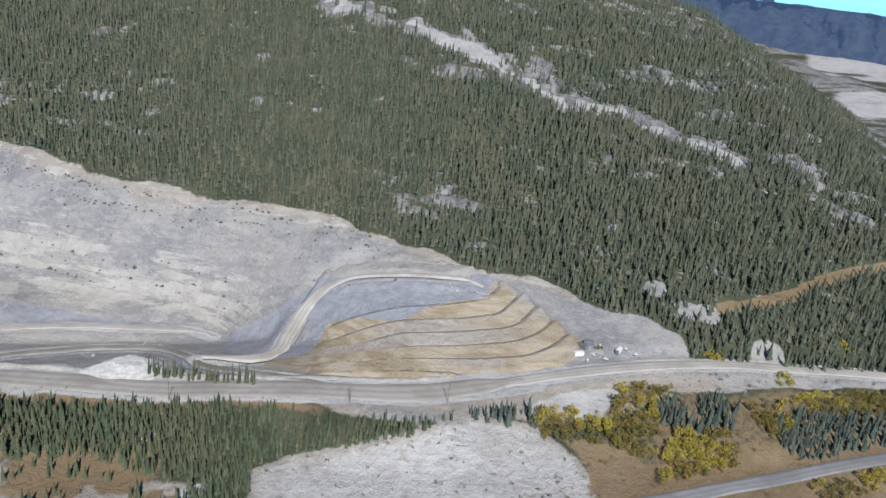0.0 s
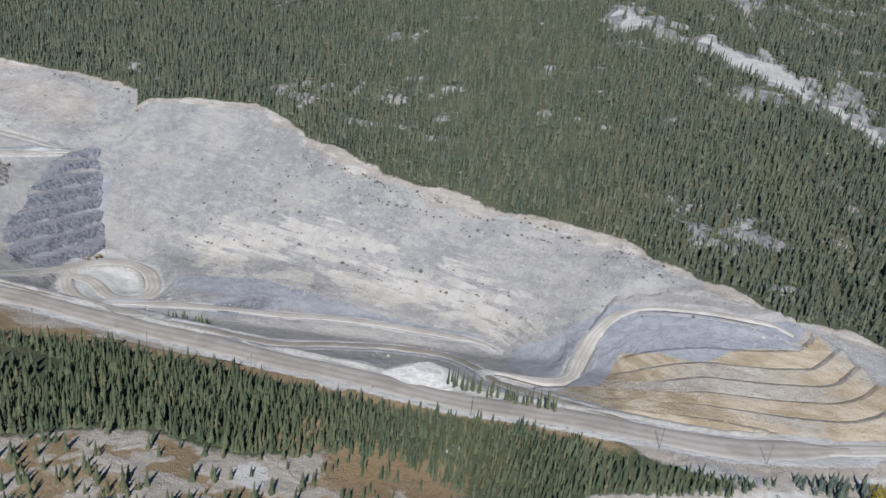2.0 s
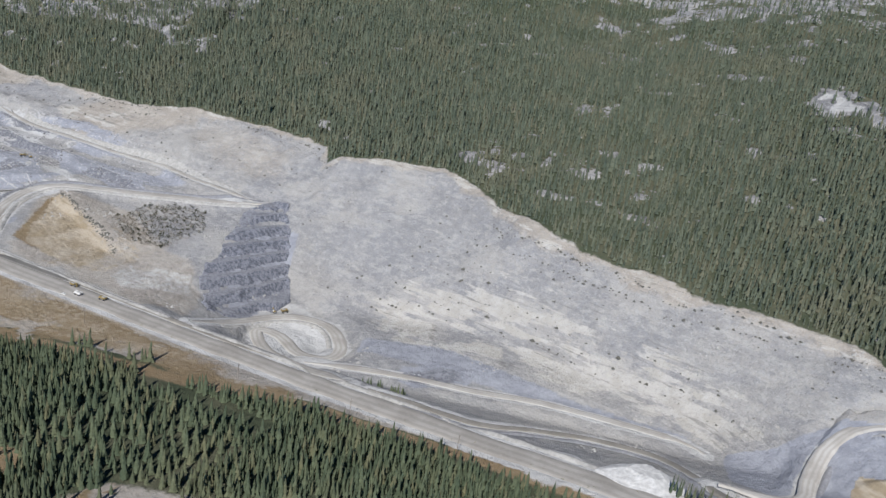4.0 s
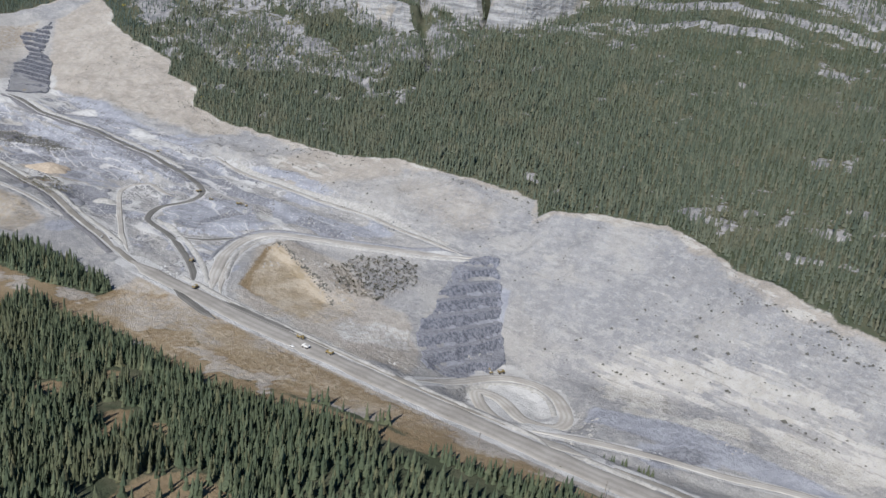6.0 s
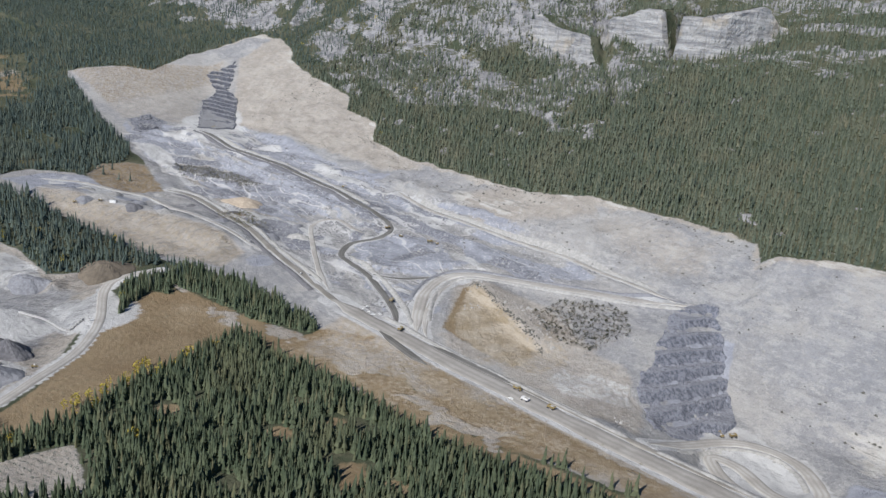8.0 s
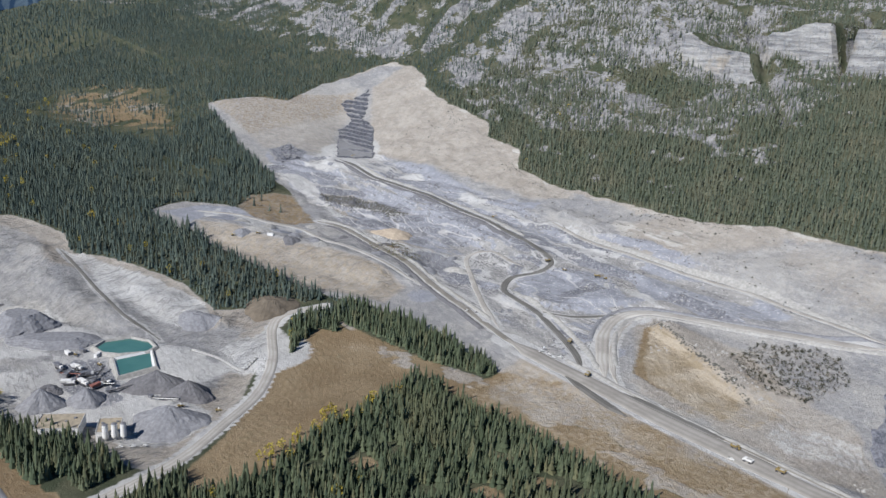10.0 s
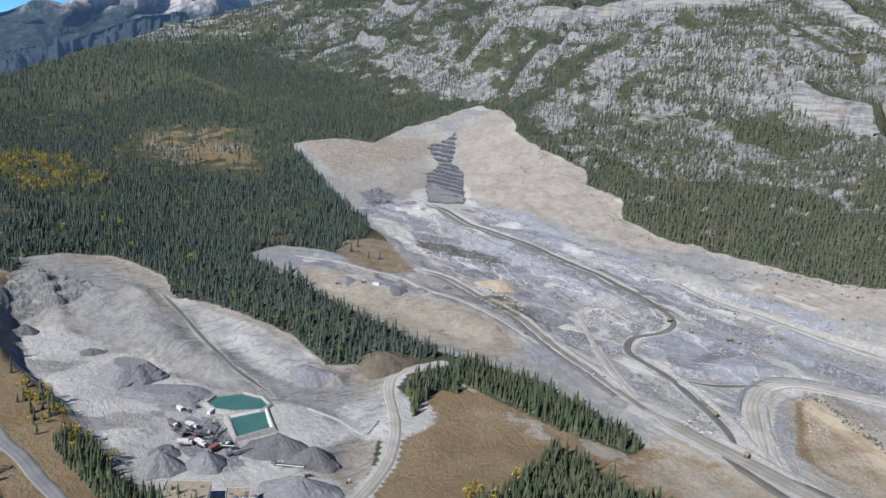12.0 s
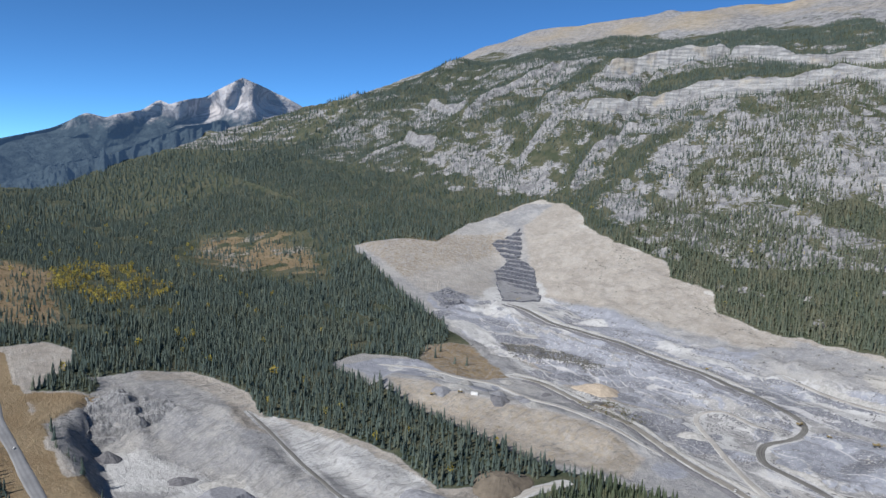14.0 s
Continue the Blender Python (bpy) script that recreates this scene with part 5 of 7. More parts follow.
# ---- helpers for things ----
def part(name, bm, mat, parent, label=""):
    """Links a bmesh as one mesh object under a thing or a part."""
    me = bpy.data.meshes.new(name)
    bm.to_mesh(me)
    bm.free()
    me.materials.append(mat)
    ob = new(name, me)
    ob.parent = parent
    return tagged(ob, label)


def empty(name, x, y, z, turn=0.0):
    ob = new(name)
    ob.matrix_basis = pose(x, y, z, 0, 0, turn)
    ob.empty_display_size = 0.5
    return ob


def box(sx, sy, sz, x=0.0, y=0.0, z=0.0, bevel=0.05, taper=1.0, turn=None):
    """A bevelled box standing on z, tapered to the top."""
    bm = bmesh.new()
    bmesh.ops.create_cube(bm, size=1)
    for v in bm.verts:
        k = taper if v.co.z > 0 else 1.0
        v.co = Vector((v.co.x * sx * k, v.co.y * sy * k, (v.co.z + 0.5) * sz))
    if bevel:
        bmesh.ops.bevel(bm, geom=bm.edges[:], offset=bevel, segments=1, affect="EDGES")
    bmesh.ops.transform(bm, matrix=Matrix.Translation((x, y, z)) @ (turn or Matrix.Identity(4)), verts=bm.verts)
    return bm


def tube(r, length, x=0.0, y=0.0, z=0.0, axis="Z", sides=14, r2=None):
    """A round bar, drum or cone from its foot along an axis."""
    bm = bmesh.new()
    bmesh.ops.create_cone(bm, cap_ends=True, segments=sides, radius1=r, radius2=r if r2 is None else r2, depth=length)
    m = {"Z": Matrix.Translation((0, 0, length / 2)), "X": Matrix.Rotation(radians(90), 4, "Y"), "Y": Matrix.Rotation(radians(90), 4, "X")}[axis]
    bmesh.ops.transform(bm, matrix=Matrix.Translation((x, y, z)) @ m, verts=bm.verts)
    return bm


def beam(a, b, w, h=None):
    """A straight square bar from a to b."""
    a, b = Vector(a), Vector(b)
    bm = box(w, h or w, (b - a).length, bevel=0)
    bmesh.ops.transform(bm, matrix=Matrix.Translation(a) @ (b - a).to_track_quat("Z", "Y").to_matrix().to_4x4(), verts=bm.verts)
    return bm


YELLOW = plain("yellow machine paint, dusty", (0.24, 0.18, 0.075), 0.75)
WHITE = plain("white paint, dusty", (0.68, 0.67, 0.64), 0.55)
RED = plain("red paint, faded", (0.24, 0.10, 0.08), 0.7)
STEEL = plain("weathered steel", (0.24, 0.24, 0.25), 0.55, 0.5)
RUBBER = plain("rubber", (0.035, 0.035, 0.036), 0.85)
GLASS = plain("dark window glass", (0.03, 0.035, 0.04), 0.08, spec=0.6)
CONCRETE = plain("concrete", (0.42, 0.41, 0.39), 0.9, scale=0.7)
ROOF_TAN = plain("gravelled flat roof", (0.332, 0.282, 0.207), 0.95, scale=0.3)
GRAVEL = plain("crushed grey stone", (0.207, 0.207, 0.216), 0.97, scale=0.5)
DARK_GRAVEL = plain("dark crushed stone", (0.137, 0.133, 0.137), 0.97, scale=0.5)
PALE_GRAVEL = plain("pale crushed stone", (0.332, 0.320, 0.295), 0.97, scale=0.4)
WHITE_GRAVEL = plain("white crushed limestone", (0.45, 0.44, 0.42), 0.97, scale=0.4)
TAN_SAND = plain("tan sand", (0.40, 0.33, 0.25), 0.97, scale=0.3)
BROWN_SOIL = plain("brown soil", (0.141, 0.116, 0.087), 0.97, scale=0.15)
WOOD = plain("weathered wood", (0.166, 0.133, 0.100), 0.9, scale=2.0)
LINER = plain("white pond liner", (0.598, 0.598, 0.581), 0.5, scale=0.3, vary=0.12)
BOULDER = plain("lichened dark limestone", (0.105, 0.10, 0.085), 0.95, scale=0.6)


def make_water():
    t = Tree("green settling water", 0.12, 0.5)
    t.bump(t.noise(t.place(), 0.5, 3), 0.05, 0.2)
    return t.colour(t.mix(t.ramp(t.noise(t.place(), 0.06, 3), 0.3, 0.7), (0.05, 0.14, 0.12), (0.068, 0.168, 0.142)))


WATER = make_water()


# ---- rock terraces: finer sheets over the ground ----
def terraces(name, poly, rise, gap, label, lift=1.5, base=0.0, zones=None, rough=1.0, height=None, cut=0.45, mat=None, riser=0.30, edge=7.0, levels=None):
    """A stepped rock face: benches of that rise over an outline of the plan, sunk into the ground at its edge."""
    p = np.array(poly)
    gx, gy = np.arange(p[:, 0].min() - 4, p[:, 0].max() + 4, gap), np.arange(p[:, 1].min() - 4, p[:, 1].max() + 4, gap)
    x, y = np.meshgrid(gx, gy)
    land = ground_at(x, y)
    z = land if height is None else height(x, y)
    if rise:
        s = (z - base) / rise + 0.10 * fractal(x, y, 28, 131) * rough
        f = s - np.floor(s)
        z = base + rise * (np.floor(s) + 0.16 * f + 0.84 * step(cut, min(0.98, cut + riser), f))
        z = z + rough * (0.9 * fractal(x, y, 7, 133, 3) + 0.5 * value_noise(x, y, 2.2, 135))
    d = away(poly, x, y, True)[0]
    d = np.where(inside(poly, x, y), d, -d)
    mix = step(-1, edge, d + 3 * fractal(x, y, 9, 137))
    z = (land - 2.5) * (1 - mix) + (z + lift) * mix
    i = np.arange(x.size).reshape(x.shape)
    f = np.stack([i[:-1, :-1], i[:-1, 1:], i[1:, 1:], i[1:, :-1]], -1).reshape(-1, 4)
    up = (z > land - 2.0).ravel()
    f = f[up[f].any(1)]
    v = np.stack([x, y, z], -1).reshape(-1, 3)
    ob = empty(name, p[:, 0].mean(), p[:, 1].mean(), float(land.min()))
    level = (np.floor(s - cut * 0.5) if rise else levels(x, y)).ravel()[f[:, 0]]
    for k in np.unique(level):
        ids, g = np.unique(f[level == k], return_inverse=True)
        b = new("bench" if rise or k >= 0 else "top", mesh_of("bench", v[ids] - np.array(ob.matrix_basis.translation), g.reshape(-1, 4), mat, False))
        b.parent = ob
        if zones:
            zones(b.data, x.ravel()[ids], y.ravel()[ids])
    return tagged(ob, label, "rock face")


terraces("quarry_face", [(-553, 556), (-545, 578), (-526, 582), (-505, 555), (-465, 508), (-466, 470), (-492, 436), (-526, 462), (-530, 490), (-541, 516)], 7.2, 1.1,
         "stepped face of dark blue-grey blasted rock in benches", 1.2, 3.0, None, 0.5, mat=FACE_MAT, cut=0.14, riser=0.80, edge=2.0)
terraces("pit_wall", [(-1420, 624), (-1428, 668), (-1364, 652), (-1285, 602), (-1308, 554), (-1345, 576)], 4.4, 1.4,
         "far quarry wall of dark rock cut in narrow benches", 1.5, 4.0, None, 0.45, mat=PIT_MAT, cut=0.12, riser=0.80, edge=2.0)
terraces("pit_wall", [(-1492, 668), (-1480, 720), (-1408, 666), (-1426, 648)], 6.0, 1.8,
         "upper part of the far wall in pale narrow benches", 1.0, 4.0, None, 0.4, mat=PIT_MAT, cut=0.20, riser=0.65, edge=3.0)

terraces("rock_crag", [(-1325, 472), (-1345, 478), (-1388, 503), (-1392, 526), (-1360, 528), (-1326, 508)], 7.0, 1.5,
         "dark broken crag at the edge of the far pit", 0.8, 3.0, None, 1.6, mat=PIT_MAT, cut=0.2, riser=0.7, edge=7.0)

terraces("pit_cliff", [(-1205, 30), (-1206, 56), (-1190, 76), (-1178, 100), (-1160, 100), (-1150, 70), (-1156, 44), (-1160, 24)], 7.0, 1.3,
         "broken grey cliff at the head of the gravel pit", 1.5, 2.0, None, 1.5, mat=SAND_CLIFF, cut=0.15, riser=0.75, edge=5.0)

DUMP_TOP = [(46, 490), (45, 478), (38, 468), (20, 463), (-20, 456), (-66, 450), (-84, 455), (-78, 475), (-70, 488), (-39, 484), (11, 481), (34, 490)]


def dump_steps(x, y):
    """Distance outside the level top, and the place within a bench: 0 at the foot of the face above, 1 at the foot of its own."""
    d = np.where(inside(DUMP_TOP, x, y), -1, away(DUMP_TOP, x, y, True)[0]) + 0.5 * fractal(x, y, 40, 143, 2)
    k = d / np.interp(x, [-60, 60], [12.5, 14.0])
    return d, np.floor(k), k - np.floor(k)


def dump_height(x, y):
    """Narrow level benches between smooth sloping faces, all round the dump."""
    d, k, f = dump_steps(x, y)
    bench = 2.1 * np.where(f < 0.30, f / 0.30, (1 - f) / 0.70) * step(-66, -50, x)
    return ground_at(x, y, BASE) + np.where(d > 0, bench, 0) + 0.12 * value_noise(x, y, 4, 145) + 0.25 * fractal(x, y, 14, 147) * (d <= 0)


def dump_levels(x, y):
    return np.clip(dump_steps(x, y)[1], -1, 5)


def zones_dump(me, x, y):
    top = inside(BLUE_TOP, x, y + 2 * fractal(x, y, 20, 149))
    back = y > np.interp(x, [-90, -70, -39, 11, 34, 46, 60, 100], [470, 485, 481, 478, 487, 484, 470, 450])
    d, k, f = dump_steps(x, y)
    o = np.ones_like(x)
    soil = 0.62 + 0.2 * np.sin(2.3 * k + 1) + 0.35 * fractal(x * 0.35, y, 26, 153) - 0.25 * (f < 0.25)
    # third value: a narrow brown line along the foot of each face
    paint(me, "zone", o, 0 * o, np.where(top | back, 0, 0.56 * step(0.12, 0.05, f)))
    paint(me, "soil", np.where(top | back, 0, soil), np.where(top, 0.8, np.where(back, 0.35, 0.0)), 0 * o)
    paint(me, "stone", np.where(top | back, 0, 0.25), np.where(top, 0, np.where(back, 0.35, 0.95)), 0 * o)


terraces("waste_dump", [(100, 440), (95, 418), (70, 402), (30, 390), (-10, 379), (-60, 380), (-95, 392), (-84, 430), (-90, 470), (-70, 500), (-20, 505), (30, 500), (70, 475)], 0, 1.2,
         "terraced waste dump of ochre soil with a blue-grey top", 0.4, 0.0, zones_dump, 1.0, dump_height, mat=LAND_MAT, levels=dump_levels)


# ---- gravel pit: ponds, heaps, plant, buildings ----
def heap(x, y, r, h, mat, label, flat=0.0, long=1.0, turn=0.0):
    """A loose heap tipped on the ground, its sides ribbed and its foot ragged."""
    rng = np.random.default_rng(int(abs(x * 7 + y * 3)))
    n, rings = 40, 9
    z0 = float(ground_at(x, y))
    a = np.arange(n) * 2 * np.pi / n
    v, f = [], []
    for k in range(rings):
        s = 1 - k / (rings - 1) * (1 - flat)
        ragged = 1 + 0.10 * np.sin(3 * a + x) + 0.05 * np.sin(7 * a + y) + rng.normal(0, 0.015, n)
        px, py = r * s * ragged * np.cos(a) * long, r * s * ragged * np.sin(a)
        c, w = math.cos(turn), math.sin(turn)
        gx, gy = x + px * c - py * w, y + px * w + py * c
        t = k / (rings - 1)
        z = ground_at(gx, gy) * (1 - t) + z0 * t + h * t + rng.normal(0, 0.12, n) - (0.8 if k == 0 else 0)
        v += list(np.stack([gx, gy, z], -1))
    for k in range(rings - 1):
        f += [(k * n + i, k * n + (i + 1) % n, (k + 1) * n + (i + 1) % n, (k + 1) * n + i) for i in range(n)]
    v.append((x, y, z0 + h * (1.02 if flat < 0.2 else 0.97)))
    bm = bmesh.new()
    bv = [bm.verts.new(p) for p in v]
    for q in f:
        bm.faces.new([bv[i] for i in q])
    for i in range(n):
        bm.faces.new([bv[(rings - 1) * n + i], bv[(rings - 1) * n + (i + 1) % n], bv[-1]])
    me = bpy.data.meshes.new("stockpile")
    bm.to_mesh(me)
    bm.free()
    me.materials.append(mat)
    return tagged(new("stockpile", me), label, "stockpile", "stockpiles in the gravel pit")


heap(-862, 70, 15, 12.0, GRAVEL, "steep cone of crushed grey stone in the gravel pit")
heap(-853, 95, 13, 9.6, GRAVEL, "low cone of crushed grey stone beside another")
heap(-852, 140, 17, 13.2, DARK_GRAVEL, "long ridge of dark crushed stone below the ponds", 0.0, 1.5, 0.9)
heap(-826, 152, 14, 10.2, DARK_GRAVEL, "dark stone heap beside the access road", 0.0, 1.3, 0.9)
heap(-792, 126, 22, 11.4, GRAVEL, "broad grey gravel heap near the buildings", 0.1, 1.2, 0.6)
heap(-1005, 88, 22, 12.0, GRAVEL, "flat-topped heap of grey gravel on the pit floor", 0.45, 1.2, 0.9)
heap(-1045, 100, 13, 3.5, PALE_GRAVEL, "rubble heap of pale broken stone", 0.3, 1.4, 1.2)
heap(-1067, 75, 8, 3.0, DARK_GRAVEL, "low dark heap on the pit floor", 0.3, 1.4, 1.2)
heap(-1132, 36, 11, 7.2, DARK_GRAVEL, "dark gravel heap under the pit wall", 0.1)
heap(-936, 203, 12, 4.8, GRAVEL, "grey mound on the gravel terrace", 0.3, 1.6, 0.7)
heap(-962, 102, 16, 4.8, GRAVEL, "low grey terrace of gravel beside the pond", 0.6, 2.2, 1.1)
heap(-880, 78, 10, 3.6, DARK_GRAVEL, "small flat heap of dark gravel", 0.4)
heap(-928, 262, 20, 8, BROWN_SOIL, "brown soil mound with thin grass beside the track", 0.25, 1.2, 1.4)
heap(-1038, 464, 18, 6, TAN_SAND, "tan sand heap on the quarry floor", 0.2, 1.3, 0.8)
heap(-160, 392, 16, 4.5, WHITE_GRAVEL, "low white gravel heap beside the haul road", 0.35, 1.5, 0.05)
heap(-1065, 300, 9, 3.6, GRAVEL, "small grey heap on the upper terrace", 0.2)
heap(-1040, 345, 8, 3.1, GRAVEL, "small grey heap on the upper terrace", 0.2)
heap(-1010, 352, 7, 2.9, GRAVEL, "small grey heap on the upper terrace", 0.2)
heap(-1020, 330, 9, 3.1, DARK_GRAVEL, "small dark heap on the upper terrace", 0.3)


def pond(outline, level, bank_mat, label, width=4.0):
    """A settling pond: a raised bank round it, its sloping inside, and the water."""
    n = len(outline)
    c = np.mean(outline, 0)
    ob = empty("settling_pond", c[0], c[1], level)
    p = np.array(outline, float) - c

    def ring(k, z):
        q = p * (1 + k / np.linalg.norm(p, axis=1, keepdims=True))
        return [(a, b, z) for a, b in q]

    def band(name, rings, mat):
        bm = bmesh.new()
        rows = [[bm.verts.new(v) for v in r] for r in rings]
        for a, b in zip(rows, rows[1:]):
            for i in range(n):
                bm.faces.new((a[i], a[(i + 1) % n], b[(i + 1) % n], b[i]))
        bmesh.ops.recalc_face_normals(bm, faces=bm.faces)
        return part(name, bm, mat, ob)

    band("bank", [ring(width + 3, -1.5), ring(width, 1.4), ring(width - 1.6, 1.5)], PALE_GRAVEL)
    band("liner", [ring(width - 1.6, 1.52), ring(-0.5, -0.6)], bank_mat)
    bm = bmesh.new()
    bm.faces.new([bm.verts.new(v) for v in ring(0.9, 0.1)])
    part("water", bm, WATER, ob, "still green water")
    return tagged(ob, label, "pond", "ponds in the gravel pit")


pond([(-935, 124), (-943, 133), (-941, 151), (-928, 160), (-916, 160), (-910, 152), (-915, 135), (-923, 126)], 17.0, PALE_GRAVEL, "oval settling pond with green water and gravel banks", 2.6)
pond([(-906, 130), (-907, 154), (-882, 147), (-878, 124)], 17.0, LINER, "square settling pond with a white liner and green water", 4.2)


def windows_on(wall, xs, y, z, w, h):
    for x in xs:
        part("window", box(w, 0.12, h, x, y, z, 0.02), GLASS, wall)


def shed(x, y, turn, lx, ly, h, label, doors, win=()):
    """A flat-roofed industrial building: walls, parapet, roof, roller doors, windows, roof vents."""
    z = float(ground_at(x, y)) - 0.3
    ob = empty("industrial_building", x, y, z, turn)
    wall = part("wall", box(lx, ly, h, bevel=0.08), WHITE, ob)
    part("roof", box(lx - 0.8, ly - 0.8, 0.25, 0, 0, h - 0.15, 0.03), ROOF_TAN, ob, "tan gravelled flat roof")
    for sx, sy, px, py in ((lx, 0.35, 0, ly / 2), (lx, 0.35, 0, -ly / 2), (0.35, ly, lx / 2, 0), (0.35, ly, -lx / 2, 0)):
        part("parapet", box(sx + 0.1, sy + 0.1, 0.5, px, py, h, 0.04), CONCRETE, ob)
    for d in doors:
        part("roller_door", box(3.6, 0.14, 4.0, d, -ly / 2 - 0.05, 0.2, 0.03), STEEL, ob)
        part("pier", box(0.6, 0.9, h - 0.6, d + 2.7, -ly / 2 - 0.4, 0, 0.04), CONCRETE, ob)
    for wx in win:
        part("window", box(1.6, 0.12, 1.2, wx, -ly / 2 - 0.05, 3.4, 0.02), GLASS, ob)
    for vx, vy in ((-lx * 0.3, 2), (lx * 0.15, -1), (lx * 0.32, 3)):
        part("roof_vent", box(1.5, 1.2, 0.9, vx, vy, h, 0.06), STEEL, ob)
    return tagged(ob, label, "building")


TURN = math.degrees(math.atan2(0.89, 0.46))
shed(-813, 70, TURN, 24, 19, 7.0, "flat-roofed white industrial building with roller doors", (-8, -1, 6), (-4.5, 9.5))
shed(-797, 93, TURN + 4, 13, 18, 6.5, "white batching plant building with a gravelled roof", (-3,), (2,))


def silo(x, y):
    z = float(ground_at(x, y)) - 0.2
    ob = empty("cement_silo", x, y, z)
    part("drum", tube(1.7, 8.0, 0, 0, 3.0, sides=20), WHITE, ob)
    part("cone", tube(0.5, 2.0, 0, 0, 1.2, sides=20, r2=1.7), WHITE, ob)
    part("cap", tube(1.75, 0.5, 0, 0, 11.0, sides=20, r2=0.5), STEEL, ob)
    for a in range(4):
        part("leg", tube(0.14, 3.3, 1.3 * math.cos(a * 1.571), 1.3 * math.sin(a * 1.571), 0, sides=6), STEEL, ob)
    return tagged(ob, "tall white cement silo on steel legs", "silo", "silos at the plant")


first = silo(-788, 88)
for sx, sy in ((-786, 92.5), (-784, 97)):
    copy_thing(first, pose(sx, sy, float(ground_at(sx, sy)) - 0.2))


def conveyor(x, y, turn, length, rise, mat, label):
    """A belt conveyor: truss, belt, head drum, two pairs of legs and a feed hopper."""
    z = float(ground_at(x, y))
    ob = empty("belt_conveyor", x, y, z, turn)
    h = length / 2
    for s in (-0.6, 0.6):
        part("truss", beam((-h, s, 0.9), (h, s, 0.9 + rise), 0.18, 0.5), mat, ob)
    part("belt", beam((-h, 0, 1.25), (h, 0, 1.25 + rise), 1.0, 0.12), RUBBER, ob)
    part("head_drum", tube(0.45, 1.3, h, 0, 1.0 + rise, "Y", 12), STEEL, ob)
    for fx in (-0.25, 0.3):
        for s in (-0.6, 0.6):
            part("leg", beam((fx * length, s, -0.5), (fx * length, s, 0.9 + rise * (fx + 0.5)), 0.16), mat, ob)
    part("hopper", box(2.4, 2.4, 1.8, -h, 0, 1.0, 0.05, 1.35), STEEL, ob)
    return tagged(ob, label, "conveyor")


def crusher(x, y, turn, mat, label):
    """A mobile crusher or screen on tracks: frame, box, feed hopper, discharge belt, walkway, tracks."""
    z = float(ground_at(x, y))
    ob = empty("crusher", x, y, z, turn)
    for s in (-1.3, 1.3):
        part("track", box(6.0, 0.7, 1.1, 0, s, 0, 0.25), RUBBER, ob)
    part("frame", box(9.5, 2.0, 0.7, 0, 0, 1.0, 0.06), STEEL, ob)
    part("crusher_box", box(3.2, 2.6, 2.4, 0.4, 0, 1.7, 0.1), mat, ob)
    part("feed_hopper", box(3.0, 2.6, 1.6, -3.2, 0, 2.2, 0.05, 1.3), mat, ob)
    part("discharge_belt", beam((3, 0, 1.4), (9, 0, 3.6), 1.0, 0.25), RUBBER, ob)
    part("walkway", box(4.5, 0.7, 0.12, 0.5, 1.7, 2.6, 0.02), STEEL, ob)
    part("engine_cover", box(2.0, 2.2, 1.6, 3.0, 0, 1.7, 0.12), WHITE, ob)
    return tagged(ob, label, "crusher", "crushing plant")


conveyor(-895, 96, 25, 22, 5.0, RED, "red stacking conveyor in the crushing plant")
conveyor(-880, 104, 60, 20, 4.0, STEEL, "grey belt conveyor between screens")
conveyor(-868, 110, 35, 18, 3.5, WHITE, "white belt conveyor below the ponds")
conveyor(-856, 118, 75, 16, 3.0, STEEL, "grey belt conveyor feeding a stone heap")
conveyor(-826, 136, 40, 20, 2.5, WHITE, "white stacking conveyor beside a gravel heap")
conveyor(-888, 113, 140, 16, 3.0, STEEL, "grey cross conveyor in the crushing plant")
crusher(-905, 103, 30, WHITE, "white mobile crusher on tracks")
crusher(-892, 106, 75, STEEL, "grey screening machine on tracks")
crusher(-878, 100, 20, WHITE, "white screening machine beside conveyors")
crusher(-868, 106, 110, RED, "red and grey crusher on tracks")
crusher(-898, 96, 130, STEEL, "dark grey crusher among the conveyors")
crusher(-884, 92, 60, WHITE, "white feeder beside the grey cones")
crusher(-872, 113, 15, STEEL, "grey screening machine below the pond")
crusher(-913, 93, 15, STEEL, "grey screening machine at the edge of the plant")


# ---- vehicles ----
def haul_truck(x, y, turn, mat=YELLOW, label="yellow haul truck with a tipping body"):
    z = float(ground_at(x, y)) + 0.4
    ob = empty("haul_truck", x, y, z, turn)
    part("chassis", box(8.4, 2.2, 0.8, 0, 0, 1.1, 0.08), STEEL, ob)
    bed = part("tipping_body", box(5.6, 4.0, 1.9, -1.3, 0, 2.0, 0.12, 1.12), mat, ob)
    part("load", box(4.8, 3.4, 0.6, -1.3, 0, 3.75, 0.25, 0.6), PALE_GRAVEL, bed, "pale broken stone")
    part("canopy", box(1.9, 3.6, 0.2, 2.4, 0, 4.0, 0.05), mat, bed)
    cab = part("cab", box(1.7, 2.0, 1.6, 2.9, 0.6, 2.1, 0.1, 0.9), mat, ob)
    part("windscreen", box(0.1, 1.6, 0.8, 3.72, 0.6, 2.6, 0.02), GLASS, cab)
    part("bonnet", box(1.4, 2.4, 1.2, 3.9, 0, 1.2, 0.12), mat, ob)
    for wx, wy in ((2.9, 1.7), (2.9, -1.7), (-2.4, 1.6), (-2.4, -1.6)):
        w = part("wheel", tube(1.05, 0.9 if wx > 0 else 1.4, wx, wy, 0.7, "Y", 16), RUBBER, ob)
        part("rim", tube(0.5, 1.0 if wx > 0 else 1.5, wx, wy, 0.7, "Y", 10), STEEL, w)
    return tagged(ob, label, "truck", "haul trucks")


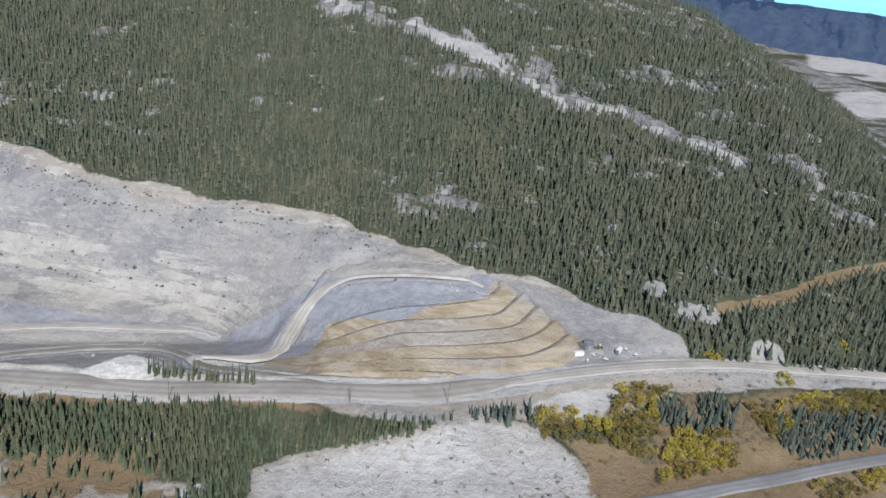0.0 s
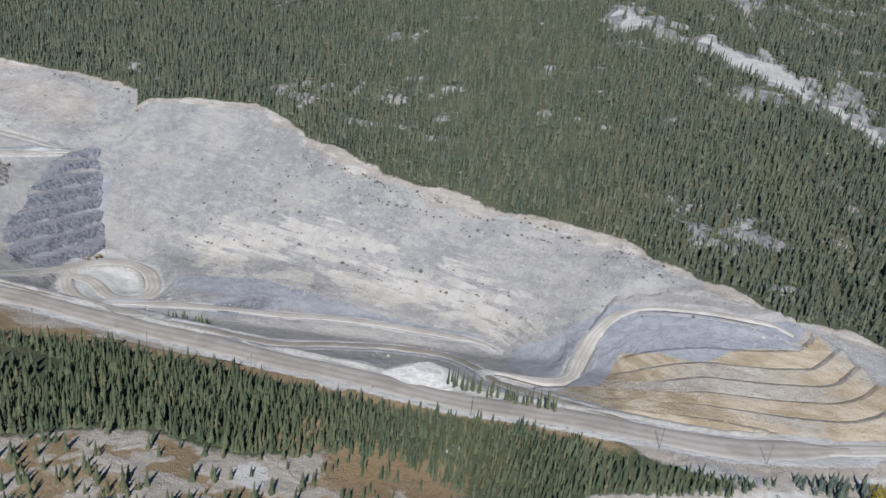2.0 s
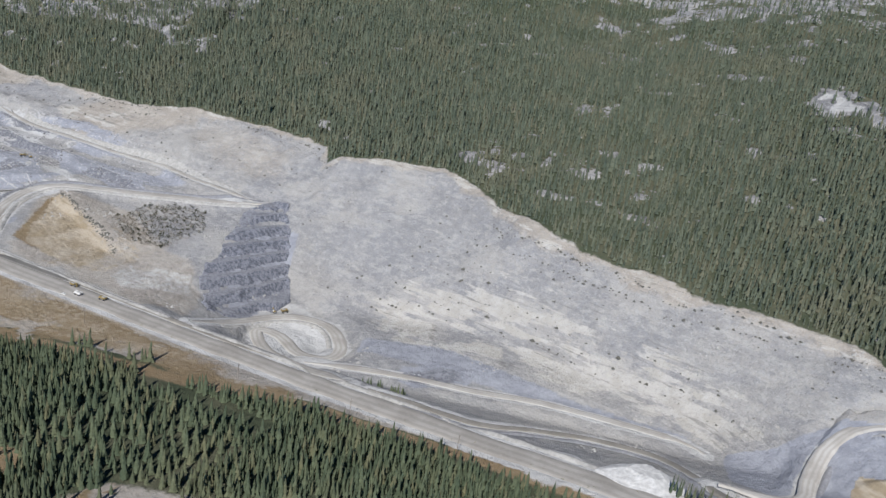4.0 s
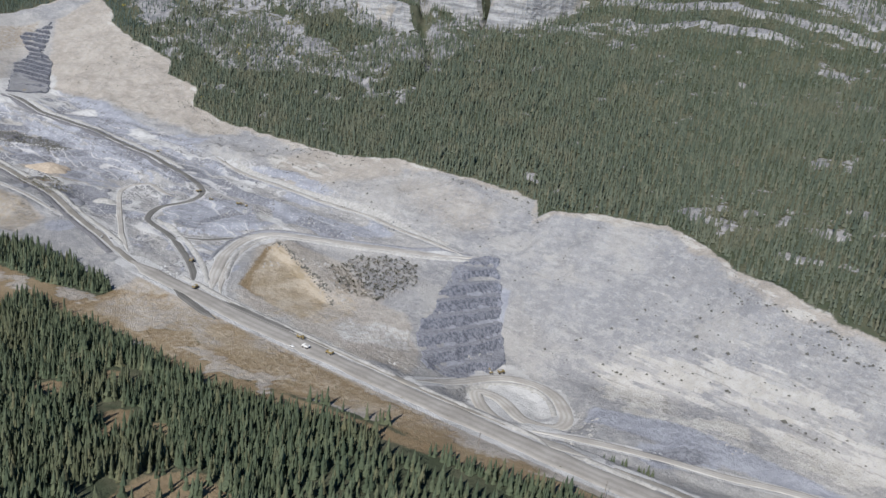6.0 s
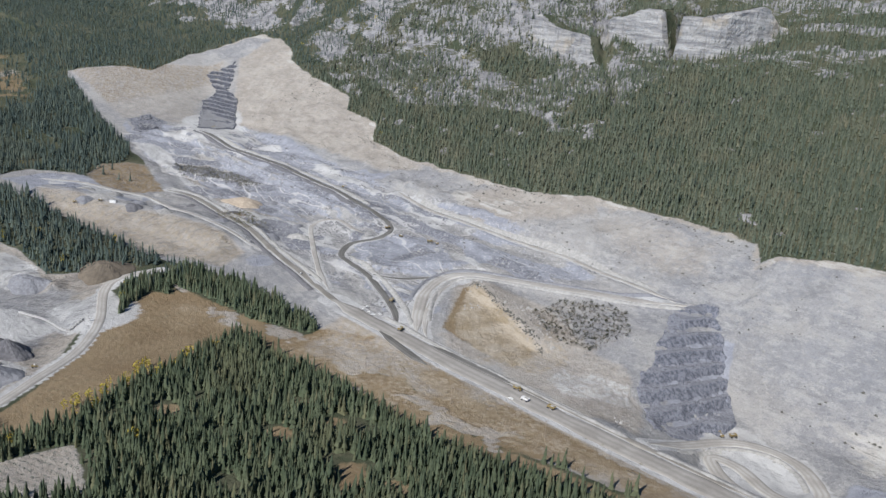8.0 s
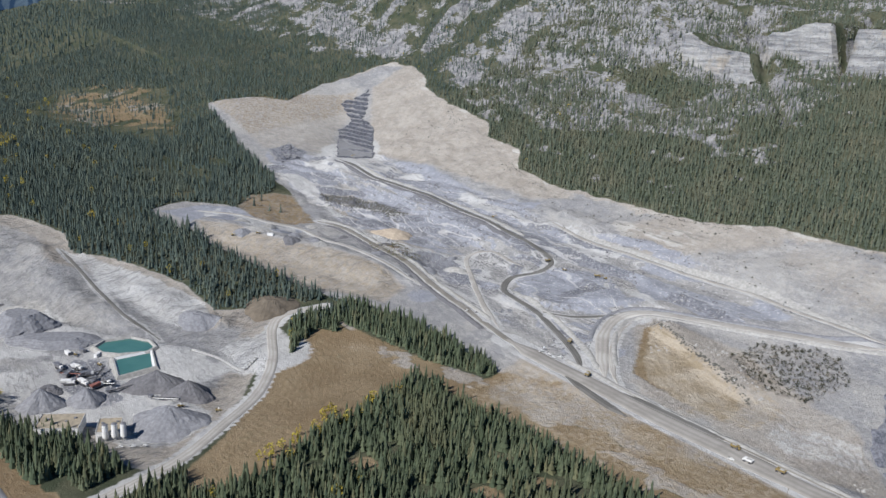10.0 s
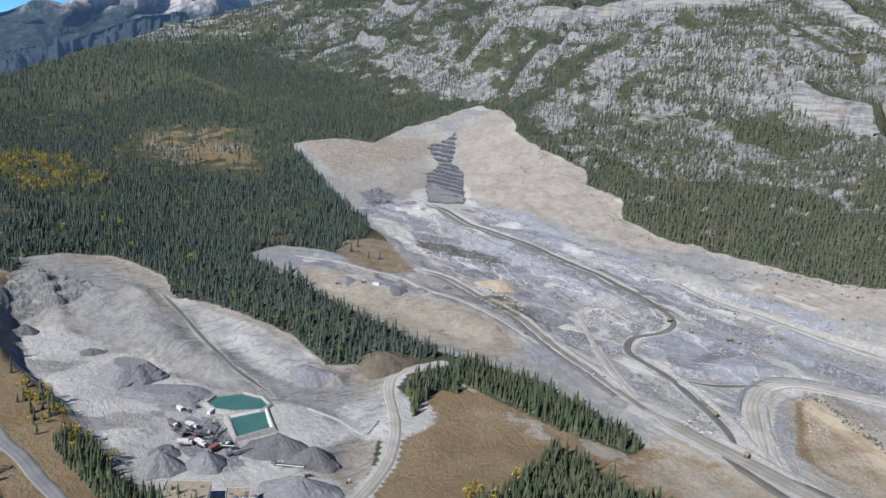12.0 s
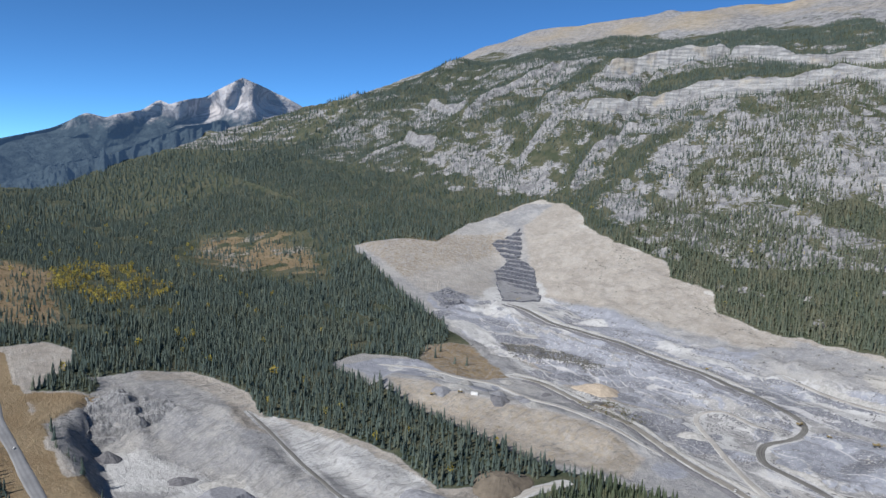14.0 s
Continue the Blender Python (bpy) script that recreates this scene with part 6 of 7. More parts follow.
def excavator(x, y, turn, label="yellow tracked excavator with a raised boom"):
    z = float(ground_at(x, y)) + 0.2
    ob = empty("excavator", x, y, z, turn)
    for s in (-1.3, 1.3):
        part("track", box(4.6, 0.7, 1.0, 0, s, 0, 0.3), RUBBER, ob)
    house = part("house", box(4.0, 2.9, 1.5, -0.5, 0, 1.2, 0.15), YELLOW, ob)
    cab = part("cab", box(1.5, 1.1, 1.8, 0.9, 0.9, 1.4, 0.1, 0.92), WHITE, ob)
    part("window", box(0.1, 0.9, 1.0, 1.62, 0.9, 2.1, 0.02), GLASS, cab)
    part("counterweight", box(1.0, 2.7, 1.2, -2.5, 0, 1.2, 0.2), STEEL, ob)
    part("boom", beam((1.0, 0, 2.0), (5.0, 0, 5.2), 0.55, 0.7), YELLOW, ob)
    part("arm", beam((5.0, 0, 5.2), (7.0, 0, 2.2), 0.45, 0.55), YELLOW, ob)
    part("bucket", box(1.1, 1.4, 1.1, 7.1, 0, 1.0, 0.15, 0.7), STEEL, ob)
    return tagged(ob, label, "excavator", "excavators and loaders")


def pickup(x, y, turn, mat=WHITE, label="white pickup truck parked on dusty ground"):
    z = float(ground_at(x, y)) + 0.42
    ob = empty("pickup_truck", x, y, z, turn)
    part("body", box(5.4, 1.95, 0.8, 0, 0, 0.45, 0.12), mat, ob)
    cab = part("cab", box(2.3, 1.8, 0.8, 0.3, 0, 1.2, 0.12, 0.85), mat, ob)
    part("windscreen", box(0.1, 1.4, 0.5, 1.4, 0, 1.3, 0.02), GLASS, cab)
    part("side_window", box(1.6, 1.84, 0.4, 0.3, 0, 1.35, 0.02, 0.95), GLASS, cab)
    part("load_bed", box(1.7, 1.6, 0.1, -1.75, 0, 1.22, 0.02), RUBBER, ob)
    for wx in (-1.7, 1.7):
        for wy in (-0.9, 0.9):
            part("wheel", tube(0.4, 0.28, wx, wy, 0.38, "Y", 12), RUBBER, ob)
    return tagged(ob, label, "pickup", "parked pickups")


def loader(x, y, turn, label="yellow wheel loader with a steel bucket"):
    z = float(ground_at(x, y)) + 0.3
    ob = empty("wheel_loader", x, y, z, turn)
    part("rear_body", box(3.4, 2.3, 1.6, -1.6, 0, 1.0, 0.15), YELLOW, ob)
    part("front_frame", box(1.8, 1.6, 1.0, 1.2, 0, 0.9, 0.1), YELLOW, ob)
    cab = part("cab", box(1.5, 1.6, 1.6, -0.3, 0, 2.3, 0.1, 0.9), WHITE, ob)
    part("window", box(1.54, 1.4, 0.8, -0.3, 0, 2.7, 0.02, 0.9), GLASS, cab)
    for s in (-0.7, 0.7):
        part("lift_arm", beam((0.6, s, 2.0), (3.4, s, 1.0), 0.25, 0.4), YELLOW, ob)
    part("bucket", box(1.2, 3.0, 1.2, 3.9, 0, 0.3, 0.15, 0.8), STEEL, ob)
    for wx in (-2.1, 1.5):
        for wy in (-1.25, 1.25):
            part("wheel", tube(0.85, 0.7, wx, wy, 0.7, "Y", 14), RUBBER, ob)
    return tagged(ob, label, "loader", "excavators and loaders")


def container(x, y, turn, mat, label, size=(6.1, 2.44, 2.6)):
    z = float(ground_at(x, y)) - 0.05
    ob = empty("site_container", x, y, z, turn)
    part("shell", box(*size, bevel=0.05), mat, ob)
    part("door", box(0.08, size[1] * 0.9, size[2] * 0.9, size[0] / 2 + 0.02, 0, 0.12, 0.02), STEEL, ob)
    for k in range(5):
        part("rib", box(0.12, size[1] + 0.1, size[2] * 0.92, (k - 2) * size[0] / 5.5, 0, 0.1, 0.02), mat, ob)
    return tagged(ob, label, "container", "equipment yard")


SMALL = Matrix.Scale(0.66, 4)
truck = haul_truck(-733, 419, 120)
truck.matrix_basis = truck.matrix_basis @ SMALL
for tx, ty, a in ((-684, 385, 110), (-568, 386, 5), (-538, 384, 186), (-803, 529, 40), (-461, 492, 60), (-868, 531, 80)):
    copy_thing(truck, pose(tx, ty, float(ground_at(tx, ty)) + 0.4, 0, 0, a))
tipper = haul_truck(-555, 378, 185, WHITE, "white tipper truck on the haul road")
tipper.matrix_basis = tipper.matrix_basis @ SMALL
digger = excavator(-995, 571, 30)
digger.matrix_basis = digger.matrix_basis @ SMALL
for tx, ty, a in ((-466, 486, 150), (-795, 531, 220), (-1310, 580, 70), (-1065, 290, 10)):
    copy_thing(digger, pose(tx, ty, float(ground_at(tx, ty)) + 0.2, 0, 0, a))
wheel = loader(-836, 521, 30)
wheel.matrix_basis = wheel.matrix_basis @ SMALL
for tx, ty, a in ((-811, 141, 80), (-905, 118, 20), (-791, 158, 60), (-929, 108, 0), (-1050, 310, 60)):
    copy_thing(wheel, pose(tx, ty, float(ground_at(tx, ty)) + 0.3, 0, 0, a))
car = pickup(-728, 391, 20)
car.matrix_basis = car.matrix_basis @ SMALL
for tx, ty, a in ((-722, 389, 35), (-719, 394, 10), (-735, 390, 80), (-738, 396, 60), (-830, 396, 120), (-790, 70, 60), (-786, 75, 65), (-788, 104, 30), (-775, 92, 70), (-772, 98, 75), (-770, 104, 70), (-1128, -28, 172),
                  (-848, 218, 60), (-562, 372, 5)):
    copy_thing(car, pose(tx, ty, float(ground_at(tx, ty)) + 0.42, 0, 0, a))
for n, (tx, ty) in enumerate(((94, 424), (99, 420), (103, 425), (97, 431), (107, 431), (110, 424), (119, 431), (124, 433), (130, 432), (101, 434))):
    if n % 3 == 0:
        container(tx, ty, 20 + n * 37, (WHITE, STEEL)[n // 3 % 2], "steel site container in the equipment yard")
    elif n == 4:
        copy_thing(wheel, pose(tx, ty, float(ground_at(tx, ty)) + 0.3, 0, 0, n * 50))
    else:
        copy_thing(car, pose(tx, ty, float(ground_at(tx, ty)) + 0.42, 0, 0, n * 70))
container(-934, 104, 10, WHITE, "white site container beside the crushing plant")
container(-934, 114, 15, STEEL, "grey site container beside the crushing plant")
container(-921, 121, 130, WHITE, "white site container by the pond")
container(-1040, 318, 45, WHITE, "white site container on the upper terrace")


# ---- poles, walls, rails ----
def utility_pole(x, y, turn):
    z = float(ground_at(x, y)) - 0.5
    ob = empty("utility_pole", x, y, z, turn)
    part("pole", tube(0.19, 12.5, sides=8, r2=0.12), WOOD, ob)
    arm = part("crossarm", box(0.16, 2.6, 0.18, 0.15, 0, 11.4, 0.02), WOOD, ob)
    for s in (-1.1, 0.0, 1.1):
        part("insulator", tube(0.07, 0.25, 0.15, s, 11.58, sides=6), CONCRETE, arm)
    return tagged(ob, "weathered wooden utility pole with a crossarm", "utility pole", "utility poles along the haul road")


mast = utility_pole(-517, 350, 0)
for px, py in ((-394, 352), (-254, 360), (-126, 358), (-32, 355), (18, 364), (-649, 321), (-749, 345), (-580, 334), (-320, 358)):
    copy_thing(mast, pose(px, py, float(ground_at(px, py)) - 0.5, 0, 0, 6))

wall_base = empty("block_wall", -875, 193, float(ground_at(-875, 193)))
line = fine([(-898, 183), (-875, 193), (-848, 199), (-855, 215)], 2.6)
unit = box(2.4, 1.2, 1.6, bevel=0.06)
for n, ((ax, ay), (bx, by)) in enumerate(zip(line, line[1:])):
    b = part("block", unit.copy(), CONCRETE, wall_base)
    b.matrix_basis = Matrix.Translation((-(-875), -193, -float(ground_at(-875, 193)))) @ pose((ax + bx) / 2, (ay + by) / 2, float(ground_at((ax + bx) / 2, (ay + by) / 2)) - 0.1, 0, 0, math.degrees(math.atan2(by - ay, bx - ax)))
unit.free()
tagged(wall_base, "row of concrete blocks holding back a gravel terrace", "retaining wall")


def berm(line, height, mat, label, seed):
    """A low bank of loose stone along the edge of a road, ragged and uneven."""
    p = fine(line, 2.5)
    d = np.gradient(p, axis=0)
    d /= np.linalg.norm(d, axis=1)[:, None] + 1e-9
    side = np.column_stack([d[:, 1], -d[:, 0]])
    h = height * (0.75 + 0.5 * value_noise(p[:, 0], p[:, 1], 6, seed))
    h[0] = h[-1] = 0
    cols = []
    for s, k in ((-1.9, -0.4), (-1.0, 0.55), (-0.15, 1.0), (0.45, 0.9), (1.2, 0.45), (2.0, -0.4)):
        wob = s * height + 0.4 * value_noise(p[:, 0] + 9 * s, p[:, 1], 4, seed + 1)
        q = p + side * wob[:, None]
        cols.append(np.column_stack([q, ground_at(q[:, 0], q[:, 1]) + (h * k if k > 0 else k)]))
    v = np.stack(cols, 1)
    me = sheet("berm", v[..., 0], v[..., 1], v[..., 2], mat)
    return tagged(new("berm", me), label, "berm", "banks along the haul roads")


def beside(key, off, start=0, end=None):
    """A line beside a road, that far from its middle."""
    p = ROAD_LINES[key][1][start:end, :2]
    d = np.gradient(p, axis=0)
    d /= np.linalg.norm(d, axis=1)[:, None] + 1e-9
    return [tuple(q) for q in (p + np.column_stack([d[:, 1], -d[:, 0]]) * off)[::3]]


for key, off, start, end, h, mat, label in (
        ("main", 13.0, 6, 125, 1.5, PALE_GRAVEL, "low pale stone bank along the main haul road"),
        ("west", -8.0, 8, 66, 1.7, DARK_GRAVEL, "dark stone bank along the main haul road"), ("west", 8.0, 10, 70, 1.5, PALE_GRAVEL, "pale stone bank along the main haul road"),
        ("haul", 9.0, 0, 60, 1.6, DARK_GRAVEL, "dark stone bank beside the watered haul road"), ("haul", -9.0, 6, 58, 1.5, PALE_GRAVEL, "pale stone bank beside the watered haul road"),
        ("haul", -9.0, 82, 120, 1.4, PALE_GRAVEL, "pale stone bank on the haul road bend"), ("bench", 9.0, 4, 60, 1.5, PALE_GRAVEL, "pale stone bank beside the bench road"),
        ("bench", -9.5, 10, 55, 1.3, GRAVEL, "grey stone bank beside the bench road"), ("upper", -7.5, 6, 60, 1.4, PALE_GRAVEL, "pale stone bank under the quarry wall"),
        ("ramp", 6.5, 4, 44, 1.3, GRAVEL, "grey stone bank beside the ramp"), ("loop", 8.0, 3, 26, 1.3, PALE_GRAVEL, "pale stone bank round the pit loop"),
        ("dump", 7.0, 3, 18, 1.2, GRAVEL, "grey stone bank beside the dump ramp"), 
        ):
    berm(beside(key, off, start, end), h, mat, label, int(abs(off) * 10) + start)
rng = np.random.default_rng(55)
for n in range(34):
    px, py = rng.uniform(-1150, -905), rng.uniform(300, 500)
    if not inside(QUARRY, np.array([px]), np.array([py]))[0] or inside(TERRACE_BANK, np.array([px]), np.array([py]))[0] or min(float(away(line, np.array([px]), np.array([py]))[0][0]) - width / 2 for width, line in ROADS.values()) < 9:
        continue
    tone = (GRAVEL, PALE_GRAVEL, DARK_GRAVEL)[n % 3]
    heap(px, py, rng.uniform(4, 9), rng.uniform(1.4, 3.2), tone, ("low heap of grey stone tipped on the quarry floor", "low heap of pale stone tipped on the quarry floor", "low heap of dark stone tipped on the quarry floor")[n % 3], rng.uniform(0, 0.35), rng.uniform(1, 1.8), rng.uniform(0, 3))


# ---- forest ----
def scatter(x0, x1, y0, y1, gap, seed):
    """Jittered places over a stretch of the plan."""
    rng = np.random.default_rng(seed)
    gx, gy = np.meshgrid(np.arange(x0, x1, gap), np.arange(y0, y1, gap))
    x = gx.ravel() + rng.uniform(-0.5, 0.5, gx.size) * gap
    y = gy.ravel() + rng.uniform(-0.5, 0.5, gx.size) * gap
    return x, y, rng


def conifers(name, x, y, height, rng, tiers, sides, label, mat=None, wide=1.0, ragged=0.55):
    """Many conifers in one mesh: each a stack of ragged skirts of branches."""
    n = len(x)
    z = ground_at(x, y) - 0.4
    h = height * np.clip(np.exp(rng.normal(-0.03, 0.26, n)), 0.45, 1.5)
    r = h * rng.uniform(0.135, 0.20, n) * wide
    turn = rng.uniform(0, 2 * np.pi, n)
    lean = rng.normal(0, 0.025, (n, 2))
    verts = []
    for k in range(tiers):
        t = k / tiers
        low, top = 0.05 + 0.86 * t, min(1.0, 0.05 + 0.86 * t + 0.20 + 0.62 / tiers)
        if k == tiers - 1:
            top = 1.0
        rad = r * (1 - t * 0.9)
        a = turn[:, None] + np.arange(sides)[None] * 2 * np.pi / sides + k * 0.7 + rng.uniform(-0.25, 0.25, (n, sides))
        rr = rad[:, None] * rng.uniform(ragged, 1.2, (n, sides))
        zz = (z + h * low)[:, None] + h[:, None] * rng.uniform(-0.05, 0.06, (n, sides)) * (1.2 - ragged) * 1.5
        ring = np.stack([x[:, None] + np.cos(a) * rr + (lean[:, 0] * h * low)[:, None], y[:, None] + np.sin(a) * rr + (lean[:, 1] * h * low)[:, None], zz], -1)
        tip = np.stack([x + lean[:, 0] * h * top, y + lean[:, 1] * h * top, z + h * top], -1)[:, None]
        verts.append(np.concatenate([ring, tip], 1))
    v = np.concatenate(verts, 1)
    per = tiers * (sides + 1)
    one = []
    for k in range(tiers):
        o = k * (sides + 1)
        one += [(o + i, o + (i + 1) % sides, o + sides) for i in range(sides)]
    f = np.array(one)[None] + (np.arange(n) * per)[:, None, None]
    me = mesh_of(name, v.reshape(-1, 3), f.reshape(-1, 3), mat or SPRUCE)
    shade(me, rng.uniform(0, 1, n), per)
    return tagged(new(name, me), label, "forest", kind="stuff")


def shade(me, values, per):
    """One shade for each tree of a joined mesh."""
    a = me.attributes.new("shade", "FLOAT", "POINT")
    a.data.foreach_set("value", np.repeat(values, per).astype(np.float32))


def grows(x, y, rng, rock=0.55):
    """Keep the places where forest grows."""
    keep = ~bare(x, y) & ~inside(NURSERY, x, y)
    share = rock_share(x, y)
    thin = np.clip(0.36 - 0.2 * step(-1750, -2150, x) + 0.85 * fractal(x * 0.7, y * 1.3, 40, 109, 3) + 0.25 * fractal(x, y, 11, 110, 2), 0.08, 0.92)
    closed = wooded(x, y)
    away_from = np.where(share > 0.93, 0.96, step(0.28, 0.55, share) * 0.75) * closed + np.where(share > 0.93, 0.96, thin) * (1 - closed)
    keep &= away_from < rng.uniform(0.0, 1.0, len(x))
    keep &= ~(inside(WEST_GRASS, x, y) & (rng.uniform(0, 1, len(x)) < 0.8)) & ~(inside(THIN_WOOD, x, y) & (rng.uniform(0, 1, len(x)) < 0.75))
    keep &= ~((x < -1350) & (y < 330) & (fractal(x, y * 1.6, 120, 107, 3) > 0.42) & (rng.uniform(0, 1, len(x)) < 0.85))
    keep &= ~(inside([(-1075, 18), (-1006, 26), (-984, 36), (-929, 44), (-915, 40), (-915, 16), (-973, -4), (-1075, -12)], x, y) & (rng.uniform(0, 1, len(x)) < 0.93))
    keep &= ~(inside(SOIL_MOUND, x, y) & (rng.uniform(0, 1, len(x)) < 0.97))
    keep &= ~(inside(DRY, x, y) & (rng.uniform(0, 1, len(x)) < 0.9))
    keep &= ~((inside(CLEARING, x + 30 * fractal(x, y, 70, 121, 2), y + 30 * fractal(x, y, 70, 123, 2))) & (rng.uniform(0, 1, len(x)) < 0.78 + 0.5 * fractal(x, y, 38, 77)))
    keep &= ~(inside(ASPENS, x, y) & (rng.uniform(0, 1, len(x)) < 0.55))
    for px, py, r in ((-470, 205, 30), (-502, 188, 12), (-555, 240, 9), (-545, 225, 8), (-637, 205, 9), (-600, 221, 8), (-570, 236, 9), (-685, 214, 9), (-430, 222, 13), (-655, 118, 24), (-690, 170, 7), (150, 487, 8), (168, 470, 8), (180, 468, 9), (216, 446, 12), (250, 440, 7)):
        keep &= (np.hypot(x - px, y - py) > r) | (rng.uniform(0, 1, len(x)) < 0.1)
    return keep


SLOPE_X = 430
STAND = (-440, -345, 235, 325)  # the nearest stand, built tree by tree
x, y, rng = scatter(-1300, SLOPE_X, 440, 900, 3.7, 1)
k = grows(x, y, rng) & (y > line_at(RIM, x)[0] - 70)
conifers("hillside_forest", x[k], y[k], 9.2, rng, 3, 5, "dense dark green conifer forest on the mountainside above the quarry", PINE)
x, y, rng = scatter(-1300, SLOPE_X + 60, 900, 1330, 4.6, 2)
k = grows(x, y, rng)
conifers("upper_forest", x[k], y[k], 9.0, rng, 2, 4, "conifer forest thinning out among the upper rock bands", PINE)
x, y, rng = scatter(-2600, -1300, 560, 1660, 4.8, 3)
k = grows(x, y, rng) & ((y > line_at(EDGE, x)[0] + 160) | (x < -2300))
conifers("western_forest", x[k], y[k], 7.6, rng, 2, 4, "scattered conifers among pale limestone ledges")
x, y, rng = scatter(-1300, 400, 1330, 1750, 11.0, 4)
k = grows(x, y, rng)
conifers("ridge_forest", x[k], y[k], 11.0, rng, 2, 5, "sparse conifers below the bare ridge")
x, y, rng = scatter(-980, 120, 0, 400, 2.95, 5)
k = grows(x, y, rng) & (fractal(x, y, 45, 101, 3) > -0.62)
k &= ((x < 66) | (rng.uniform(0, 1, len(x)) < 0.0)) & ((y > 60) | (x < -760)) & ((x > -900) | (y < 60))
k &= ~((x > STAND[0]) & (x < STAND[1]) & (y > STAND[2]) & (y < STAND[3]))
conifers("valley_forest", x[k], y[k], np.interp(x[k], [-450, -200, 60], [10.2, 8.0, 6.5]), rng, 4, 6, "dense conifer forest on the valley floor in front of the quarry", VALLEY, 1.05, 0.6)
x, y, rng = scatter(-1560, -880, -250, 620, 4.4, 6)
k = grows(x, y, rng) & (y < line_at(EDGE, x)[0] + 160) & (fractal(x, y, 80, 103, 3) > -0.7)
conifers("west_woods", x[k], y[k], 9.6, rng, 3, 5, "broad conifer wood west of the quarry")
x, y, rng = scatter(-2300, -1560, -300, 620, 5.6, 9)
k = grows(x, y, rng) & (y < line_at(EDGE, x)[0] + 160) & (fractal(x, y, 80, 103, 3) > -0.7)
conifers("valley_woods", x[k], y[k], 9.2, rng, 2, 5, "conifer wood in the valley beyond the quarry")
GROVES = [[(28, 358), (50, 364), (68, 368), (66, 356), (50, 353), (30, 352)], [(132, 387), (147, 394), (172, 402), (184, 396), (173, 374), (148, 369), (133, 373)], [(199, 386), (217, 398), (241, 399), (275, 408), (330, 425), (330, 400), (260, 380), (211, 362), (200, 368)],
          [(157, 462), (172, 443), (194, 446), (214, 462), (234, 453), (258, 459), (300, 466), (480, 475), (480, 520), (157, 520)]]
x, y, rng = scatter(20, 480, 300, 520, 3.4, 7)
k = (inside(GROVES[0], x, y) | inside(GROVES[1], x, y) | inside(GROVES[2], x, y)) & (fractal(x, y, 14, 105, 2) > -0.5)
conifers("roadside_spruces", x[k], y[k], 8.0, rng, 6, 7, "dark spruces in groves between the highway and the quarry road", None, 0.95)
x, y, rng = scatter(-3600, -2300, -700, 1100, 15.0, 8)
k = grows(x, y, rng, 0.9)
conifers("far_woods", x[k], y[k], 13.0, rng, 1, 5, "far conifer woods in the valley")


def clumps(name, x, y, height, wide, rng, mat, label, leaves=44, leaf=0.28):
    """Broad-leaved trees in one mesh: each a crown of many small tilted leaf clumps over a bare stem."""
    n = len(x)
    z = ground_at(x, y)
    h = height * rng.uniform(0.65, 1.25, n)
    w = wide * h * rng.uniform(0.75, 1.2, n)
    u = rng.normal(0, 1, (n, leaves, 3))
    u /= np.linalg.norm(u, axis=2, keepdims=True)
    u *= rng.uniform(0.35, 1.0, (n, leaves, 1)) ** 0.6
    c = np.stack([x[:, None] + u[..., 0] * w[:, None], y[:, None] + u[..., 1] * w[:, None], (z + h * 0.6)[:, None] + u[..., 2] * (h * 0.42)[:, None]], -1)
    a, b = rng.normal(0, 1, (n, leaves, 3)), rng.normal(0, 1, (n, leaves, 3))
    size = (w * leaf)[:, None, None]
    a = a / np.linalg.norm(a, axis=2, keepdims=True) * size
    b = b / np.linalg.norm(b, axis=2, keepdims=True) * size
    v = np.stack([c - a, c + b, c + a, c - b], 2)
    f = np.arange(n * leaves * 4).reshape(-1, 4)
    me = mesh_of(name, v.reshape(-1, 3), f, mat)
    shade(me, rng.uniform(0, 1, n), leaves * 4)
    return tagged(new(name, me), label, "trees", kind="stuff")


GOLD_GROVES = [[(111, 396), (129, 403), (147, 404), (132, 386), (134, 362), (111, 357), (105, 374)], [(63, 367), (83, 371), (108, 369), (120, 356), (130, 349), (113, 348), (90, 351), (66, 348)],
               [(143, 369), (173, 375), (171, 352), (156, 344), (140, 331), (131, 320), (117, 316), (129, 348)], [(187, 398), (212, 401), (210, 384), (195, 373), (188, 385)],
               [(218, 410), (280, 426), (340, 440), (340, 424), (273, 408), (242, 399), (215, 399)], [(131, 325), (191, 352), (260, 384), (330, 410), (330, 402), (256, 373), (188, 344), (141, 324)],
               [(205, 340), (250, 360), (320, 384), (320, 374), (247, 349), (209, 330)]]
x, y, rng = scatter(55, 345, 310, 445, 2.9, 11)
lot = rng.uniform(0, 1, len(x))
near = np.zeros(len(x), bool)
for poly in GOLD_GROVES:
    near |= inside(poly, x + 2 * fractal(x, y, 9, 113, 2), y + 2 * fractal(x, y, 9, 114, 2))
yellow = fractal(x, y, 16, 111, 2)
near &= (away(HIGHWAY_EAST, x, y)[0] > 10) & (lot < 0.72)
k = near & (yellow > 0.0)
clumps("golden_aspens", x[k], y[k], 5.6, 0.36, rng, GOLD, "golden yellow aspens in autumn beside the highway", 110, 0.19)
k = near & (yellow <= 0.0)
clumps("turning_aspens", x[k], y[k], 5.0, 0.40, rng, TURNING, "olive and ochre aspens turning colour beside the highway", 100, 0.19)
x, y, rng = scatter(60, 420, 316, 460, 5.0, 12)
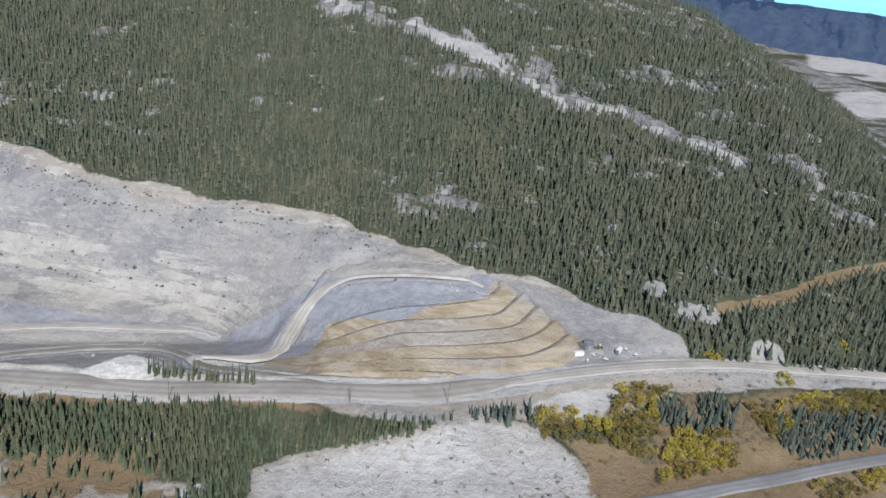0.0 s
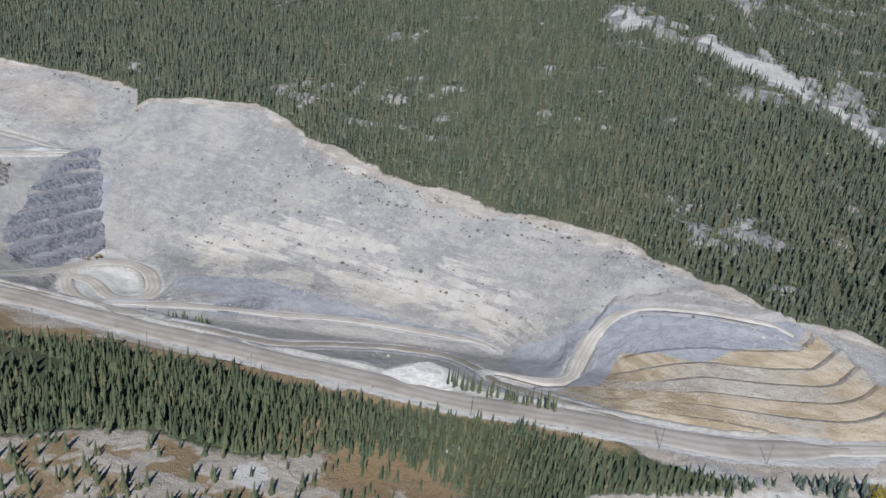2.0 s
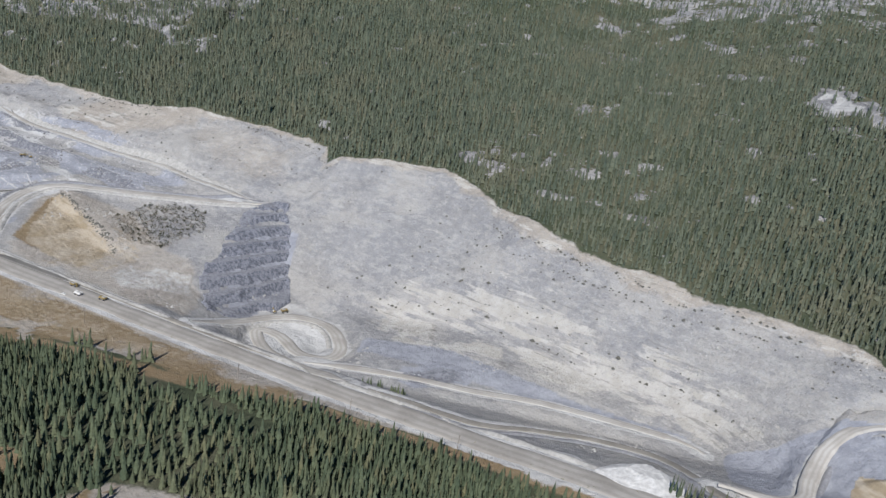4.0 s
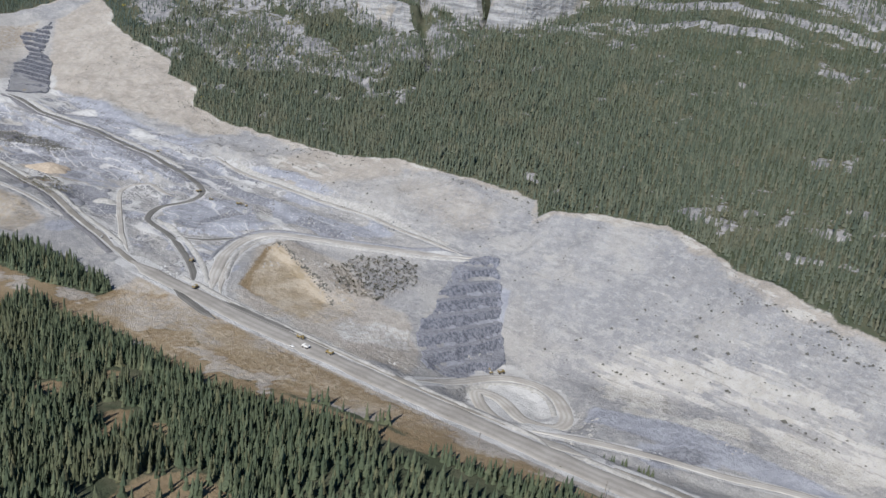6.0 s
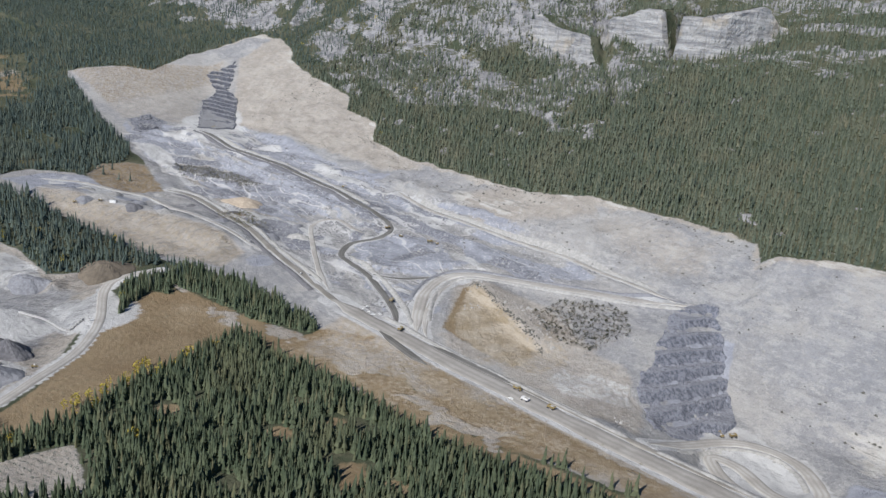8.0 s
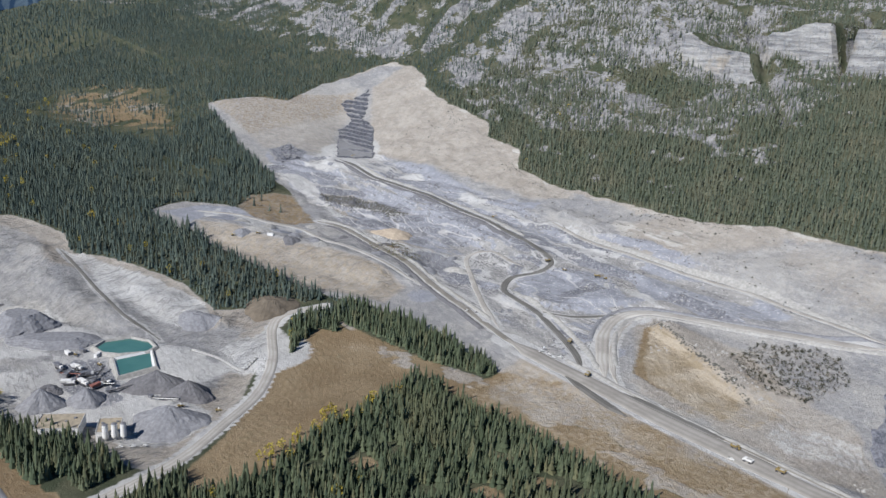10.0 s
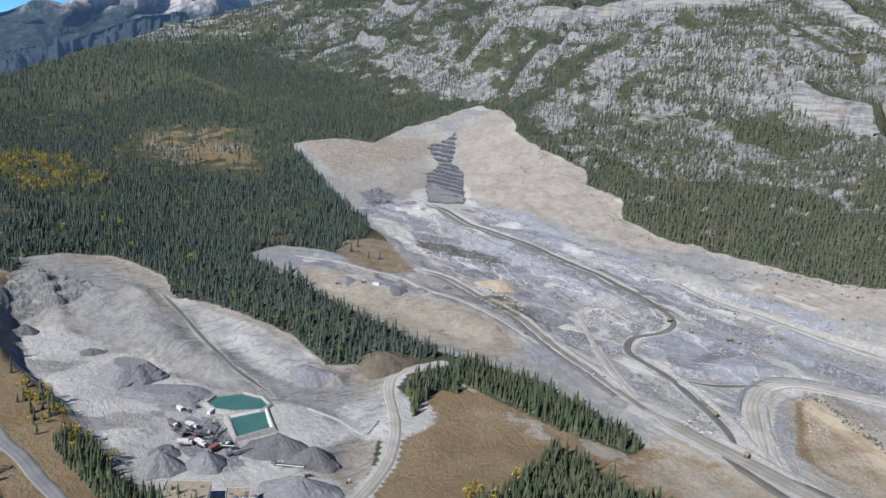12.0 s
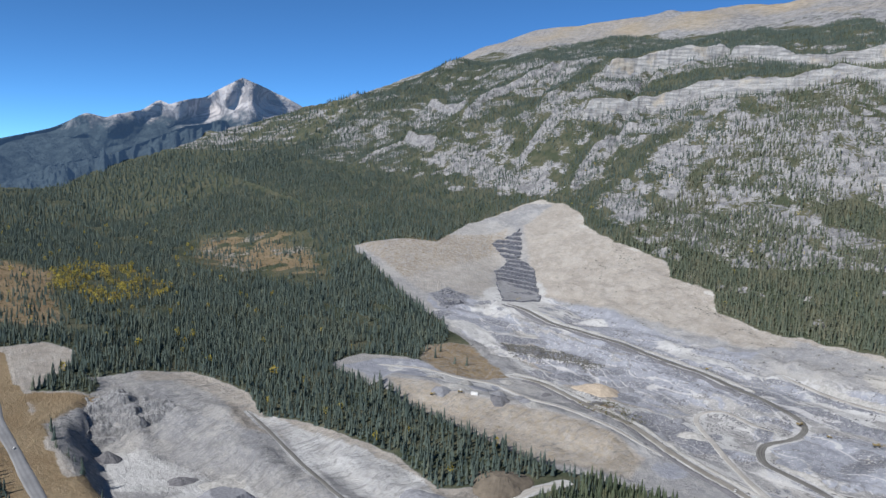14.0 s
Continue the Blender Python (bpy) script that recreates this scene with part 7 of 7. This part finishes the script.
k = (away(HIGHWAY_EAST, x, y)[0] > 9) & (away(ROADS["east"][1], x, y)[0] > 9) & (y < np.interp(x, [60, 120, 180, 420], [352, 395, 425, 450])) & (rng.uniform(0, 1, len(x)) < 0.26) & ~inside(SLAB, x, y)
clumps("olive_shrubs", x[k], y[k], 1.9, 0.6, rng, SHRUB, "olive and russet shrubs beside the highway", 18)
x, y, rng = scatter(165, 275, 415, 465, 3.0, 19)
k = (np.hypot(x - 180, y - 440) < 6) | (np.hypot(x - 218, y - 423) < 5) | (np.hypot(x - 269, y - 460) < 5)
clumps("road_bushes", x[k], y[k], 3.6, 0.5, rng, GOLD, "yellow bushes beside the gravel road", 36)
x, y, rng = scatter(-1830, -1380, 30, 230, 6.5, 13)
k = inside(ASPENS, x + 45 * fractal(x, y, 60, 127, 2), y + 45 * fractal(x, y, 60, 128, 2)) & (fractal(x, y * 2, 34, 115, 3) > -0.08)
lot = rng.uniform(0, 1, len(x))
clumps("valley_aspens", x[k & (lot < 0.5)], y[k & (lot < 0.5)], 8.5, 0.36, rng, GOLD, "grove of yellow aspens in the valley woods", 24)
clumps("turning_grove", x[k & (lot > 0.55)], y[k & (lot > 0.55)], 8.0, 0.36, rng, TURNING, "grove of ochre and green aspens in the valley woods", 24)
x, y, rng = scatter(-2300, -640, -200, 330, 30.0, 14)
k = ~bare(x, y) & (rng.uniform(0, 1, len(x)) < 0.26)
clumps("scattered_aspens", x[k], y[k], 9.0, 0.3, rng, GOLD, "single yellow aspens scattered among the conifers")
x, y, rng = scatter(-1000, -860, 10, 60, 5.0, 16)
k = (away([(-990, 20), (-935, 28), (-880, 42)], x, y)[0] < 9) & (rng.uniform(0, 1, len(x)) < 0.35)
clumps("bank_aspens", x[k], y[k], 7.0, 0.34, rng, GOLD, "yellow aspens on the grassy bank of the gravel pit")
x, y, rng = scatter(-740, -690, 150, 300, 6.0, 15)
k = (away([(-742, 262), (-733, 222), (-722, 180), (-705, 150)], x, y)[0] < 9) & (rng.uniform(0, 1, len(x)) < 0.6)
clumps("field_edge_aspens", x[k], y[k], 8.0, 0.32, rng, GOLD, "yellow aspens along the edge of the field")


x, y, rng = scatter(-2000, -1370, -40, 500, 6.8, 17)
k = (inside(CLEARING, x, y) | inside(WEST_GRASS, x, y) | inside(THIN_WOOD, x, y)) & (rng.uniform(0, 1, len(x)) < 0.7)
clumps("clearing_shrubs", x[k], y[k], 2.4, 0.7, rng, SHRUB, "olive and brown shrubs in the dry clearings", 10)
x, y, rng = scatter(-1560, -880, 690, 900, 22.0, 18)
k = ~bare(x, y) & (rng.uniform(0, 1, len(x)) < 0.12)
clumps("slope_aspens", x[k], y[k], 7.0, 0.36, rng, GOLD, "single yellow aspens low on the rocky mountainside", 16)


# ---- single trees: the stand that the flight passes nearest, and the rows in the quarry ----
def tree_meshes(seed, sides=8, tiers=7):
    rng = np.random.default_rng(seed)
    bm = bmesh.new()
    for k in range(tiers):
        t = k / tiers
        low, top = 0.08 + 0.82 * t, min(1.0, 0.08 + 0.82 * t + 0.24)
        ring = []
        for i in range(sides):
            a = i * 2 * math.pi / sides + k * 0.6 + rng.uniform(-0.2, 0.2)
            rr = 0.2 * (1 - 0.92 * t) * rng.uniform(0.75, 1.15)
            ring.append(bm.verts.new((math.cos(a) * rr, math.sin(a) * rr, low + rng.uniform(-0.03, 0.03))))
        tip = bm.verts.new((0, 0, top))
        for i in range(sides):
            bm.faces.new((ring[i], ring[(i + 1) % sides], tip))
    crown = bpy.data.meshes.new("crown")
    bm.to_mesh(crown)
    bm.free()
    crown.materials.append(SPRUCE_ONE)
    bm = tube(0.022, 0.6, sides=6, r2=0.012)
    trunk = bpy.data.meshes.new("trunk")
    bm.to_mesh(trunk)
    bm.free()
    trunk.materials.append(BARK)
    return crown, trunk


KINDS = [tree_meshes(s) for s in (201, 202, 203, 204, 205, 206)]


def single_tree(x, y, h, slim, rng, label, group):
    crown, trunk = KINDS[int(rng.integers(len(KINDS)))]
    ob = new("conifer")
    ob.matrix_basis = Matrix.Translation((x, y, float(ground_at(x, y)) - 0.25)) @ Matrix.Rotation(rng.uniform(0, 6.28), 4, "Z") @ Matrix.Diagonal((h * slim, h * slim, h, 1))
    for name, me in (("crown", crown), ("trunk", trunk)):
        new(name, me).parent = ob
    return tagged(ob, label, "tree", group)


rng = np.random.default_rng(77)
x, y, rng2 = scatter(STAND[0], STAND[1], STAND[2], STAND[3], 5.0, 21)
k = grows(x, y, rng2)
for px, py in list(zip(x[k], y[k]))[:290]:
    single_tree(px, py, rng.uniform(6.5, 13), 1.0, rng, "dark green conifer standing in the valley forest", "conifers of the near stand")
for px, py in fine([(-146, 386), (-127, 381), (-113, 378), (-84, 371)], 1.5):
    if rng.uniform() < 0.85:
        single_tree(px + rng.normal(0, 1.2), py + rng.normal(0, 1.6), rng.uniform(9, 14), 0.42, rng, "slim thin conifer on the bank beside the ramp", "row of slim conifers beside the ramp")
for n in range(22):
    px = -345 + 34 * rng.uniform()
    single_tree(px, 411 - (px + 345) * 0.12 + rng.normal(0, 2.2), rng.uniform(4, 7.5), 0.8, rng, "small conifer on an island of grass by the haul road", "conifers on the grass island")

SCRUB = [(-639, 487), (-633, 520), (-600, 534), (-580, 534), (-560, 511), (-568, 470), (-601, 467)]
x, y, rng = scatter(-645, -555, 460, 540, 2.7, 22)
k = inside(SCRUB, x + 3 * fractal(x, y, 12, 117, 2), y + 3 * fractal(x, y, 12, 118, 2)) & (rng.uniform(0, 1, len(x)) < 0.8)
clumps("scrub", x[k], y[k], 2.6, 0.5, rng, DARK_SCRUB, "low dark olive scrub on a knoll in the quarry", 16)
x, y, rng = scatter(-1018, -945, 405, 455, 3.2, 23)
k = inside([(-1016, 412), (-1009, 450), (-957, 447), (-950, 412)], x, y) & (rng.uniform(0, 1, len(x)) < 0.5)
clumps("bushes", x[k], y[k], 2.4, 0.6, rng, SHRUB, "olive bushes in a hollow of the quarry floor", 14)


def boulders(name, x, y, size, rng, mat, label):
    """Many broken stones in one mesh, each a squashed ragged lump sunk into the ground."""
    n = len(x)
    base = np.array([(1, 0, 0), (0.3, 0.95, 0), (-0.8, 0.6, 0), (-0.8, -0.6, 0), (0.3, -0.95, 0), (0.2, 0.1, 1)])
    faces = np.array([(0, 1, 5), (1, 2, 5), (2, 3, 5), (3, 4, 5), (4, 0, 5)])
    s = size * rng.lognormal(0, 0.3, n)
    v = base[None] * (1 + rng.uniform(-0.3, 0.3, (n, 6, 3)))
    a = rng.uniform(0, 6.28, n)
    c, w = np.cos(a)[:, None], np.sin(a)[:, None]
    vx, vy = v[..., 0] * c - v[..., 1] * w, v[..., 0] * w + v[..., 1] * c
    z = ground_at(x, y)
    out = np.stack([x[:, None] + vx * s[:, None], y[:, None] + vy * s[:, None], z[:, None] + (v[..., 2] * 0.8 - 0.15) * s[:, None]], -1)
    f = faces[None] + (np.arange(n) * 6)[:, None, None]
    return tagged(new(name, mesh_of(name, out.reshape(-1, 3), f.reshape(-1, 3), mat)), label, "stones", kind="stuff")


x, y, rng = scatter(-1300, 130, 380, 760, 2.6, 24)
up = y - line_at(TOE, x)[0]
row = (ground_at(x, y) + 0.05 * x) / 6.5 + 0.35 * value_noise(x, y, 60, 211)
row -= np.floor(row)
lot = rng.uniform(0, 1, len(x))
k = inside(QUARRY, x, y) & (up > 2) & (y < line_at(RIM, x)[0] - 3)
k &= np.where(inside(CREAM_WALL, x, y), ((row < 0.13) & (lot < 0.8) & (value_noise(x, y, 30, 213) > -0.3)) | (lot < 0.015), ((row < 0.09) & (lot < 0.4) & (value_noise(x, y, 70, 213) > 0.1)) | (lot < 0.008 + 0.03 * (value_noise(x, y, 25, 217) > 0.35)))
drop = line_at(RIM, x)[0] - y + 6 * fractal(x, y, 45, 225, 2)
k |= inside(QUARRY, x, y) & (((drop > 5) & (drop < 7.5)) | ((drop > 12) & (drop < 14))) & (lot < 0.75) & (fractal(x, y, 60, 227, 2) > -0.05)
boulders("ledge_stones", x[k], y[k], 1.0, rng, BOULDER, "dark broken stones and tufts along ledges of the quarry wall")
x, y, rng = scatter(-1200, 60, 380, 620, 4.5, 25)
k = inside(QUARRY, x, y) & (value_noise(x, y, 22, 215) > 0.62) & (y > line_at(ROAD, x)[0] + 12)
for width, line in ROADS.values():
    k &= away(line, x, y)[0] > width * 0.6
boulders("rubble", x[k], y[k], 1.0, rng, PALE_GRAVEL, "pale rubble strewn over the quarry floor")
x, y, rng = scatter(-1215, -1060, 440, 520, 2.3, 28)
k = inside([(-1198, 460), (-1193, 483), (-1159, 505), (-1114, 515), (-1076, 507), (-1077, 487), (-1124, 468), (-1153, 446)], x + 6 * fractal(x, y, 18, 219, 2), y + 6 * fractal(x, y, 18, 220, 2)) & (rng.uniform(0, 1, len(x)) < 0.75)
boulders("blasted_blocks", x[k], y[k], 1.3, rng, BOULDER, "band of dark blasted blocks on the quarry floor")
x, y, rng = scatter(-1150, -1070, 440, 505, 2.0, 30)
k = (away([(-1145, 446), (-1115, 473), (-1078, 498)], x, y)[0] < 4.5) & (rng.uniform(0, 1, len(x)) < 0.6)
boulders("pale_blocks", x[k], y[k], 1.0, rng, WHITE_GRAVEL, "line of pale blocks along the foot of a dark bank")
x, y, rng = scatter(-720, -590, 440, 500, 1.6, 31)
k = (away([(-708, 490), (-697, 488), (-652, 472), (-613, 458), (-598, 449)], x, y)[0] < 2.2) & (rng.uniform(0, 1, len(x)) < 0.7)
boulders("ledge_rocks", x[k], y[k], 1.0, rng, BOULDER, "row of dark rocks along a ledge in ochre soil")
x, y, rng = scatter(-1200, -640, 395, 610, 2.4, 32)
k = inside(QUARRY, x, y) & (fractal(x, y, 16, 221, 3) > 0.34) & ~inside(INNER_BEND, x, y) & (rng.uniform(0, 1, len(x)) < 0.7)
for width, line in ROADS.values():
    k &= away(line, x, y)[0] > width * 0.6
boulders("spoil", x[k], y[k], 0.85, rng, DARK_GRAVEL, "dark stone spoil strewn over the quarry floor")
u, v = np.meshgrid(np.arange(-40, 40, 3.6), np.arange(-40, 40, 4.4))
x, y = -655 + u.ravel() * 0.94 - v.ravel() * 0.34, 118 + u.ravel() * 0.34 + v.ravel() * 0.94
k = inside(NURSERY, x, y)
clumps("planted_shrubs", x[k], y[k], 1.5, 0.55, np.random.default_rng(29), SPRUCE, "rows of small dark shrubs planted in a clearing", 14)
x, y, rng = scatter(-80, 90, 262, 352, 4.0, 26)
k = inside(SLAB, x, y) & (rng.uniform(0, 1, len(x)) < 0.15)
clumps("slab_tufts", x[k], y[k], 1.5, 0.7, rng, SPRUCE, "dark grass tufts dotted over the bare pale slope", 16)
x, y, rng = scatter(-560, 140, 300, 380, 5.0, 27)
k = (inside(VERGE, x, y) | inside(DRY, x, y)) & (rng.uniform(0, 1, len(x)) < 0.12)
clumps("verge_shrubs", x[k], y[k], 1.4, 0.6, rng, SHRUB, "low olive shrubs in the dry grass", 8)
